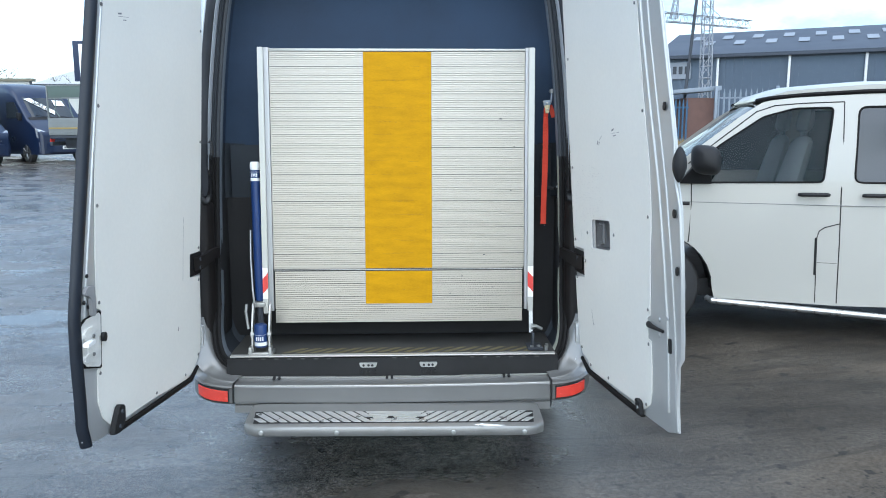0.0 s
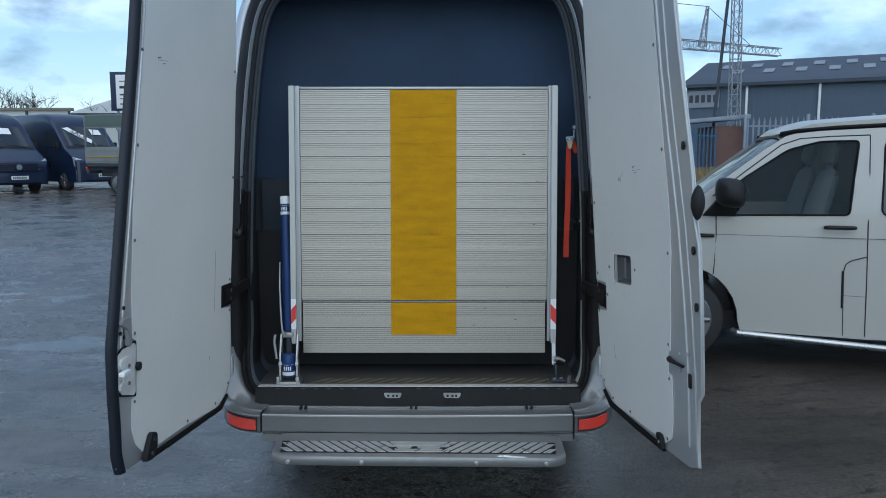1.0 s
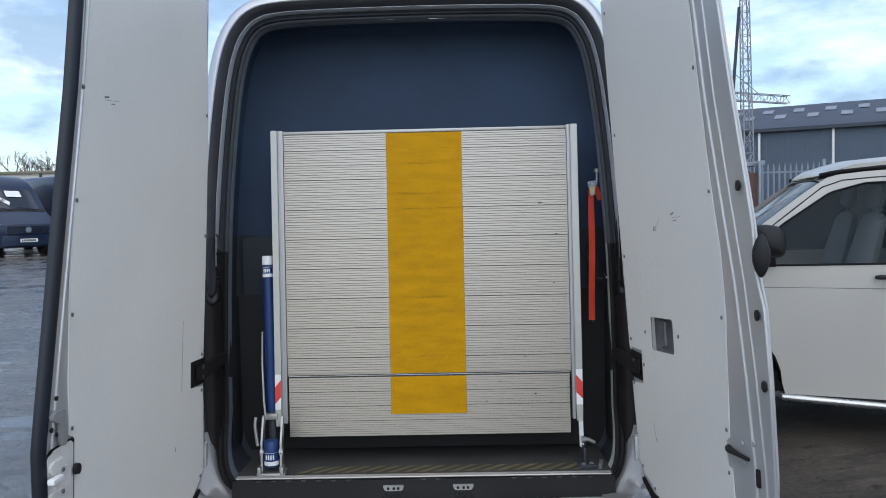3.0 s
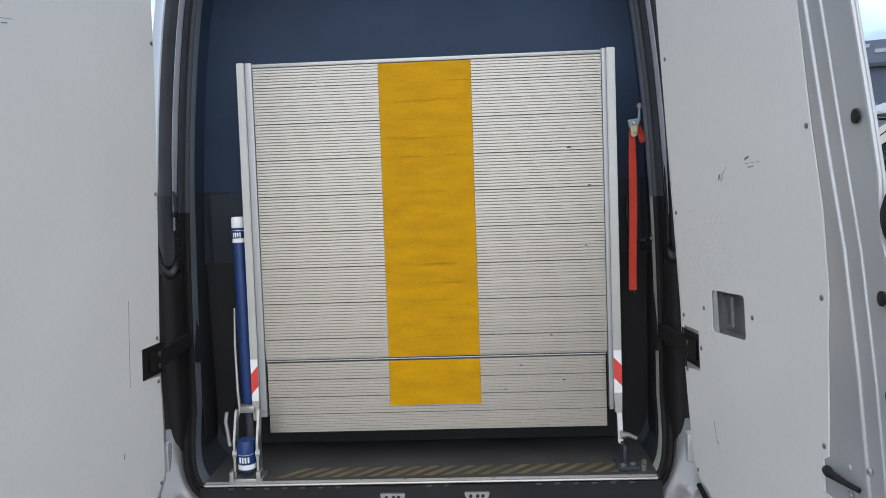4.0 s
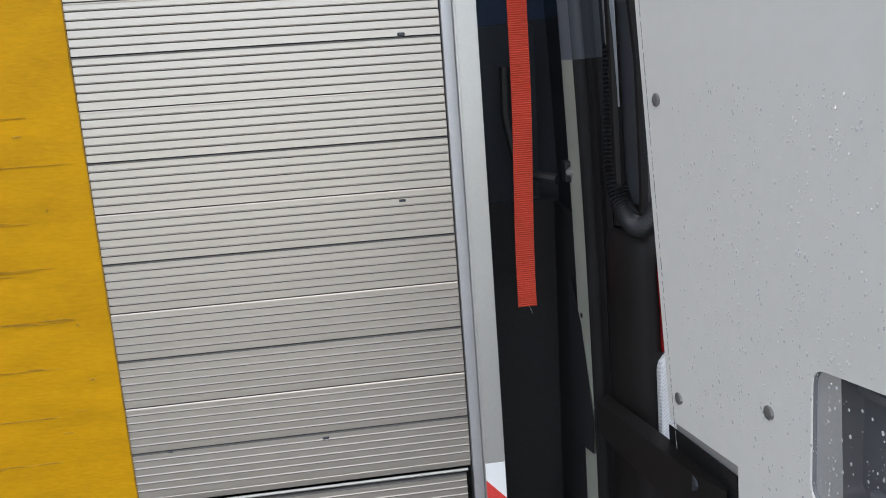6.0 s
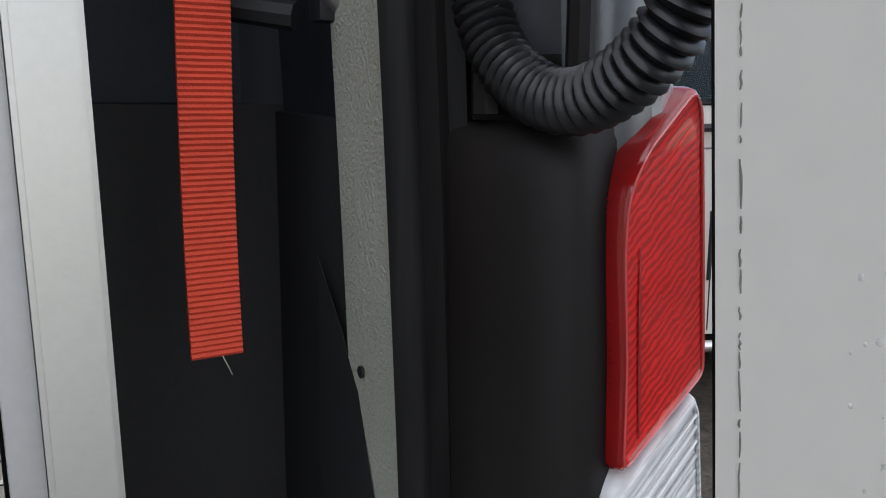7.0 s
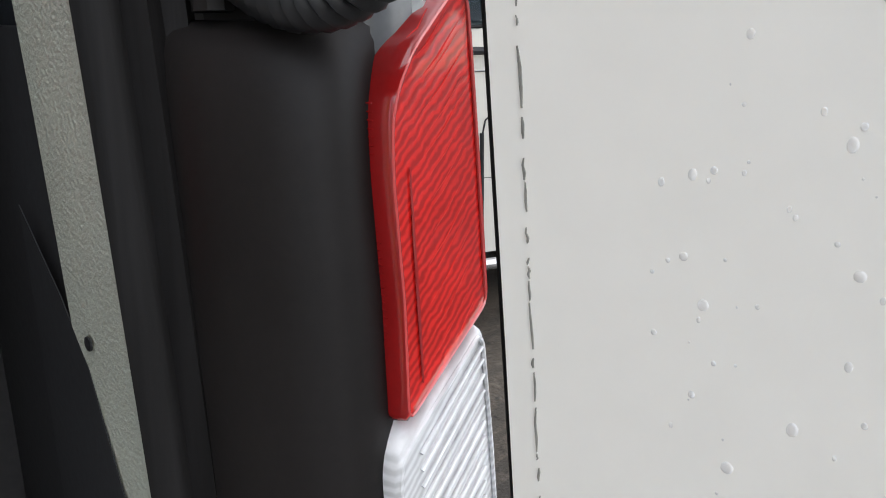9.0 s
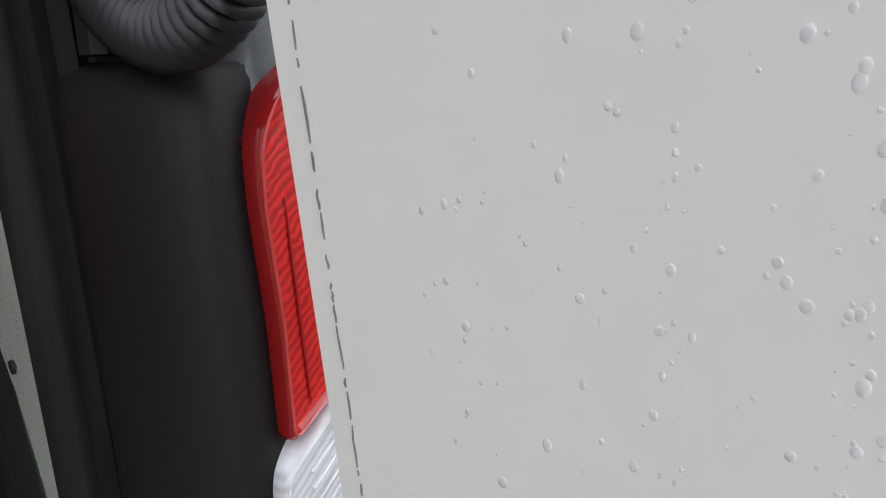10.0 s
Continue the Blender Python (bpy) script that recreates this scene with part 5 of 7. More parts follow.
PL, PS, PF = plank_mesh(0.0658, 6, -0.603, 0.657), plank_mesh(0.0658, 6, -0.603, 0.657, gap=0.0007), plank_mesh(0.0644, 6, -0.597, 0.649)
PT, PB = plank_mesh(0.0730, 7, -0.603, 0.657), plank_mesh(0.068, 7, -0.597, 0.649, 0.0024)
TILT = Matrix.Rotation(-math.atan(0.064), 4, "X")


def plank(me, z, dy=0.0):
    ob = new("plank", me)
    ob.parent = lift
    ob.matrix_basis = Matrix.Translation((0, plat_y(z) + dy, z)) @ TILT
    return ob


for i in range(15):
    plank(PS if i % 2 else PL, 2.0448 - 0.066 * (i + 1))
plank(PT, 2.0450)
for i in range(3):
    plank(PF, 1.036 - 0.0647 * (i + 1), -0.004)
plank(PB, 0.774, -0.004)
bm = bmesh.new()
box(bm, -0.605, 0.659, plat_y(2.12) - 0.004, plat_y(2.12) + 0.02, 2.118, 2.131, 0.002)
part("top_cap", bm, ALU_RAIL, lift)
bm = bmesh.new()
tube(bm, [(-0.600, plat_y(1.041) - 0.001, 1.0405), (0.652, plat_y(1.041) - 0.001, 1.0400)], 0.0022, 10)
part("flap_hinge", bm, ALU_RAIL, lift, "bright hinge rod of the flap")


bm = bmesh.new()
box(bm, -0.603, 0.657, plat_y(1.05), plat_y(1.05) + 0.012, 1.0445, 1.0545, 0.001, 1)
part("end_bar", bm, ALU, lift)


def yellow(name, z0, z1, dy):
    bm = bmesh.new()
    nx, nz = 12, max(4, int((z1 - z0) / 0.0215))
    rows = []
    for k in range(nz + 1):
        z = z0 + (z1 - z0) * k / nz
        row = []
        for i in range(nx + 1):
            x = -0.142 + 0.333 * i / nx
            j = 0.0009 * noise.noise(Vector((x * 30, z * 45, 3)))
            dip = 0.0003 if k % 3 == 0 else 0.0
            row.append((x + (0.0012 * noise.noise(Vector((z * 40, 7 * i, 1))) if i in (0, nx) else 0), plat_y(z) - 0.0028 + dy + j * 0.6 + dip, z))
        rows.append(row)
    back = [[(x, y + 0.006, z) for x, y, z in (rows[0][0], rows[0][-1])]]
    vs = [[bm.verts.new(q) for q in r] for r in rows]
    for a, b in zip(vs, vs[1:]):
        for i in range(nx):
            bm.faces.new((a[i], a[i + 1], b[i + 1], b[i]))
    g = bmesh.ops.extrude_edge_only(bm, edges=[e for e in bm.edges if e.is_boundary])
    bmesh.ops.translate(bm, verts=[v for v in g["geom"] if isinstance(v, bmesh.types.BMVert)], vec=(0, 0.004, 0))
    return part(name, bm, YELLOW, lift, "scuffed yellow grip strip")


yellow("yellow_strip", 1.0475, 2.115, 0.0)
yellow("yellow_strip", 0.868, 1.0335, -0.004)
SCUFF = mat("brown scuffs", (0.33, 0.178, 0.006), 0.8, 0.0, 0.5, 60, 300, 0.1)
random.seed(21)
for k in range(84):
    if k < 60:
        z = 2.0448 - 0.066 * (k % 16) + random.gauss(0, 0.0022)
        w, h = random.choice((0.012, 0.03, 0.06)) * random.uniform(0.6, 1.4), random.uniform(0.0003, 0.0008)
    else:
        z = random.uniform(0.90, 2.05)
        w, h = random.uniform(0.0015, 0.007), random.uniform(0.0006, 0.0018)
    x = random.uniform(-0.135 + w, 0.185 - w)
    if 1.028 < z < 1.052:
        continue
    dy = -0.004 if z < 1.036 else 0.0
    bm = bmesh.new()
    rr = []
    for j in range(7):
        t = j / 6
        q = h * (0.2, 1, 0.6, 1.1, 0.5, 0.9, 0.15)[j] * random.uniform(0.7, 1.3)
        zz = z + random.gauss(0, h * 0.5)
        xx = x - w + 2 * w * t
        rr.append([(xx, plat_y(zz) - 0.0038 + dy, zz - q), (xx, plat_y(zz) - 0.0038 + dy, zz + q), (xx, plat_y(zz) + dy, zz + q), (xx, plat_y(zz) + dy, zz - q)])
    loft(bm, rr, True, True)
    part("scuff_mark", bm, SCUFF, lift)
for z0, z1, dy in ((1.0475, 2.115, 0.0), (0.868, 1.0335, -0.004)):
    for x in (-0.1428, 0.1916):
        bm = bmesh.new()
        hexa(bm, [(x - 0.0009, plat_y(z0) - 0.002 + dy, z0), (x + 0.0009, plat_y(z0) - 0.002 + dy, z0), (x + 0.0009, plat_y(z0) + 0.002 + dy, z0), (x - 0.0009, plat_y(z0) + 0.002 + dy, z0),
                  (x - 0.0009, plat_y(z1) - 0.002 + dy, z1), (x + 0.0009, plat_y(z1) - 0.002 + dy, z1), (x + 0.0009, plat_y(z1) + 0.002 + dy, z1), (x - 0.0009, plat_y(z1) + 0.002 + dy, z1)])
        part("strip_edge", bm, SCUFF, lift)
for s, xi, xm, xo in ((1, 0.659, 0.674, 0.704), (-1, -0.605, -0.629, -0.657)):
    lo, hi = 0.835, 2.136
    bm = bmesh.new()
    a, b = min(xi, xm), max(xi, xm)
    hexa(bm, [(a, plat_y(lo) - 0.008, lo), (b, plat_y(lo) - 0.008, lo), (b, plat_y(lo) + 0.03, lo), (a, plat_y(lo) + 0.03, lo), (a, plat_y(hi) - 0.008, hi), (b, plat_y(hi) - 0.008, hi), (b, plat_y(hi) + 0.03, hi), (a, plat_y(hi) + 0.03, hi)], 0.002)
    part("rail_web", bm, ALU_GREY, lift)
    bm = bmesh.new()
    a, b = min(xm, xo), max(xm, xo)
    mid = 0.93
    na, nb = (a + 0.004, b - 0.002) if s > 0 else (a + 0.002, b - 0.004)
    rr = []
    for z, u, v in ((lo - 0.01, na, nb), (lo + 0.02, na - 0.002, nb + 0.001), (mid, a, b), (hi, a, b)):
        y = plat_y(z)
        rr.append([(u, y - 0.020, z), (v, y - 0.020, z), (v, y + 0.03, z), (u, y + 0.03, z)])
    loft(bm, rr, True, True)
    bmesh.ops.bevel(bm, geom=bm.edges[:], offset=0.0025, segments=2, affect="EDGES")
    rail = part("side_rail", bm, ALU_RAIL, lift, "pale side rail with red and white end tape")
    bm = bmesh.new()
    lo2, hi2 = (0.955, 1.030)
    sk = 0.03
    if s > 0:
        q = [(a + 0.001, hi2), (b - 0.001, hi2 - sk), (b - 0.001, lo2 - sk), (a + 0.001, lo2)]
    else:
        q = [(a + 0.001, hi2 - sk), (b - 0.001, hi2), (b - 0.001, lo2), (a + 0.001, lo2 - sk)]
    prism(bm, [(x, plat_y(z) - 0.0212, z) for x, z in q], (0, 0.002, 0))
    part("red_tape", bm, RED_TAPE, rail, "red reflective tape")
    for k in (0, 1):
        bm = bmesh.new()
        q = [(a + 0.001, 1.055), (b - 0.001, 1.055), (b - 0.001, hi2 - (sk if s > 0 else 0)), (a + 0.001, hi2 - (0 if s > 0 else sk))] if k == 0 else [(a + 0.001, lo2 - (0 if s > 0 else sk)), (b - 0.001, lo2 - (sk if s > 0 else 0)), (b - 0.001, 0.90), (a + 0.001, 0.90)]
        prism(bm, [(x, plat_y(z) - 0.0209, z) for x, z in q], (0, 0.002, 0))
        part("white_tape", bm, WHITE, rail)
    bm = bmesh.new()
    cyl(bm, ((xi + xm) / 2, plat_y(0.855) - 0.008, 0.855), (0, -1, 0), 0.006, 0.006, 10)
    part("rail_bolt", bm, STEEL, rail)
# left ram: pump, piston, clamp, blue cylinder
P0_, P1_ = Vector((-0.670, 0.177, 0.678)), Vector((-0.689, 0.262, 1.579))
ax = (P1_ - P0_).normalized()
A_ = lambda t: P0_ + (P1_ - P0_) * t
bm = bmesh.new()
tube(bm, [A_(0.235), A_(0.25), A_(0.955)], [0.021, 0.0235, 0.0235], 20)
part("ram_cylinder", bm, BLUE, lift, "long blue hydraulic cylinder")
bm = bmesh.new()
tube(bm, [A_(0.956), A_(0.99), A_(1.0)], [0.0242, 0.0242, 0.021], 20)
part("ram_cap", bm, PAPER, lift)
bm = bmesh.new()
tube(bm, [A_(0.895), A_(0.945)], 0.0240, 20)
lab = part("ram_label", bm, PAPER, lift, "white and blue sticker with illegible print")
bm = bmesh.new()
tube(bm, [A_(0.912), A_(0.943)], 0.0243, 20)
part("label_field", bm, BLUE, lab)
for k in range(4):
    bm = bmesh.new()
    c = A_(0.928) + Vector((-0.011 + 0.0074 * k, -0.0235 + abs(-1.5 + k) * 0.0022, 0))
    box(bm, c.x - 0.0025, c.x + 0.0025, c.y - 0.002, c.y + 0.002, c.z - 0.009, c.z + 0.009)
    part("label_bar", bm, PAPER, lab)
bm = bmesh.new()
tube(bm, [A_(0.08), A_(0.24)], 0.016, 16)
part("ram_piston", bm, DARKSTEEL, lift)
bm = bmesh.new()
c = A_(0.215)
box(bm, c.x - 0.029, c.x + 0.029, c.y - 0.030, c.y + 0.030, c.z - 0.013, c.z + 0.013, 0.006)
part("ram_clamp", bm, ALU_RAIL, lift, "white painted clamp")
bm = bmesh.new()
tube(bm, [(-0.645, 0.040, 0.694), (-0.645, 0.040, 0.70), (-0.645, 0.041, 0.80), (-0.645, 0.041, 0.806)], [0.027, 0.031, 0.031, 0.027], 22)
pump = part("pump_body", bm, BLUE, lift, "blue pump cylinder with a white sticker")
bm = bmesh.new()
tube(bm, [(-0.645, 0.040, 0.704), (-0.645, 0.040, 0.758)], 0.0314, 22)
plab = part("pump_label", bm, PAPER, pump)
bm = bmesh.new()
tube(bm, [(-0.645, 0.040, 0.722), (-0.645, 0.040, 0.757)], 0.0317, 22)
part("label_field", bm, BLUE, plab)
for k in range(4):
    bm = bmesh.new()
    x = -0.6595 + 0.0097 * k
    yy = 0.040 - math.sqrt(max(0, 0.0319 ** 2 - (x + 0.645) ** 2))
    box(bm, x - 0.0028, x + 0.0028, yy - 0.001, yy + 0.002, 0.730, 0.750)
    part("label_bar", bm, PAPER, plab)
for x in (-0.688, -0.606):
    bm = bmesh.new()
    prism(bm, rounded([(x, 0.02, 0.67), (x, 0.07, 0.67), (x, 0.072, 0.80), (x, 0.095, 0.90), (x, 0.075, 0.905), (x, 0.03, 0.80)], 0.01), (0.008, 0, 0), 0.002)
    part("ram_bracket", bm, STEEL, lift)
    bm = bmesh.new()
    cyl(bm, (x - 0.004, 0.04, 0.755), (1, 0, 0), 0.015, 0.016, 14)
    part("bracket_nut", bm, STEEL, lift)
bm = bmesh.new()
box(bm, -0.705, -0.585, 0.010, 0.085, 0.654, 0.672, 0.003)
part("ram_foot", bm, STEEL, lift, "worn steel foot plate")
for x in (-0.700, -0.605):
    bm = bmesh.new()
    box(bm, x, x + 0.016, 0.002, 0.05, 0.656, 0.700, 0.004)
    part("foot_lug", bm, STEEL, lift)
bm = bmesh.new()
tube(bm, [(-0.718, 0.243, 1.240), (-0.716, 0.212, 1.10), (-0.703, 0.168, 0.945), (-0.690, 0.135, 0.885), (-0.690, 0.10, 0.86)], 0.0050, 10)
part("pump_lever", bm, STEEL, lift, "slim bright pump lever")
bm = bmesh.new()
tube(bm, [(-0.712, 0.06, 0.90), (-0.716, 0.055, 0.865), (-0.705, 0.05, 0.78)], 0.007, 8)
part("release_rod", bm, STEEL, lift)
# right pivot
bm = bmesh.new()
prism(bm, rounded([(0.684, plat_y(0.8) - 0.012, 0.835), (0.702, plat_y(0.8) - 0.012, 0.835), (0.700, 0.150, 0.72), (0.682, 0.150, 0.72)], 0.006), (0, 0.012, 0), 0.002)
piv = part("pivot_link", bm, STEEL, lift)
bm = bmesh.new()
tube(bm, [(0.690, 0.14, 0.755), (0.715, 0.138, 0.757), (0.745, 0.14, 0.742)], [0.016, 0.009, 0.007], 10)
part("pivot_pin", bm, STEEL, piv)
bm = bmesh.new()
box(bm, 0.665, 0.74, 0.06, 0.16, 0.653, 0.668, 0.003)
part("pivot_foot", bm, DARKSTEEL, lift)
bm = bmesh.new()
box(bm, 0.690, 0.702, 0.10, 0.15, 0.660, 0.73, 0.003)
part("pivot_upright", bm, DARKSTEEL, lift)
for x, y in ((0.685, 0.075), (0.72, 0.085), (0.755, 0.07), (0.765, 0.11)):
    bm = bmesh.new()
    cyl(bm, (x, y, 0.652), (0, 0, 1), 0.009, 0.022, 8)
    part("floor_bolt", bm, STEEL, lift)
random.seed(11)
for k in range(9):
    bm = bmesh.new()
    x, z = random.uniform(0.22, 0.62), random.uniform(0.9, 2.05)
    if k == 0:
        x, z = 0.536, 1.79
    r = random.uniform(0.0015, 0.004) if k else 0.005
    box(bm, x - r * 1.6, x + r * 1.6, plat_y(z) - (0.0052 if z < 1.036 else 0.0014), plat_y(z) + 0.002, z - r * 0.7, z + r * 0.7, r * 0.3, 1)
    part("plank_nick", bm, DARKSTEEL, lift)

# ---- red strap on its hook ----
strap = empty("lift_strap", "orange-red webbing strap hanging from a steel hook inside the van", "strap")
bm = bmesh.new()
rr = []
for k in range(391):
    t = k / 390
    z = 1.845 - 0.583 * t
    x = 0.7675 - 0.0065 * t + 0.0015 * math.sin(5 * t)
    y = 0.285 - 0.034 * t + 0.004 * math.sin(9 * t)
    w = 0.0135 * (0.75 + 0.25 * min(1, t * 5))
    b_ = 0.0006 if k % 2 else -0.0006
    rr.append([(x - w, y - b_, z), (x + w, y - b_, z), (x + w, y + 0.003, z), (x - w, y + 0.003, z)])
loft(bm, rr, True, True)
part("webbing", bm, STRAP, strap)
bm = bmesh.new()
tube(bm, [(0.7615, 0.2505, 1.263), (0.764, 0.249, 1.257), (0.766, 0.250, 1.252)], 0.0003, 5)
part("loose_thread", bm, FLANGE, strap)
bm = bmesh.new()
prism(bm, [(0.780, 0.300, 1.850), (0.800, 0.300, 1.862), (0.826, 0.300, 1.80), (0.80, 0.300, 1.795)], (0, 0.004, 0), 0.001)
part("strap_tail", bm, STRAP, strap)
bm = bmesh.new()
prism(bm, rounded([(0.752, 0.280, 1.880), (0.790, 0.280, 1.884), (0.788, 0.280, 1.856), (0.756, 0.280, 1.852)], 0.004), (0, 0.010, 0), 0.002)
hook = part("hook_plate", bm, GALV, strap, "dull steel hook plate")
bm = bmesh.new()
prism(bm, rounded([(0.759, 0.276, 1.857), (0.786, 0.276, 1.859), (0.783, 0.276, 1.826), (0.776, 0.276, 1.816), (0.764, 0.276, 1.818)], 0.005), (0, 0.014, 0), 0.003)
part("cam_buckle", bm, BRASSY, hook, "yellowed steel cam buckle")
for x, z, r in ((0.771, 1.868, 0.006), (0.776, 1.836, 0.005), (0.7535, 1.874, 0.004)):
    bm = bmesh.new()
    tube(bm, [(x, 0.278, z), (x, 0.272, z), (x, 0.270, z)], [r, r, r * 0.6], 10)
    part("hook_rivet", bm, STEEL, hook)
bm = bmesh.new()
tube(bm, [(0.786, 0.286, 1.862), (0.794, 0.290, 1.880), (0.796, 0.294, 1.905), (0.797, 0.300, 1.925)], 0.0055, 10)
part("hook_arm", bm, GALV, strap)
bm = bmesh.new()
tube(bm, [(0.797, 0.290, 1.928), (0.797, 0.300, 1.928), (0.797, 0.312, 1.928)], [0.009, 0.012, 0.012], 12)
part("hook_bolt", bm, STEEL, strap)

# ---- white campervan ----
CV, CV_YAW, CV_TILT, CV_S = Vector((2.99, 1.87, 1.242)), 0.26, 0.0, 0.983
cb = Vector((math.cos(CV_YAW) * math.cos(CV_TILT), -math.sin(CV_YAW) * math.cos(CV_TILT), math.sin(CV_TILT)))
cu = Vector((-math.cos(CV_YAW) * math.sin(CV_TILT), math.sin(CV_YAW) * math.sin(CV_TILT), math.cos(CV_TILT)))
cw = Vector((math.sin(CV_YAW), math.cos(CV_YAW), 0))


def cv(u, v, z):
    """u metres back from the nose, v from the near side across, z up from the ground."""
    return CV + cb * (u - 2.13) * CV_S + cw * v * CV_S + cu * (z - 1.06) * CV_S


camper = empty("campervan", "white campervan with a raising roof, dark windows and chrome side bar", "van")


def tuck(z):
    """How far the side lies in from its widest line at that height."""
    return 0.0 if z < 0.9 else 0.02 * (z - 0.9) / 0.25 if z < 1.15 else 0.02 + 0.15 * ((z - 1.15) / 0.65) ** 1.3


# side skin with wheel arches and window openings, as a sheet
def arch(u0, r, n=14):
    return [(u0 + r * math.cos(a), 0.34 + r * math.sin(a)) for a in [math.pi * (1 - k / n) for k in range(n + 1)]]


side = [(0.22, 0.30), (0.60, 0.28)] + arch(1.04, 0.42) + [(1.48, 0.27), (2.35, 0.25), (3.60, 0.27)] + arch(4.04, 0.42) + [(4.50, 0.29), (4.97, 0.34), (5.01, 0.9), (4.97, 1.5), (4.91, 1.76), (4.81, 1.83),
        (2.40, 1.812), (2.00, 1.792), (1.84, 1.775), (1.765, 1.756), (1.60, 1.645), (1.35, 1.450), (1.18, 1.313), (1.13, 1.272), (0.72, 1.12), (0.34, 0.96), (0.18, 0.72), (0.17, 0.45)]
win_f = rounded([(1.30, 1.158), (2.202, 1.172), (2.266, 1.718), (2.00, 1.712), (1.78, 1.652), (1.482, 1.448), (1.29, 1.285)], 0.035)
win_m = rounded([(2.415, 1.172), (3.48, 1.18), (3.50, 1.73), (2.44, 1.722)], 0.06)
win_r = rounded([(3.64, 1.18), (4.70, 1.18), (4.68, 1.73), (3.65, 1.73)], 0.06)
for far in (0, 1):
    W = 1.90
    bm = bmesh.new()
    es = []
    for loop in (dense(side, 0.25), win_f, win_m, win_r):
        vs = [bm.verts.new((u, 0, z)) for u, z in loop]
        es += [bm.edges.new((vs[i], vs[(i + 1) % len(vs)])) for i in range(len(vs))]
    bmesh.ops.triangle_fill(bm, use_beauty=True, use_dissolve=False, edges=es)
    bmesh.ops.subdivide_edges(bm, edges=[e for e in bm.edges if e.calc_length() > 0.35], cuts=1)
    for v in bm.verts:
        u, z = v.co.x, v.co.z
        d = tuck(z) + 0.16 * max(0, (0.87 - u) / 0.7) ** 2 + 0.05 * max(0, (u - 4.6) / 0.4) ** 2
        v.co = cv(u, W - d if far else d, z)
    part("side_panel", bm, VWHITE, camper)
    for loop, nm in ((win_f, "cab_window"), (win_m, "sliding_window"), (win_r, "rear_window")):
        bm = bmesh.new()
        vs = [bm.verts.new(cv(u, (W - tuck(z) - 0.006) if far else tuck(z) + 0.006, z)) for u, z in loop]
        bm.faces.new(vs)
        g = part(nm, bm, CARGLASS if nm == "cab_window" and not far else DARKGLASS, camper, "dark tinted side window")
        g.visible_shadow = nm != "cab_window" or bool(far)
        bm = bmesh.new()
        q = [cv(u, (W - tuck(z) + 0.002) if far else tuck(z) - 0.002, z) for u, z in loop]
        tube(bm, q + q[:1], 0.0075, 6, False)
        part("window_seal", bm, RUBBER, g)
# roof, nose, tail and floor: sections across the van
bm = bmesh.new()
sec = []
for u, z, d in ((0.17, 0.34, 0.30), (0.15, 0.60, 0.24), (0.20, 0.80, 0.20), (0.35, 0.96, 0.16), (0.72, 1.118, 0.06), (1.12, 1.265, 0.05)):
    sec.append([cv(u + 0.10 * abs(t) ** 3, 0.95 + (0.95 - d) * t, z - 0.03 * abs(t) ** 4) for t in [k / 6 - 1 for k in range(13)]])
loft(bm, sec, False)
part("bonnet", bm, VWHITE, camper)
bm = bmesh.new()
sec = []
for u, z, d in ((1.10, 1.262, 0.06), (1.34, 1.448, 0.10), (1.58, 1.635, 0.14), (1.74, 1.752, 0.17)):
    sec.append([cv(u + 0.06 * abs(t) ** 3, 0.95 + (0.95 - d) * t, z) for t in [k / 6 - 1 for k in range(13)]])
loft(bm, sec, False)
ws = part("windscreen", bm, CARGLASS, camper, "raked windscreen")
ws.visible_shadow = False
bm = bmesh.new()
sec = []
for u, z, d in ((1.73, 1.750, 0.17), (1.84, 1.785, 0.17), (2.2, 1.815, 0.17), (3.2, 1.835, 0.17), (4.80, 1.83, 0.17), (4.92, 1.72, 0.14), (5.00, 1.0, 0.04), (4.98, 0.34, 0.05)):
    sec.append([cv(u, 0.95 + (0.95 - d) * t, z - 0.03 * abs(t) ** 6) for t in [k / 6 - 1 for k in range(13)]])
loft(bm, sec, False)
part("roof", bm, VWHITE, camper)
bm = bmesh.new()
sec = []
for u, z, d in ((1.74, 1.795, 0.30), (1.80, 1.838, 0.24), (1.95, 1.885, 0.21), (2.2, 1.905, 0.20), (2.5, 1.925, 0.19), (3.6, 1.935, 0.19), (4.6, 1.90, 0.20), (4.76, 1.85, 0.25)):
    ring_ = [cv(u, 0.95 + (0.95 - d) * t, z - 0.04 * abs(t) ** 5) for t in [k / 8 - 1 for k in range(17)]]
    ring_ += [cv(u, 0.95 - (0.95 - d) * t, 1.775) for t in (-1, 1)]
    sec.append(ring_)
loft(bm, sec, True, True)
pop = part("pop_top", bm, VWHITE, camper, "white raising roof")
for v0 in (0.195, 1.705):
    bm = bmesh.new()
    tube(bm, [cv(1.745, v0 + 0.09 * (1 if v0 < 1 else -1), 1.775), cv(1.83, v0 + 0.02 * (1 if v0 < 1 else -1), 1.792), cv(2.1, v0 - 0.01, 1.815), cv(2.5, v0 - 0.01, 1.835), cv(3.4, v0 - 0.01, 1.85), cv(4.7, v0, 1.845)], 0.016, 8)
    part("roof_seal", bm, RUBBER, pop, "black roof seal")
bm = bmesh.new()
hexa(bm, [cv(0.3, 0.12, 0.26), cv(4.8, 0.12, 0.26), cv(4.8, 1.78, 0.26), cv(0.3, 1.78, 0.26), cv(0.3, 0.12, 0.40), cv(4.8, 0.12, 0.40), cv(4.8, 1.78, 0.40), cv(0.3, 1.78, 0.40)])
part("underbody", bm, PLASTIC, camper)
bm = bmesh.new()
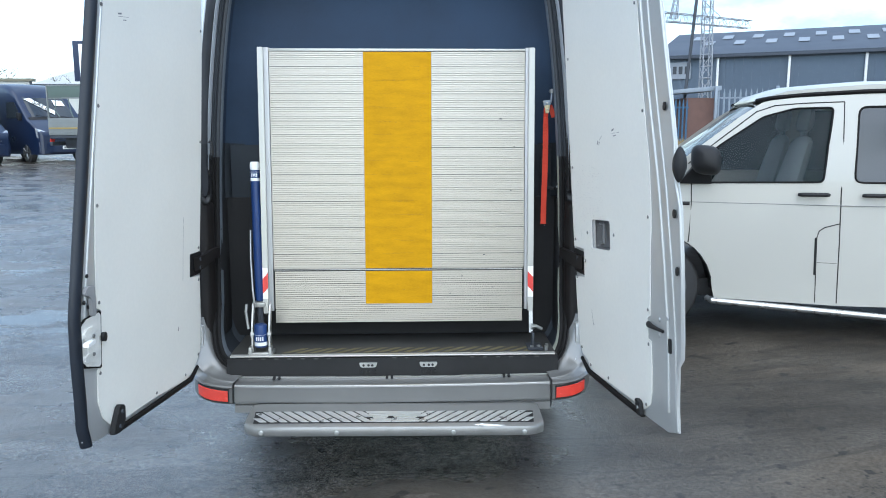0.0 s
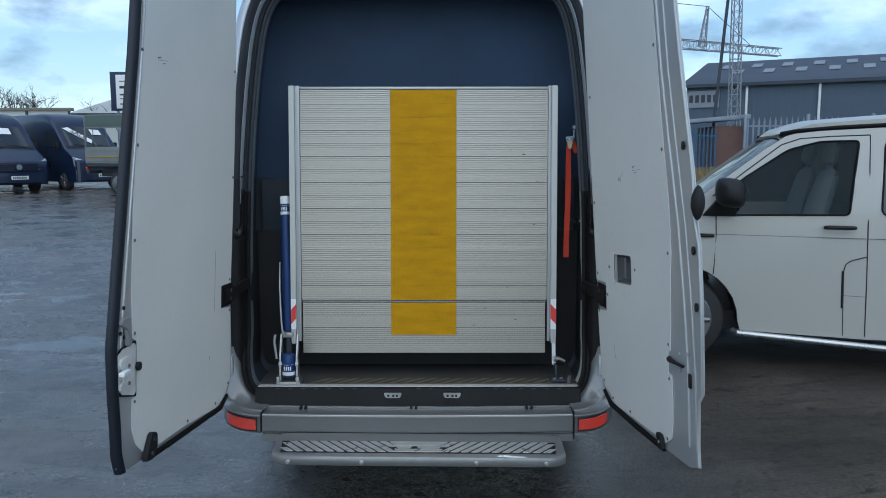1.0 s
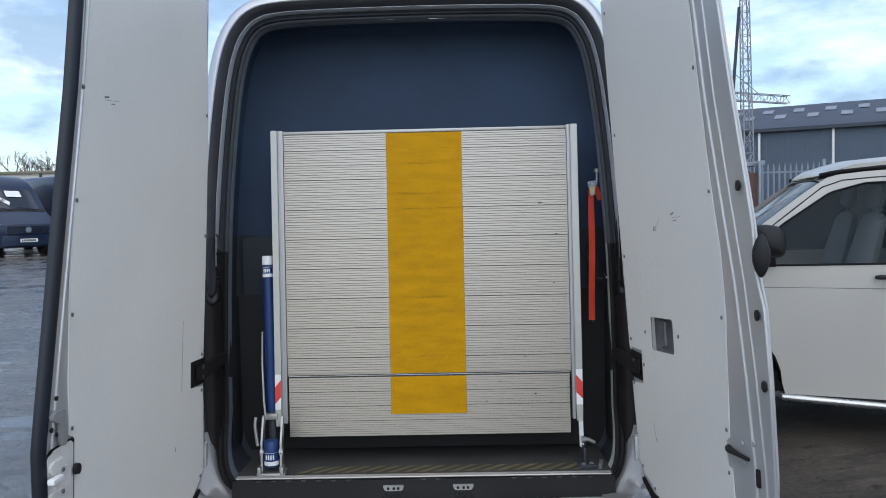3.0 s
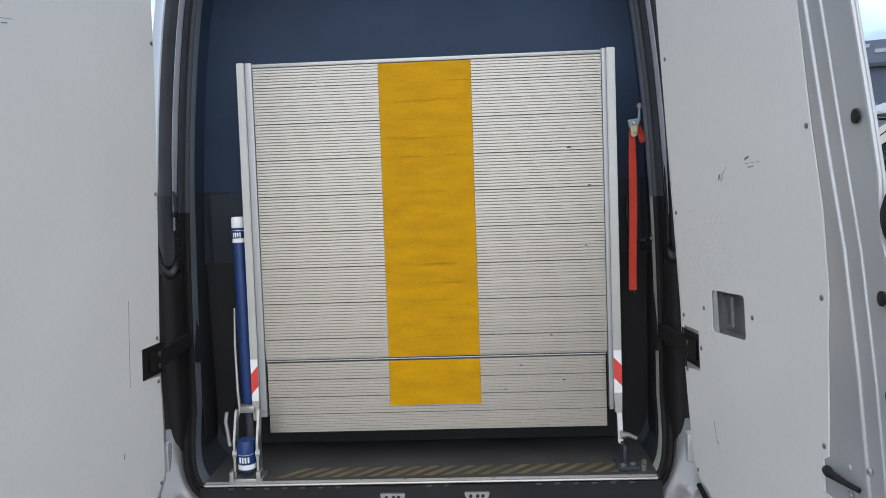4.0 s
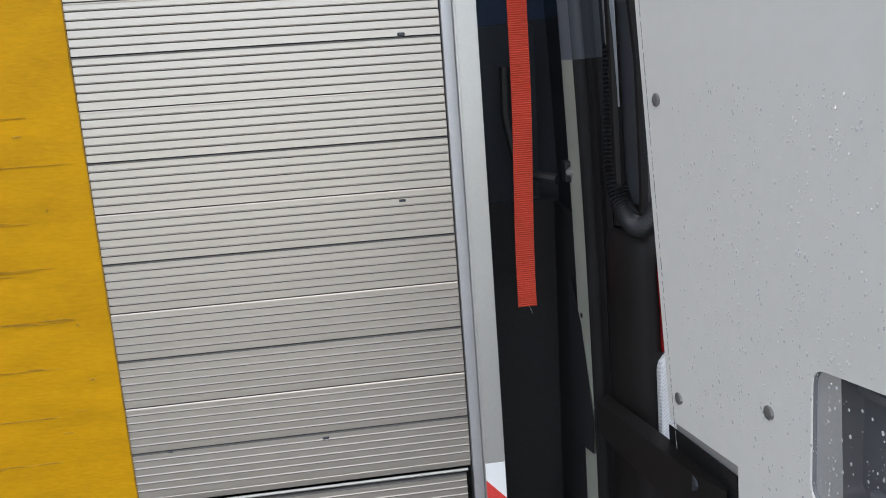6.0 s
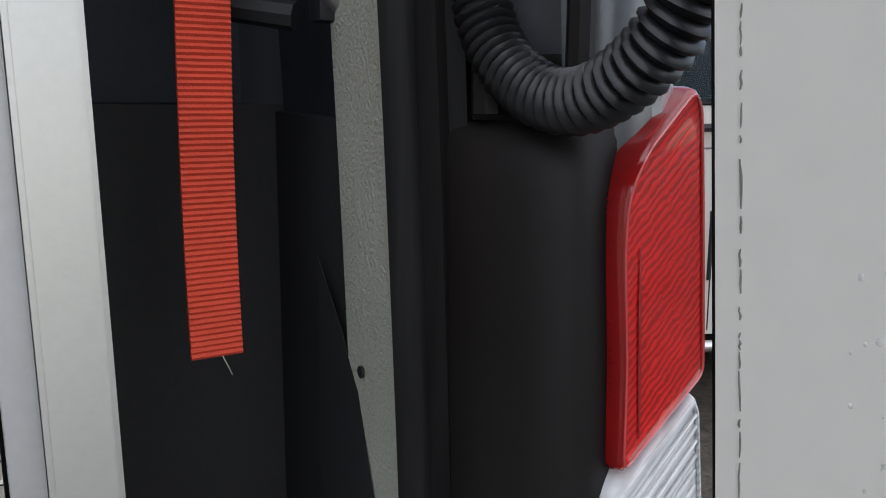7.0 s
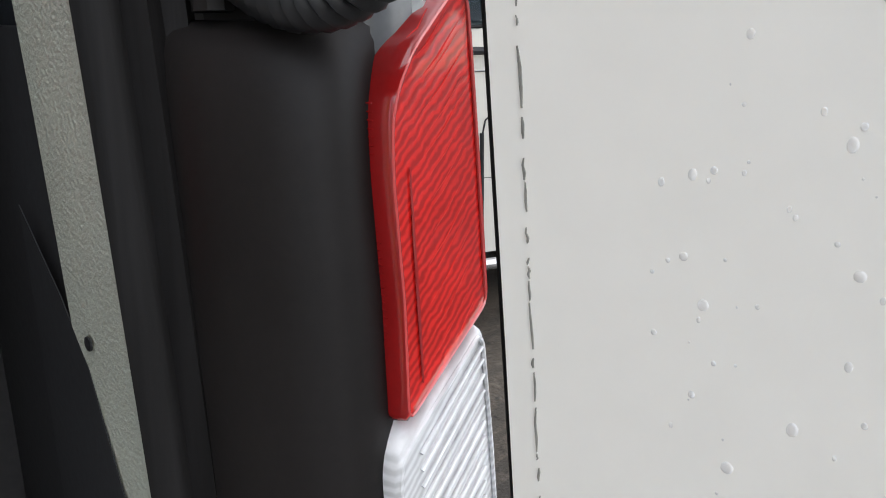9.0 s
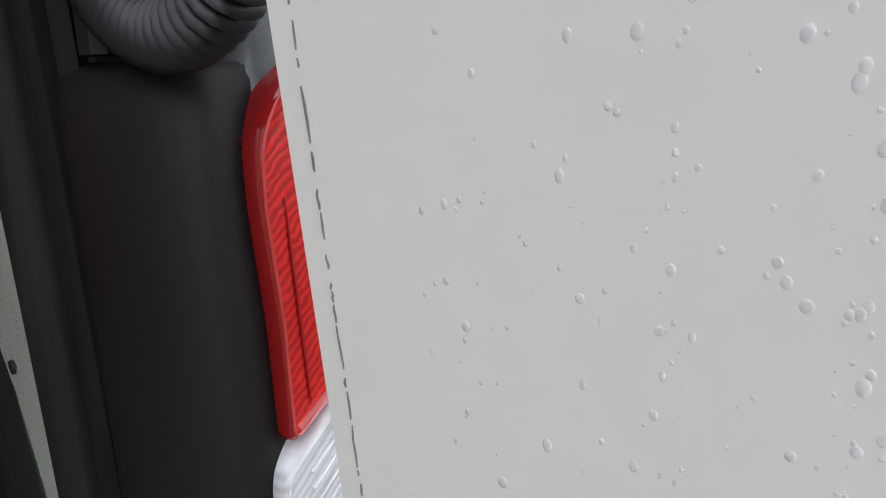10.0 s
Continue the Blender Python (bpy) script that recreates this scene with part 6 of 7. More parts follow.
hexa(bm, [cv(1.05, 0.10, 0.80), cv(1.30, 0.10, 0.80), cv(1.30, 1.80, 0.80), cv(1.05, 1.80, 0.80), cv(1.02, 0.14, 1.15), cv(1.34, 0.14, 1.17), cv(1.34, 1.76, 1.17), cv(1.02, 1.76, 1.15)], 0.03)
part("dashboard", bm, PLASTIC, camper)
SEATGREY = mat("pale grey seat cloth", (0.22, 0.25, 0.255), 0.85, 0.0, 0.1, 8, 200, 0.1)
for v0 in (0.28, 1.14):
    bm = bmesh.new()
    rr = []
    for z, u, w, t in ((0.95, 2.02, 0.24, 0.10), (1.20, 2.08, 0.25, 0.09), (1.45, 2.14, 0.22, 0.07), (1.49, 2.15, 0.15, 0.05), (1.505, 2.152, 0.05, 0.025), (1.535, 2.152, 0.05, 0.025), (1.55, 2.15, 0.12, 0.05), (1.60, 2.152, 0.145, 0.06), (1.68, 2.165, 0.14, 0.055), (1.72, 2.17, 0.10, 0.04)):
        rr.append([cv(u + t * math.sin(a), v0 + 0.24 + w * math.cos(a), z) for a in [k * math.tau / 14 for k in range(14)]])
    loft(bm, rr, True, True)
    part("cab_seat", bm, SEATGREY, camper, "pale grey cab seat seen through the window")
bm = bmesh.new()
cc = cv(1.55, 1.38, 1.13)
pts_ = []
for k in range(25):
    a = k * math.tau / 24
    pts_.append(cc + cw * 0.19 * math.cos(a) + (cu * 0.86 + cb * 0.5) * 0.19 * math.sin(a))
tube(bm, pts_, 0.014, 8, False)
part("steering_wheel", bm, PLASTIC, camper)


def groove(name, pts, r=0.0045, m=PLASTIC):
    bm = bmesh.new()
    tube(bm, [cv(u, tuck(z) + 0.0012, z) for u, z in pts], r, 6)
    return part(name, bm, m, camper)


groove("door_gap", [(1.274, 1.15), (1.279, 1.01), (1.272, 0.74), (1.268, 0.70)])
groove("door_gap", [(2.35, 0.27), (2.34, 0.70), (2.33, 1.1), (2.335, 1.5), (2.340, 1.757)])
groove("door_gap", [(1.245, 1.30), (1.48, 1.492), (1.73, 1.690), (1.86, 1.735), (2.05, 1.750), (2.34, 1.760)], 0.005)
groove("body_crease", [(1.15, 1.012), (1.28, 1.010), (2.31, 1.002), (3.6, 1.0), (4.9, 1.0)], 0.003, RIM)
groove("fuel_flap_gap", [(2.335, 0.870), (2.23, 0.838), (2.195, 0.810), (2.183, 0.760), (2.190, 0.55), (2.20, 0.27)], 0.0035)
groove("fuel_flap_gap", [(2.19, 0.575), (2.34, 0.57)], 0.002)
groove("slide_rail", [(2.178, 0.76), (2.186, 0.48)], 0.010)
for u0 in (2.035, 2.47):
    bm = bmesh.new()
    tube(bm, [cv(u0, -0.004, 1.080), cv(u0 + 0.02, -0.022, 1.082), cv(u0 + 0.19, -0.022, 1.082), cv(u0 + 0.21, -0.004, 1.080)], [0.012, 0.015, 0.015, 0.012], 8)
    part("door_handle", bm, PLASTIC, camper, "black door handle")
bm = bmesh.new()
tube(bm, [cv(1.43, 0.02, 0.262), cv(1.46, -0.035, 0.257), cv(1.60, -0.045, 0.250), cv(3.40, -0.045, 0.150), cv(3.52, 0.02, 0.145)], 0.024, 12)
part("side_bar", bm, CHROME, camper, "chrome side bar")
bm = bmesh.new()
rr = []
for k in range(8):
    t = k / 7
    q = math.sin(math.pi * (0.10 + 0.80 * t)) ** 0.6
    c = cv(1.345 + 0.02 * t, -0.03 - 0.22 * t, 1.335)
    rr.append([c + cb * 0.105 * q * math.copysign(abs(math.cos(a)) ** 0.65, math.cos(a)) + cu * (0.108 * q * math.copysign(abs(math.sin(a)) ** 0.65, math.sin(a)) - 0.02 * math.cos(a)) for a in [j * math.tau / 24 for j in range(24)]])
loft(bm, rr, True, True)
part("door_mirror", bm, PLASTIC, camper, "black door mirror", 80)
bm = bmesh.new()
hexa(bm, [cv(1.17, -0.02, 1.150), cv(1.42, -0.02, 1.150), cv(1.42, 0.05, 1.150), cv(1.17, 0.05, 1.150), cv(1.29, -0.08, 1.30), cv(1.40, -0.08, 1.30), cv(1.40, 0.05, 1.30), cv(1.29, 0.05, 1.30)], 0.01)
part("mirror_foot", bm, PLASTIC, camper)
bm = bmesh.new()
tube(bm, [cv(1.14, 0.010, 1.0), cv(1.16, -0.004, 1.0), cv(1.265, -0.004, 0.997)], [0.010, 0.016, 0.012], 8)
part("wing_badge", bm, PLASTIC, camper)


def wheel_of(parent, c, axle, r, w, to):
    """A wheel: tyre with its rim and spokes, c the centre of the outer face."""
    axle = Vector(axle)
    bm = bmesh.new()
    tube(bm, [c + axle * d for d in (0.0, 0.02, 0.05, w - 0.03, w)], [r * 0.80, r * 0.95, r, r, r * 0.85], 36)
    tyre = part("wheel", bm, TYRE, parent)
    bm = bmesh.new()
    tube(bm, [c - axle * 0.001, c - axle * 0.006, c - axle * 0.002], [r * 0.70, r * 0.68, r * 0.60], 30, False)
    part("rim", bm, RIM, tyre)
    u_ = axle.cross(to).normalized()
    for k in range(5):
        a = k * math.tau / 5
        dv = u_ * math.cos(a) + to * math.sin(a)
        bm = bmesh.new()
        tube(bm, [c - axle * 0.004 + dv * r * 0.08, c - axle * 0.006 + dv * r * 0.66], [r * 0.12, r * 0.07], 8)
        part("spoke", bm, RIM, tyre)


for u0 in (1.04, 4.04):
    for near in (True, False):
        wheel_of(camper, cv(u0, 0.035 if near else 1.865, 0.335), cw if near else -cw, 0.335 * CV_S, 0.22, cu)
    bm = bmesh.new()
    q = [cv(u, 0.02, z) for u, z in arch(u0, 0.41)]
    p2 = [cv(u, 0.30, z) for u, z in arch(u0, 0.40)]
    loft(bm, [q, p2], False)
    part("arch_liner", bm, PLASTIC, camper)

# ---- parked vehicles across the yard ----


def text_mesh(name, body, size, material, parent, m):
    c = bpy.data.curves.new(name, "FONT")
    c.body, c.size, c.align_x, c.align_y, c.extrude = body, size, "CENTER", "CENTER", 0.004
    tmp = bpy.data.objects.new(name, c)
    scene.collection.objects.link(tmp)
    bpy.context.view_layer.update()
    me = bpy.data.meshes.new_from_object(tmp)
    bpy.data.objects.remove(tmp)
    me.materials.clear()
    me.materials.append(material)
    ob = new(name, me)
    ob.parent = parent
    ob.matrix_basis = m
    return ob


def far_van(label, x, y, yaw, paper, banner):
    """A dark blue high-roof van, its nose at the origin facing -y before it is turned."""
    z0 = ground_z(x, y)
    M = Matrix.Translation((x, y, z0)) @ Matrix.Rotation(yaw, 4, "Z") @ Matrix.Scale(1.06, 4)
    vn = empty("parked_van", label, "van", "vans parked across the yard")
    vn.matrix_world = M
    def sect(yv, w, zl, zh, r):
        """Flat sides that lean in above the waist, a rounded shoulder and a slightly crowned top."""
        lean = lambda z: w - 0.075 * max(0.0, (z - 1.15) / 1.5) ** 1.2
        side = [(lean(z), z) for z in [zl + (zh - r - zl) * k / 5 for k in range(6)]]
        e = lean(zh - r)
        side += [(e - r + r * math.cos(a), zh - r + r * math.sin(a)) for a in [radians(18 * k) for k in range(1, 6)]]
        side += [(0.4 * e, zh + 0.018), (0.0, zh + 0.024)]
        return [(a, yv, z) for a, z in side] + [(-a, yv, z) for a, z in side[-2::-1]]
    bm = bmesh.new()
    loft(bm, [sect(0.0, 0.88, 0.32, 0.96, 0.06), sect(0.035, 0.93, 0.29, 1.03, 0.06), sect(0.10, 0.965, 0.28, 1.07, 0.07), sect(0.30, 0.985, 0.28, 1.19, 0.08), sect(0.60, 0.99, 0.28, 1.36, 0.08), sect(0.82, 0.99, 0.28, 1.47, 0.08), sect(0.86, 0.99, 0.28, 1.51, 0.07),
              sect(1.52, 0.99, 0.28, 2.19, 0.08), sect(1.58, 0.99, 0.28, 2.25, 0.10), sect(1.78, 0.99, 0.28, 2.42, 0.14), sect(2.10, 0.99, 0.28, 2.60, 0.18), sect(2.45, 0.99, 0.28, 2.68, 0.20), sect(2.9, 0.99, 0.28, 2.70, 0.20), sect(5.9, 0.99, 0.28, 2.70, 0.20), sect(6.0, 0.95, 0.3, 2.62, 0.2)], True, True)
    part("van_body", bm, NAVY, vn, angle=28)
    bm = bmesh.new()
    loft(bm, [[(t * w, yv + 0.05 * abs(t) ** 3, z) for t in [k / 5 - 1 for k in range(11)]] for yv, z, w in ((0.838, 1.525, 0.885), (1.17, 1.868, 0.865), (1.50, 2.208, 0.835))], False)
    scr = part("windscreen", bm, DARKGLASS, vn)
    bm = bmesh.new()
    hexa(bm, [(-0.88, 0.74, 1.43), (0.88, 0.74, 1.43), (0.88, 0.90, 1.51), (-0.88, 0.90, 1.51), (-0.88, 0.75, 1.455), (0.88, 0.75, 1.455), (0.88, 0.84, 1.545), (-0.88, 0.84, 1.545)], 0.008)
    part("wiper_cowl", bm, PLASTIC, vn)
    bm = bmesh.new()
    tube(bm, [(-0.10, 0.78, 1.52), (-0.62, 0.86, 1.60)], 0.012, 6)
    part("wiper", bm, PLASTIC, vn)
    bm = bmesh.new()
    tube(bm, [(0.62, 0.78, 1.52), (0.06, 0.86, 1.60)], 0.012, 6)
    part("wiper", bm, PLASTIC, vn)
    bm = bmesh.new()
    box(bm, -0.62, 0.62, -0.02, 0.06, 0.72, 0.99, 0.02)
    part("grille", bm, PLASTIC, vn)
    for k in range(4):
        bm = bmesh.new()
        box(bm, -0.60, 0.60, -0.034, -0.01, 0.742 + 0.064 * k, 0.776 + 0.064 * k, 0.006)
        part("grille_bar", bm, NAVY, vn)
    bm = bmesh.new()
    cyl(bm, (0, -0.03, 0.86), (0, -1, 0), 0.092, 0.03, 18)
    part("badge", bm, GALV, vn, "bright round grille badge")
    for s in (-1, 1):
        bm = bmesh.new()
        hexa(bm, [(s * 0.64, -0.012, 0.76), (s * 0.945, 0.05, 0.80), (s * 0.995, 0.22, 0.84), (s * 0.64, 0.3, 0.76), (s * 0.67, 0.03, 1.02), (s * 0.955, 0.12, 1.13), (s * 0.998, 0.30, 1.17), (s * 0.67, 0.34, 1.06)], 0.02)
        part("headlight", bm, HEADLIGHT, vn, "clear headlight")
        bm = bmesh.new()
        hexa(bm, [(s * 0.98, 1.1, 1.42), (s * 1.12, 1.1, 1.42), (s * 1.12, 1.20, 1.42), (s * 0.98, 1.20, 1.42), (s * 0.98, 1.1, 1.68), (s * 1.14, 1.1, 1.68), (s * 1.14, 1.20, 1.68), (s * 0.98, 1.20, 1.68)], 0.03)
        part("mirror", bm, PLASTIC, vn)
        bm = bmesh.new()
        prism(bm, [(s * 0.978, 1.15, 1.50), (s * 0.978, 2.15, 1.50), (s * 0.950, 2.15, 2.05), (s * 0.950, 1.62, 2.05)], (s * 0.006, 0, 0))
        part("side_window", bm, DARKGLASS, vn)
        for yv in (0.95, 4.7):
            wheel_of(vn, Vector((s * 0.99, yv, 0.345)), Vector((-s, 0, 0)), 0.345, 0.22, Vector((0, 0, 1)))
    bm = bmesh.new()
    loft(bm, [[(t * 0.985, -0.05 + 0.16 * abs(t) ** 5 + d, z) for t in [k / 6 - 1 for k in range(13)]] for d, z in ((0.06, 0.30), (0.0, 0.36), (-0.01, 0.52), (0.0, 0.68), (0.08, 0.72))], False)
    bp_ = part("front_bumper", bm, NAVY, vn)
    bm = bmesh.new()
    box(bm, -0.27, 0.27, -0.066, -0.05, 0.46, 0.575, 0.004)
    pl = part("number_plate", bm, PLATE, bp_)
    for k in range(7):
        bm = bmesh.new()
        box(bm, -0.225 + 0.064 * k, -0.185 + 0.064 * k, -0.069, -0.064, 0.485, 0.55)
        part("plate_bar", bm, INK, pl)
    def on_screen(t, h, d=0.02):
        yv, z, w = 0.838 + 0.662 * h, 1.525 + 0.683 * h, 0.885 - 0.05 * h
        return Vector((t * w, yv + 0.05 * abs(t) ** 3 - d, z + d * 0.8))
    for a, b, h0, h1, sk in paper:
        bm = bmesh.new()
        prism(bm, [on_screen(a, h0), on_screen(b, h0 - sk), on_screen(b, h1 - sk), on_screen(a, h1)], (0, 0.004, 0))
        part("paper_sheet", bm, PAPER, scr, "white paper notice in the windscreen")
    if banner:
        sh, k = banner
        a, b, c, d = [on_screen(sh + t * k, 0.5 + (h - 0.5) * min(1, k * 1.15)) for t, h in ((-0.62, 0.95), (0.55, 0.08), (0.68, 0.30), (-0.30, 1.02))]
        bm = bmesh.new()
        prism(bm, [a, b, c, d], (0, 0.004, 0))
        bn = part("sale_banner", bm, PAPER, scr, "white banner with black SALE lettering")
        ex = (b - a).normalized()
        nz = ex.cross((d - a)).normalized()
        if nz.y > 0:
            nz = -nz
        ey = nz.cross(ex)
        mm = Matrix((ex, ey, nz)).transposed().to_4x4()
        mm.translation = (a + b + c + d) / 4 + nz * 0.012
        text_mesh("sale_text", "SALE", 0.34 * k, INK, bn, mm)
    return vn


far_van("dark blue high-roof van with notice and sale banner in windscreen", -14.6, 23.0, radians(52), [(-0.15, 0.42, 0.62, 0.92, 0.02)], (-0.52, 0.62))
far_van("dark blue high-roof van with a white sale banner across its windscreen", -12.52, 25.05, radians(53), [(0.28, 0.72, 0.60, 0.88, 0.02)], (-0.36, 0.78))
# dropside truck
tx, ty = -11.36, 22.74
truck = empty("dropside_truck", "grey dropside truck with an ochre stripe and netted cage", "truck")
truck.matrix_world = Matrix.Translation((tx, ty, ground_z(tx, ty))) @ Matrix.Rotation(radians(-110), 4, "Z")


def tbox(name, mtl, x0, x1, y0, y1, z0, z1, bev=0.02, label="", under=None):
    b_ = bmesh.new()
    box(b_, x0, x1, y0, y1, z0, z1, bev)
    return part(name, b_, mtl, under or truck, label)


BED = 3.3
for sd in (-1, 1):
    brd = tbox("sideboard", SIDEGREY, sd * 1.0 - 0.022, sd * 1.0 + 0.022, 0, BED, 1.06, 1.60, 0.008, "ribbed grey dropside")
    for k in range(3):
        tbox("board_rib", SIDEGREY, sd * 1.018, sd * 1.03, 0.03, BED - 0.03, 1.13 + 0.17 * k, 1.15 + 0.17 * k, 0.004, "", brd)
    tbox("stripe", OCHRE, sd * 1.032, sd * 1.036, 0.03, BED - 0.03, 1.255, 1.30, 0.001, "thin ochre stripe", brd)
    for yv in (0.02, BED / 2, BED - 0.02):
        tbox("cage_post", SIDEGREY, sd * 0.985 - 0.025, sd * 0.985 + 0.025, yv - 0.025, yv + 0.025, 1.60, 2.62, 0.006)
    for zz in (2.20, 2.60):
        tbox("cage_rail", SIDEGREY, sd * 0.985 - 0.02, sd * 0.985 + 0.02, 0, BED, zz, zz + 0.04, 0.006)
    tbox("cage_panel", GREENISH, sd * 0.985 - 0.008, sd * 0.985 + 0.008, 0.05, BED - 0.05, 2.24, 2.60, 0.003, "dull green side net")
    for k in range(6):
        b_ = bmesh.new()
        y0 = 0.28 + 0.52 * k
        tube(b_, [(sd * 0.985, y0 + 0.05 * math.sin(k * 2.1), 2.27), (sd * 0.975, y0 + 0.06, 2.07), (sd * 0.985, y0 + 0.12 * math.sin(k * 1.3), 1.84), (sd * 0.985, y0 + 0.2, 1.62)], 0.016, 5)
        part("net_cord", b_, GREENISH, truck)
    for yv in (1.25, 4.3):
        wheel_of(truck, Vector((sd * 0.92, yv, 0.39)), Vector((-sd, 0, 0)), 0.39, 0.24, Vector((0, 0, 1)))
    tbox("tail_lamp", RED_TAPE, sd * 0.86 - 0.09, sd * 0.86 + 0.09, -0.05, -0.02, 0.84, 0.94, 0.01)
tbox("tailboard", SIDEGREY, -0.97, 0.97, -0.02, 0.02, 1.06, 1.60, 0.008)
tbox("load_bed", DARKSTEEL, -0.99, 0.99, 0, BED, 0.96, 1.06)
tbox("headboard", SIDEGREY, -0.97, 0.97, BED - 0.04, BED, 1.06, 2.1, 0.01)
tbox("chassis", DARKSTEEL, -0.45, 0.45, 0.1, 5.2, 0.62, 0.96)
tbox("rear_beam", DARKSTEEL, -0.95, 0.95, -0.05, 0.05, 0.72, 0.84)
b_ = bmesh.new()
loft(b_, [[(-0.95, yv, 0.5), (0.95, yv, 0.5), (0.95, yv, zt - 0.35), (0.84, yv, zt - 0.04), (0.7, yv, zt), (-0.7, yv, zt), (-0.84, yv, zt - 0.04), (-0.95, yv, zt - 0.35)] for yv, zt in ((BED + 0.1, 2.2), (BED + 1.0, 2.24), (BED + 1.35, 2.1), (BED + 1.9, 1.5), (BED + 2.3, 1.2))], True, True)
part("cab", b_, VWHITE, truck, "white cab")

# ---- boarding, sign and bare trees behind the vehicles ----
wallp = empty("boundary_wall", "cream boarded boundary wall with a dark coping", "wall", kind="structure")
for k in range(13):
    bm = bmesh.new()
    x = -21.9 - 2.5 * (k + 1)
    box(bm, x + 0.03, x + 2.47, 42, 42.2, 0.5, 4.38)
    part("wall_panel", bm, BOARDING, wallp)
    bm = bmesh.new()
    box(bm, x + 2.46, x + 2.58, 41.9, 42.0, 0.5, 4.5)
    part("wall_post", bm, DARKSTEEL, wallp)
bm = bmesh.new()
box(bm, -54.6, -21.75, 41.88, 42.3, 4.38, 4.55, 0.02)
part("coping", bm, COPING, wallp, "olive-brown coping")
shed = empty("low_shed", "low pale shed with a shallow roof behind the boundary wall", "building")
bm = bmesh.new()
box(bm, -25.7, -8.0, 50.2, 66, 0.8, 4.6)
part("shed_wall", bm, BOARDING, shed)
bm = bmesh.new()
prism(bm, [(-25.9, 50, 4.66), (-25.9, 58, 6.25), (-25.9, 66, 4.66), (-25.9, 66, 4.56), (-25.9, 50, 4.56)], (18.0, 0, 0))
part("shed_roof", bm, SHEDROOF, shed, "pale sheet roof")
bm = bmesh.new()
box(bm, -25.9, -7.9, 49.9, 50.0, 4.45, 4.68, 0.02)
part("gutter", bm, DARKSTEEL, shed)
sign = empty("sign_post", "tall dark blue sign panel on a post", "sign")
bm = bmesh.new()
box(bm, -14.68, -13.0, 30.93, 31.0, 3.75, 5.45, 0.01)
part("sign_panel", bm, SIGNBLUE, sign)
bm = bmesh.new()
box(bm, -14.42, -13.1, 30.9, 30.928, 3.85, 5.32, 0.01)
face = part("sign_face", bm, PAPER, sign, "white sign face")
for zz, hh in ((5.02, 0.05), (4.72, 0.16), (4.42, 0.09), (4.26, 0.05), (4.02, 0.07)):
    bm = bmesh.new()
    box(bm, -14.26, -13.25 - hh, 30.892, 30.9, zz, zz + hh * 0.7, 0.002)
    part("lettering_bar", bm, INK, face)
bm = bmesh.new()
cyl(bm, (-14.43, 31.05, 0.5), (0, 0, 1), 0.06, 4.6, 10)
part("sign_pole", bm, GALV, sign)


def bare_tree(x, y, h, seed):
    rnd = random.Random(seed)
    z0 = ground_z(x, y)
    tr = empty("bare_tree", "leafless winter tree with fine twigs", "tree", "bare trees")
    tr.location = (x, y, z0)
    trunk, twigs = bmesh.new(), bmesh.new()

    def grow(p, d, ln, r, lev):
        q = p + d * ln
        mid = p + d * ln * 0.5 + Vector((rnd.gauss(0, 1), rnd.gauss(0, 1), rnd.gauss(0, 1))) * ln * 0.06
        tube(trunk if lev < 2 else twigs, [p, mid, q], [r, r * 0.82, r * 0.65], 6 if lev < 2 else 4)
        if lev >= 5:
            return
        for _ in range(3 if lev < 4 else 2):
            nd = (d + Vector((rnd.gauss(0, 0.5), rnd.gauss(0, 0.5), rnd.gauss(0.12, 0.3)))).normalized()
            grow(p + d * ln * rnd.uniform(0.6, 1.0), nd, ln * rnd.uniform(0.55, 0.8), r * 0.55, lev + 1)

    grow(Vector((0, 0, 0)), Vector((0, 0, 1)), h * 0.33, h * 0.022, 0)
    part("trunk", trunk, TWIG, tr)
    part("crown", twigs, TWIG, tr)


for k, (x, y, h) in enumerate(((-27, 48, 6.6), (-23.5, 52, 6.0), (-20.5, 55, 5.6), (-30, 50, 7.0), (-16, 58, 6.5), (-33, 49, 6.5), (31, 37, 6.0), (34, 36, 5.5))):
    bare_tree(x, y, h, k)

# ---- warehouse, hut, fence, mast and crane ----
house = empty("warehouse", "grey sheet-clad warehouse with rooflights in its dark roof", "building")
wa, wd = Vector((15.05, 44.48, 0)), Vector((9.5, -5.0, 0)).normalized()
wn_ = Vector((-wd.y, wd.x, 0))
EAVE, RIDGE, DEPTH, LONG = 5.92, 8.10, 9.0, 34.0
H = lambda s, d, z: wa + wd * s + wn_ * d + Vector((0, 0, z))
bm = bmesh.new()
hexa(bm, [H(0, 0, 0.4), H(LONG, 0, 0.4), H(LONG, 2 * DEPTH, 0.4), H(0, 2 * DEPTH, 0.4), H(0, 0, EAVE), H(LONG, 0, EAVE), H(LONG, 2 * DEPTH, EAVE), H(0, 2 * DEPTH, EAVE)])
bm.faces.ensure_lookup_table()
part("wall", bm, CLADDING, house)
for k in range(68):
    bm = bmesh.new()
    s0 = 0.25 + k * 0.5
    prism(bm, [H(s0, -0.05, 0.5), H(s0 + 0.16, -0.05, 0.5), H(s0 + 0.16, -0.05, EAVE - 0.05), H(s0, -0.05, EAVE - 0.05)], wn_ * 0.05)
    part("cladding_rib", bm, CLADDING, house)
bm = bmesh.new()
prism(bm, [H(-0.3, -0.4, EAVE - 0.08), H(-0.3, DEPTH, RIDGE), H(-0.3, 2 * DEPTH + 0.4, EAVE - 0.08), H(-0.3, 2 * DEPTH + 0.4, EAVE + 0.12), H(-0.3, DEPTH, RIDGE + 0.2), H(-0.3, -0.4, EAVE + 0.12)], wd * (LONG + 0.6))
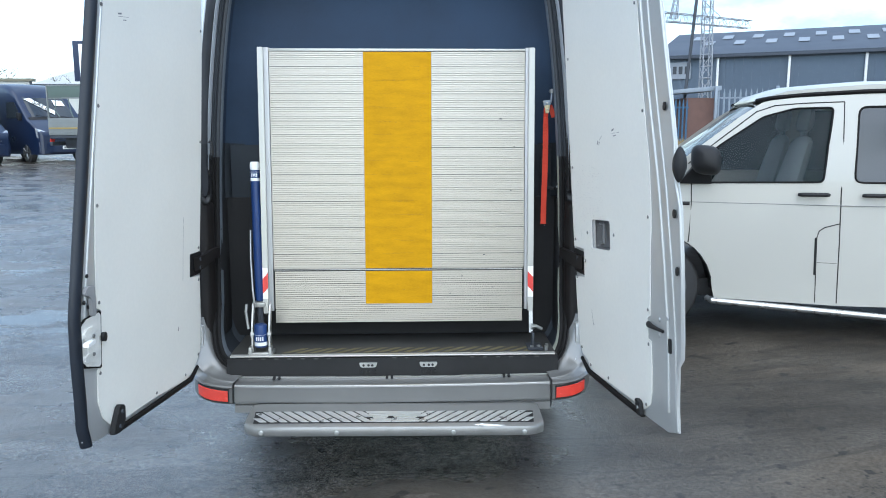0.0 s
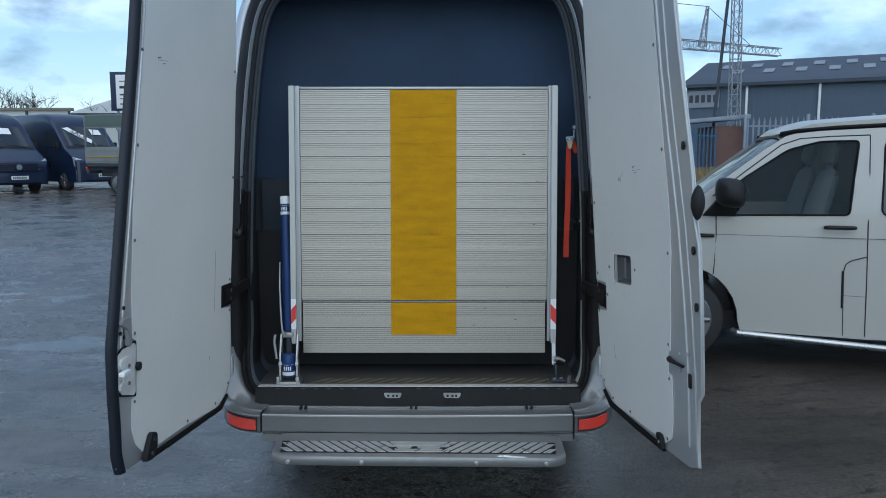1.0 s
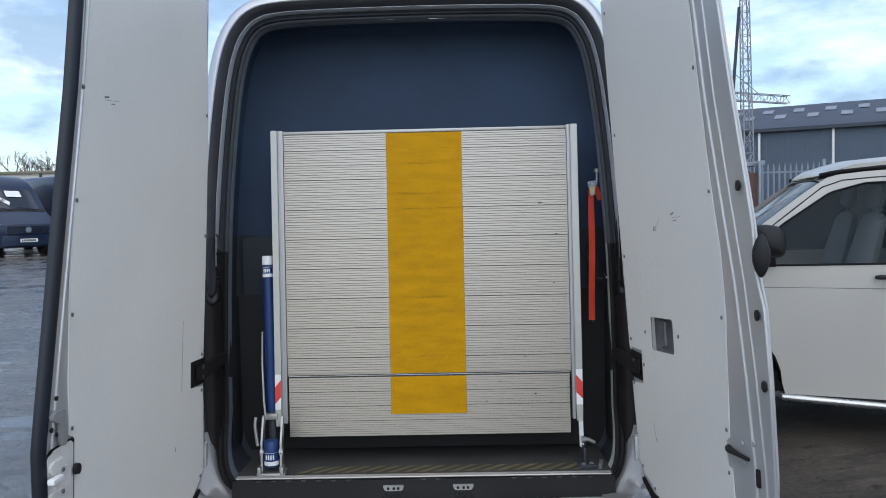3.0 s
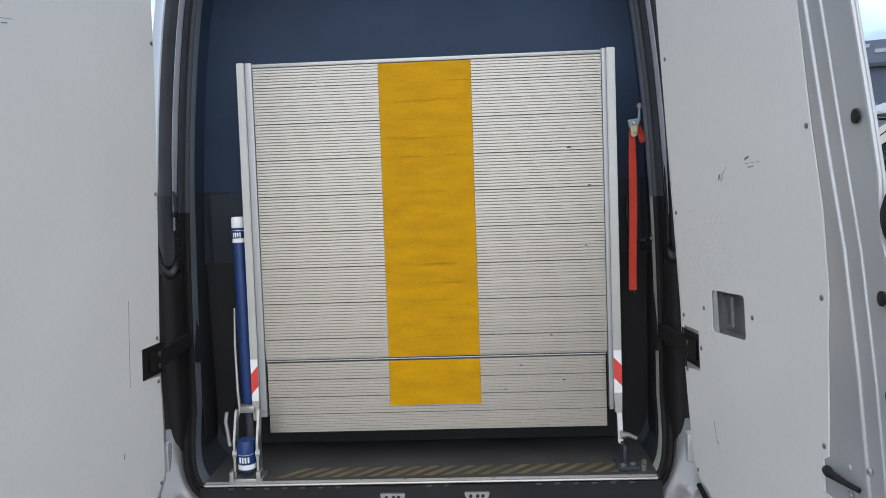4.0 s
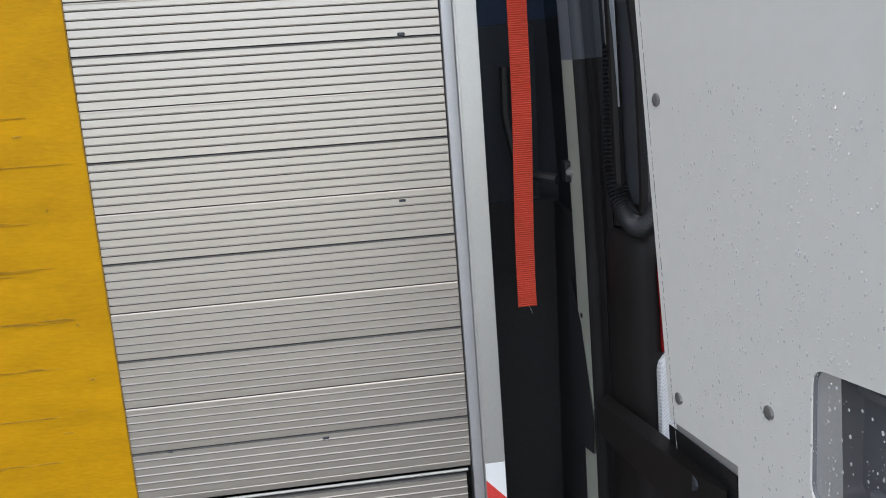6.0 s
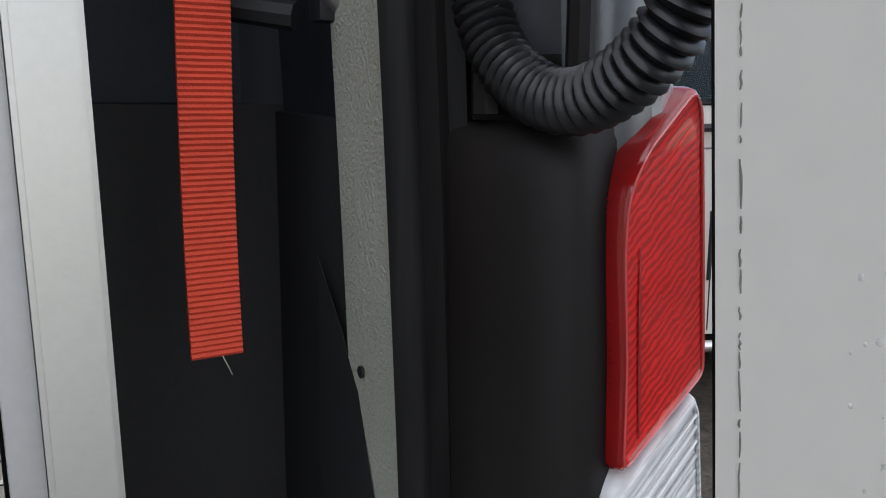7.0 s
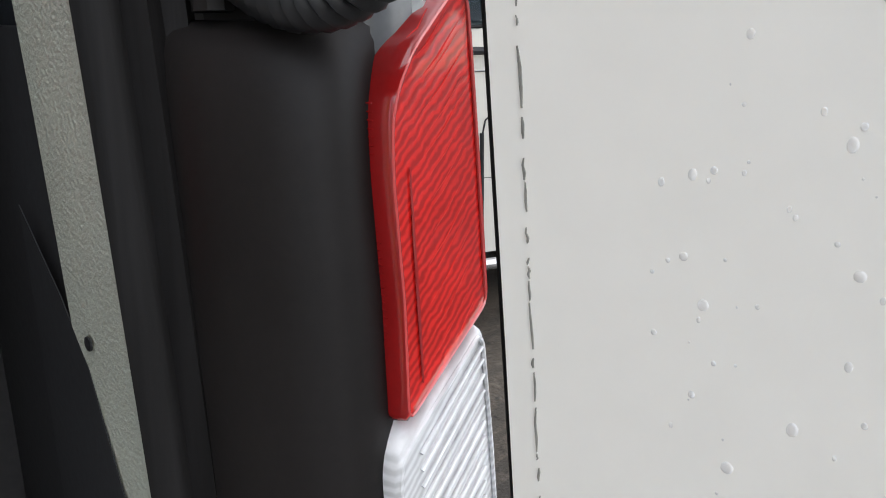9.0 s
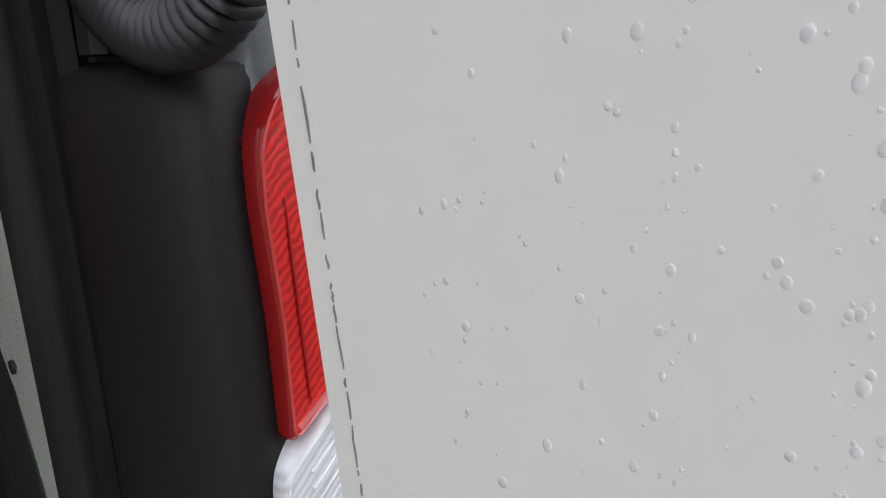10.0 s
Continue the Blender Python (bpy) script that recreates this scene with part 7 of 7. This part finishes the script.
roof_ = part("roof", bm, ROOFING, house)
for k in range(17):
    for row in (0, 1):
        bm = bmesh.new()
        s0 = 1.2 + 1.85 * k + (0.95 if row == 0 else 0)
        t0, t1 = (0.36, 0.52) if row == 0 else (0.62, 0.78)
        R_ = lambda s, t: H(s, -0.4 + (DEPTH + 0.4) * t, EAVE + 0.12 + (RIDGE + 0.08 - EAVE) * t + 0.03)
        prism(bm, [R_(s0, t0), R_(s0 + 0.62, t0), R_(s0 + 0.62, t1), R_(s0, t1)], (0, 0, 0.03))
        part("rooflight", bm, SKYLIGHT, roof_)
for s0 in (3.5, 7.4, 11.3, 15.2, 19.1):
    bm = bmesh.new()
    tube(bm, [H(s0, -0.14, 0.6), H(s0, -0.14, EAVE - 0.1)], 0.075, 8)
    part("downpipe", bm, PAPER, house)
bm = bmesh.new()
prism(bm, [H(0.05, -0.12, 4.65), H(1.95, -0.12, 4.65), H(1.95, -0.12, 5.65), H(0.05, -0.12, 5.65)], wn_ * 0.05)
sg = part("wall_sign", bm, SKYLIGHT, house, "pale wall sign with illegible lettering")
for k in range(5):
    bm = bmesh.new()
    prism(bm, [H(0.2 + 0.35 * k, -0.14, 4.95), H(0.42 + 0.35 * k, -0.14, 4.95), H(0.42 + 0.35 * k, -0.14, 5.4), H(0.2 + 0.35 * k, -0.14, 5.4)], wn_ * 0.03)
    part("sign_bar", bm, DARKSTEEL, sg)
annex = empty("annex_building", "lower dark-roofed annex with a pale verge", "building")
bm = bmesh.new()
prism(bm, [H(14.2, -6, 0.4), H(14.2, -6, 4.3), H(16.2, -6, 5.9), H(30, -6, 5.9), H(30, -6, 0.4)], wn_ * 5.5)
part("annex_body", bm, ROOFING, annex)
bm = bmesh.new()
prism(bm, [H(14.1, -6.05, 4.25), H(16.15, -6.05, 5.92), H(16.25, -6.05, 5.80), H(14.25, -6.05, 4.2)], wn_ * 0.2)
part("verge", bm, PAPER, annex)
bm = bmesh.new()
prism(bm, [H(17.3, -6.06, 4.9), H(18.8, -6.06, 4.9), H(19.1, -6.06, 5.3), H(17.6, -6.06, 5.3)], wn_ * 0.05)
part("annex_rooflight", bm, PAPER, annex)
hut = empty("brick_hut", "small red brick hut with a flat grey roof", "building")
hx, hy = 12.75, 33.6
bm = bmesh.new()
box(bm, hx + 0.35, hx + 1.85, hy, hy + 2.5, 0.5, 3.15, 0.01)
part("hut_wall", bm, BRICKRED, hut)
bm = bmesh.new()
hexa(bm, [(hx - 1.0, hy - 0.25, 3.28), (hx + 1.95, hy - 0.25, 3.50), (hx + 1.95, hy + 2.7, 3.50), (hx - 1.0, hy + 2.7, 3.28), (hx - 1.0, hy - 0.25, 3.46), (hx + 1.95, hy - 0.25, 3.72), (hx + 1.95, hy + 2.7, 3.72), (hx - 1.0, hy + 2.7, 3.46)], 0.01)
part("hut_roof", bm, GALV, hut)


def palisade(label, a, b, top, mtl, n):
    fe = empty("palisade_fence", label, "fence", "palisade fences")
    a, b = Vector(a), Vector(b)
    d = (b - a).normalized()
    w = d.cross(Vector((0, 0, 1)))
    bm = bmesh.new()
    h, pw = top - a.z, 0.045
    loft(bm, [[Vector((0, 0, 0)) - d * pw, w * 0.02, d * pw, -w * 0.005], [Vector((0, 0, h - 0.22)) - d * pw, w * 0.02 + Vector((0, 0, h - 0.22)), d * pw + Vector((0, 0, h - 0.22)), -w * 0.005 + Vector((0, 0, h - 0.22))],
              [Vector((0, 0, h)) - d * 0.008, w * 0.02 + Vector((0, 0, h)), d * 0.008 + Vector((0, 0, h)), Vector((0, 0, h)) - w * 0.005]], True, True)
    me = mesh_of("pale", bm, mtl)
    L = (b - a).length
    for k in range(n):
        o = new("pale", me)
        o.parent = fe
        q = a + d * (L * (k + 0.5) / n)
        o.location = (q.x, q.y, q.z)
    for z in (0.5, h - 0.45):
        bm = bmesh.new()
        prism(bm, [a + Vector((0, 0, z)), b + Vector((0, 0, z)), b + Vector((0, 0, z + 0.07)), a + Vector((0, 0, z + 0.07))], w * -0.05)
        part("fence_rail", bm, mtl, fe)
    for k in range(max(2, int(L / 2.75) + 1)):
        q = a + d * min(L, k * 2.75)
        bm = bmesh.new()
        box(bm, q.x - 0.06, q.x + 0.06, q.y - 0.03, q.y + 0.09, q.z, q.z + h + 0.12, 0.005)
        part("fence_post", bm, mtl, fe)


palisade("galvanised steel palisade fence", (14.35, 33.1, 0.64), (29.0, 29.6, 0.62), 3.55, GALV, 62)
palisade("blue steel palisade fence", (9.0, 32.9, 0.62), (13.1, 33.2, 0.62), 3.10, FENCEBLUE, 22)
bm = bmesh.new()
rnd = random.Random(5)
for k in range(5200):
    x = rnd.uniform(8.5, 26)
    y = 30.0 - (x - 12) * 0.22 + rnd.uniform(-1.4, 2.4)
    h = rnd.uniform(0.15, 0.62)
    z = ground_z(x, y)
    w = rnd.uniform(0.015, 0.035)
    dx, dy = rnd.gauss(0, 0.15), rnd.gauss(0, 0.15)
    v = [bm.verts.new(q) for q in ((x - w, y, z), (x + w, y, z), (x + dx, y + dy, z + h))]
    bm.faces.new(v)
thing("dry_grass", bm, DRYGRASS, "tufts of dry yellowed grass along the fence", "grass", kind="stuff")


def lattice(bm, a, b, w0, w1, n, r, up):
    """A square lattice beam from a to b."""
    a, b = Vector(a), Vector(b)
    t = (b - a).normalized()
    u = t.cross(Vector(up)).normalized()
    v = t.cross(u)
    P = lambda k, i: a.lerp(b, k / n) + (u * (1, 1, -1, -1)[i % 4] + v * (1, -1, -1, 1)[i % 4]) * 0.5 * (w0 + (w1 - w0) * k / n)
    for i in range(4):
        tube(bm, [P(0, i), P(n, i)], r, 5)
        for k in range(n):
            tube(bm, [P(k, i + k % 2), P(k + 1, i + 1 - k % 2)], r * 0.55, 4)
            tube(bm, [P(k, i), P(k, i + 1)], r * 0.55, 4)


mast = empty("lattice_mast", "grey lattice telecom mast with antennas", "mast")
bm = bmesh.new()
lattice(bm, (15.15, 36.6, 0.7), (14.95, 36.6, 12.6), 0.52, 0.34, 20, 0.032, (0, 1, 0))
part("tower", bm, CRANE, mast)
for k in range(7):
    bm = bmesh.new()
    a = k * math.tau / 7
    cx, cy = 14.95 + 0.40 * math.cos(a), 36.6 + 0.40 * math.sin(a)
    box(bm, cx - 0.09, cx + 0.09, cy - 0.07, cy + 0.07, 12.3 + 0.25 * (k % 2), 13.6 + 0.2 * (k % 3), 0.02)
    part("antenna", bm, CRANE if k % 2 else GALV, mast)
pole = empty("dark_pole", "slim dark pole leaning against the sky", "pole")
bm = bmesh.new()
tube(bm, [(13.78, 36.4, 0.7), (14.20, 36.4, 6.0), (14.62, 36.4, 11.6)], [0.09, 0.085, 0.08], 8)
part("pole_shaft", bm, DARKSTEEL, pole)
crane = empty("tower_crane", "distant pale crane with a lattice jib", "crane")
bm = bmesh.new()
lattice(bm, (34, 146, 23.65), (64.0, 146, 21.1), 1.8, 1.4, 24, 0.09, (0, 0, 1))
part("jib", bm, CRANE, crane)
bm = bmesh.new()
lattice(bm, (49.1, 146, 22.2), (49.9, 146, 29.7), 1.15, 0.35, 6, 0.09, (0, 1, 0))
part("a_frame", bm, CRANE, crane)
bm = bmesh.new()
tube(bm, [(49.9, 146, 29.6), (58.1, 146, 22.6)], 0.06, 4)
part("stay", bm, DARKSTEEL, crane)
bm = bmesh.new()
tube(bm, [(49.9, 146, 29.6), (40, 146, 30.6)], 0.06, 4)
part("stay", bm, DARKSTEEL, crane)
bm = bmesh.new()
lattice(bm, (40, 146, 1.0), (40, 146, 31.0), 1.8, 1.8, 18, 0.10, (0, 1, 0))
part("crane_tower", bm, CRANE, crane)
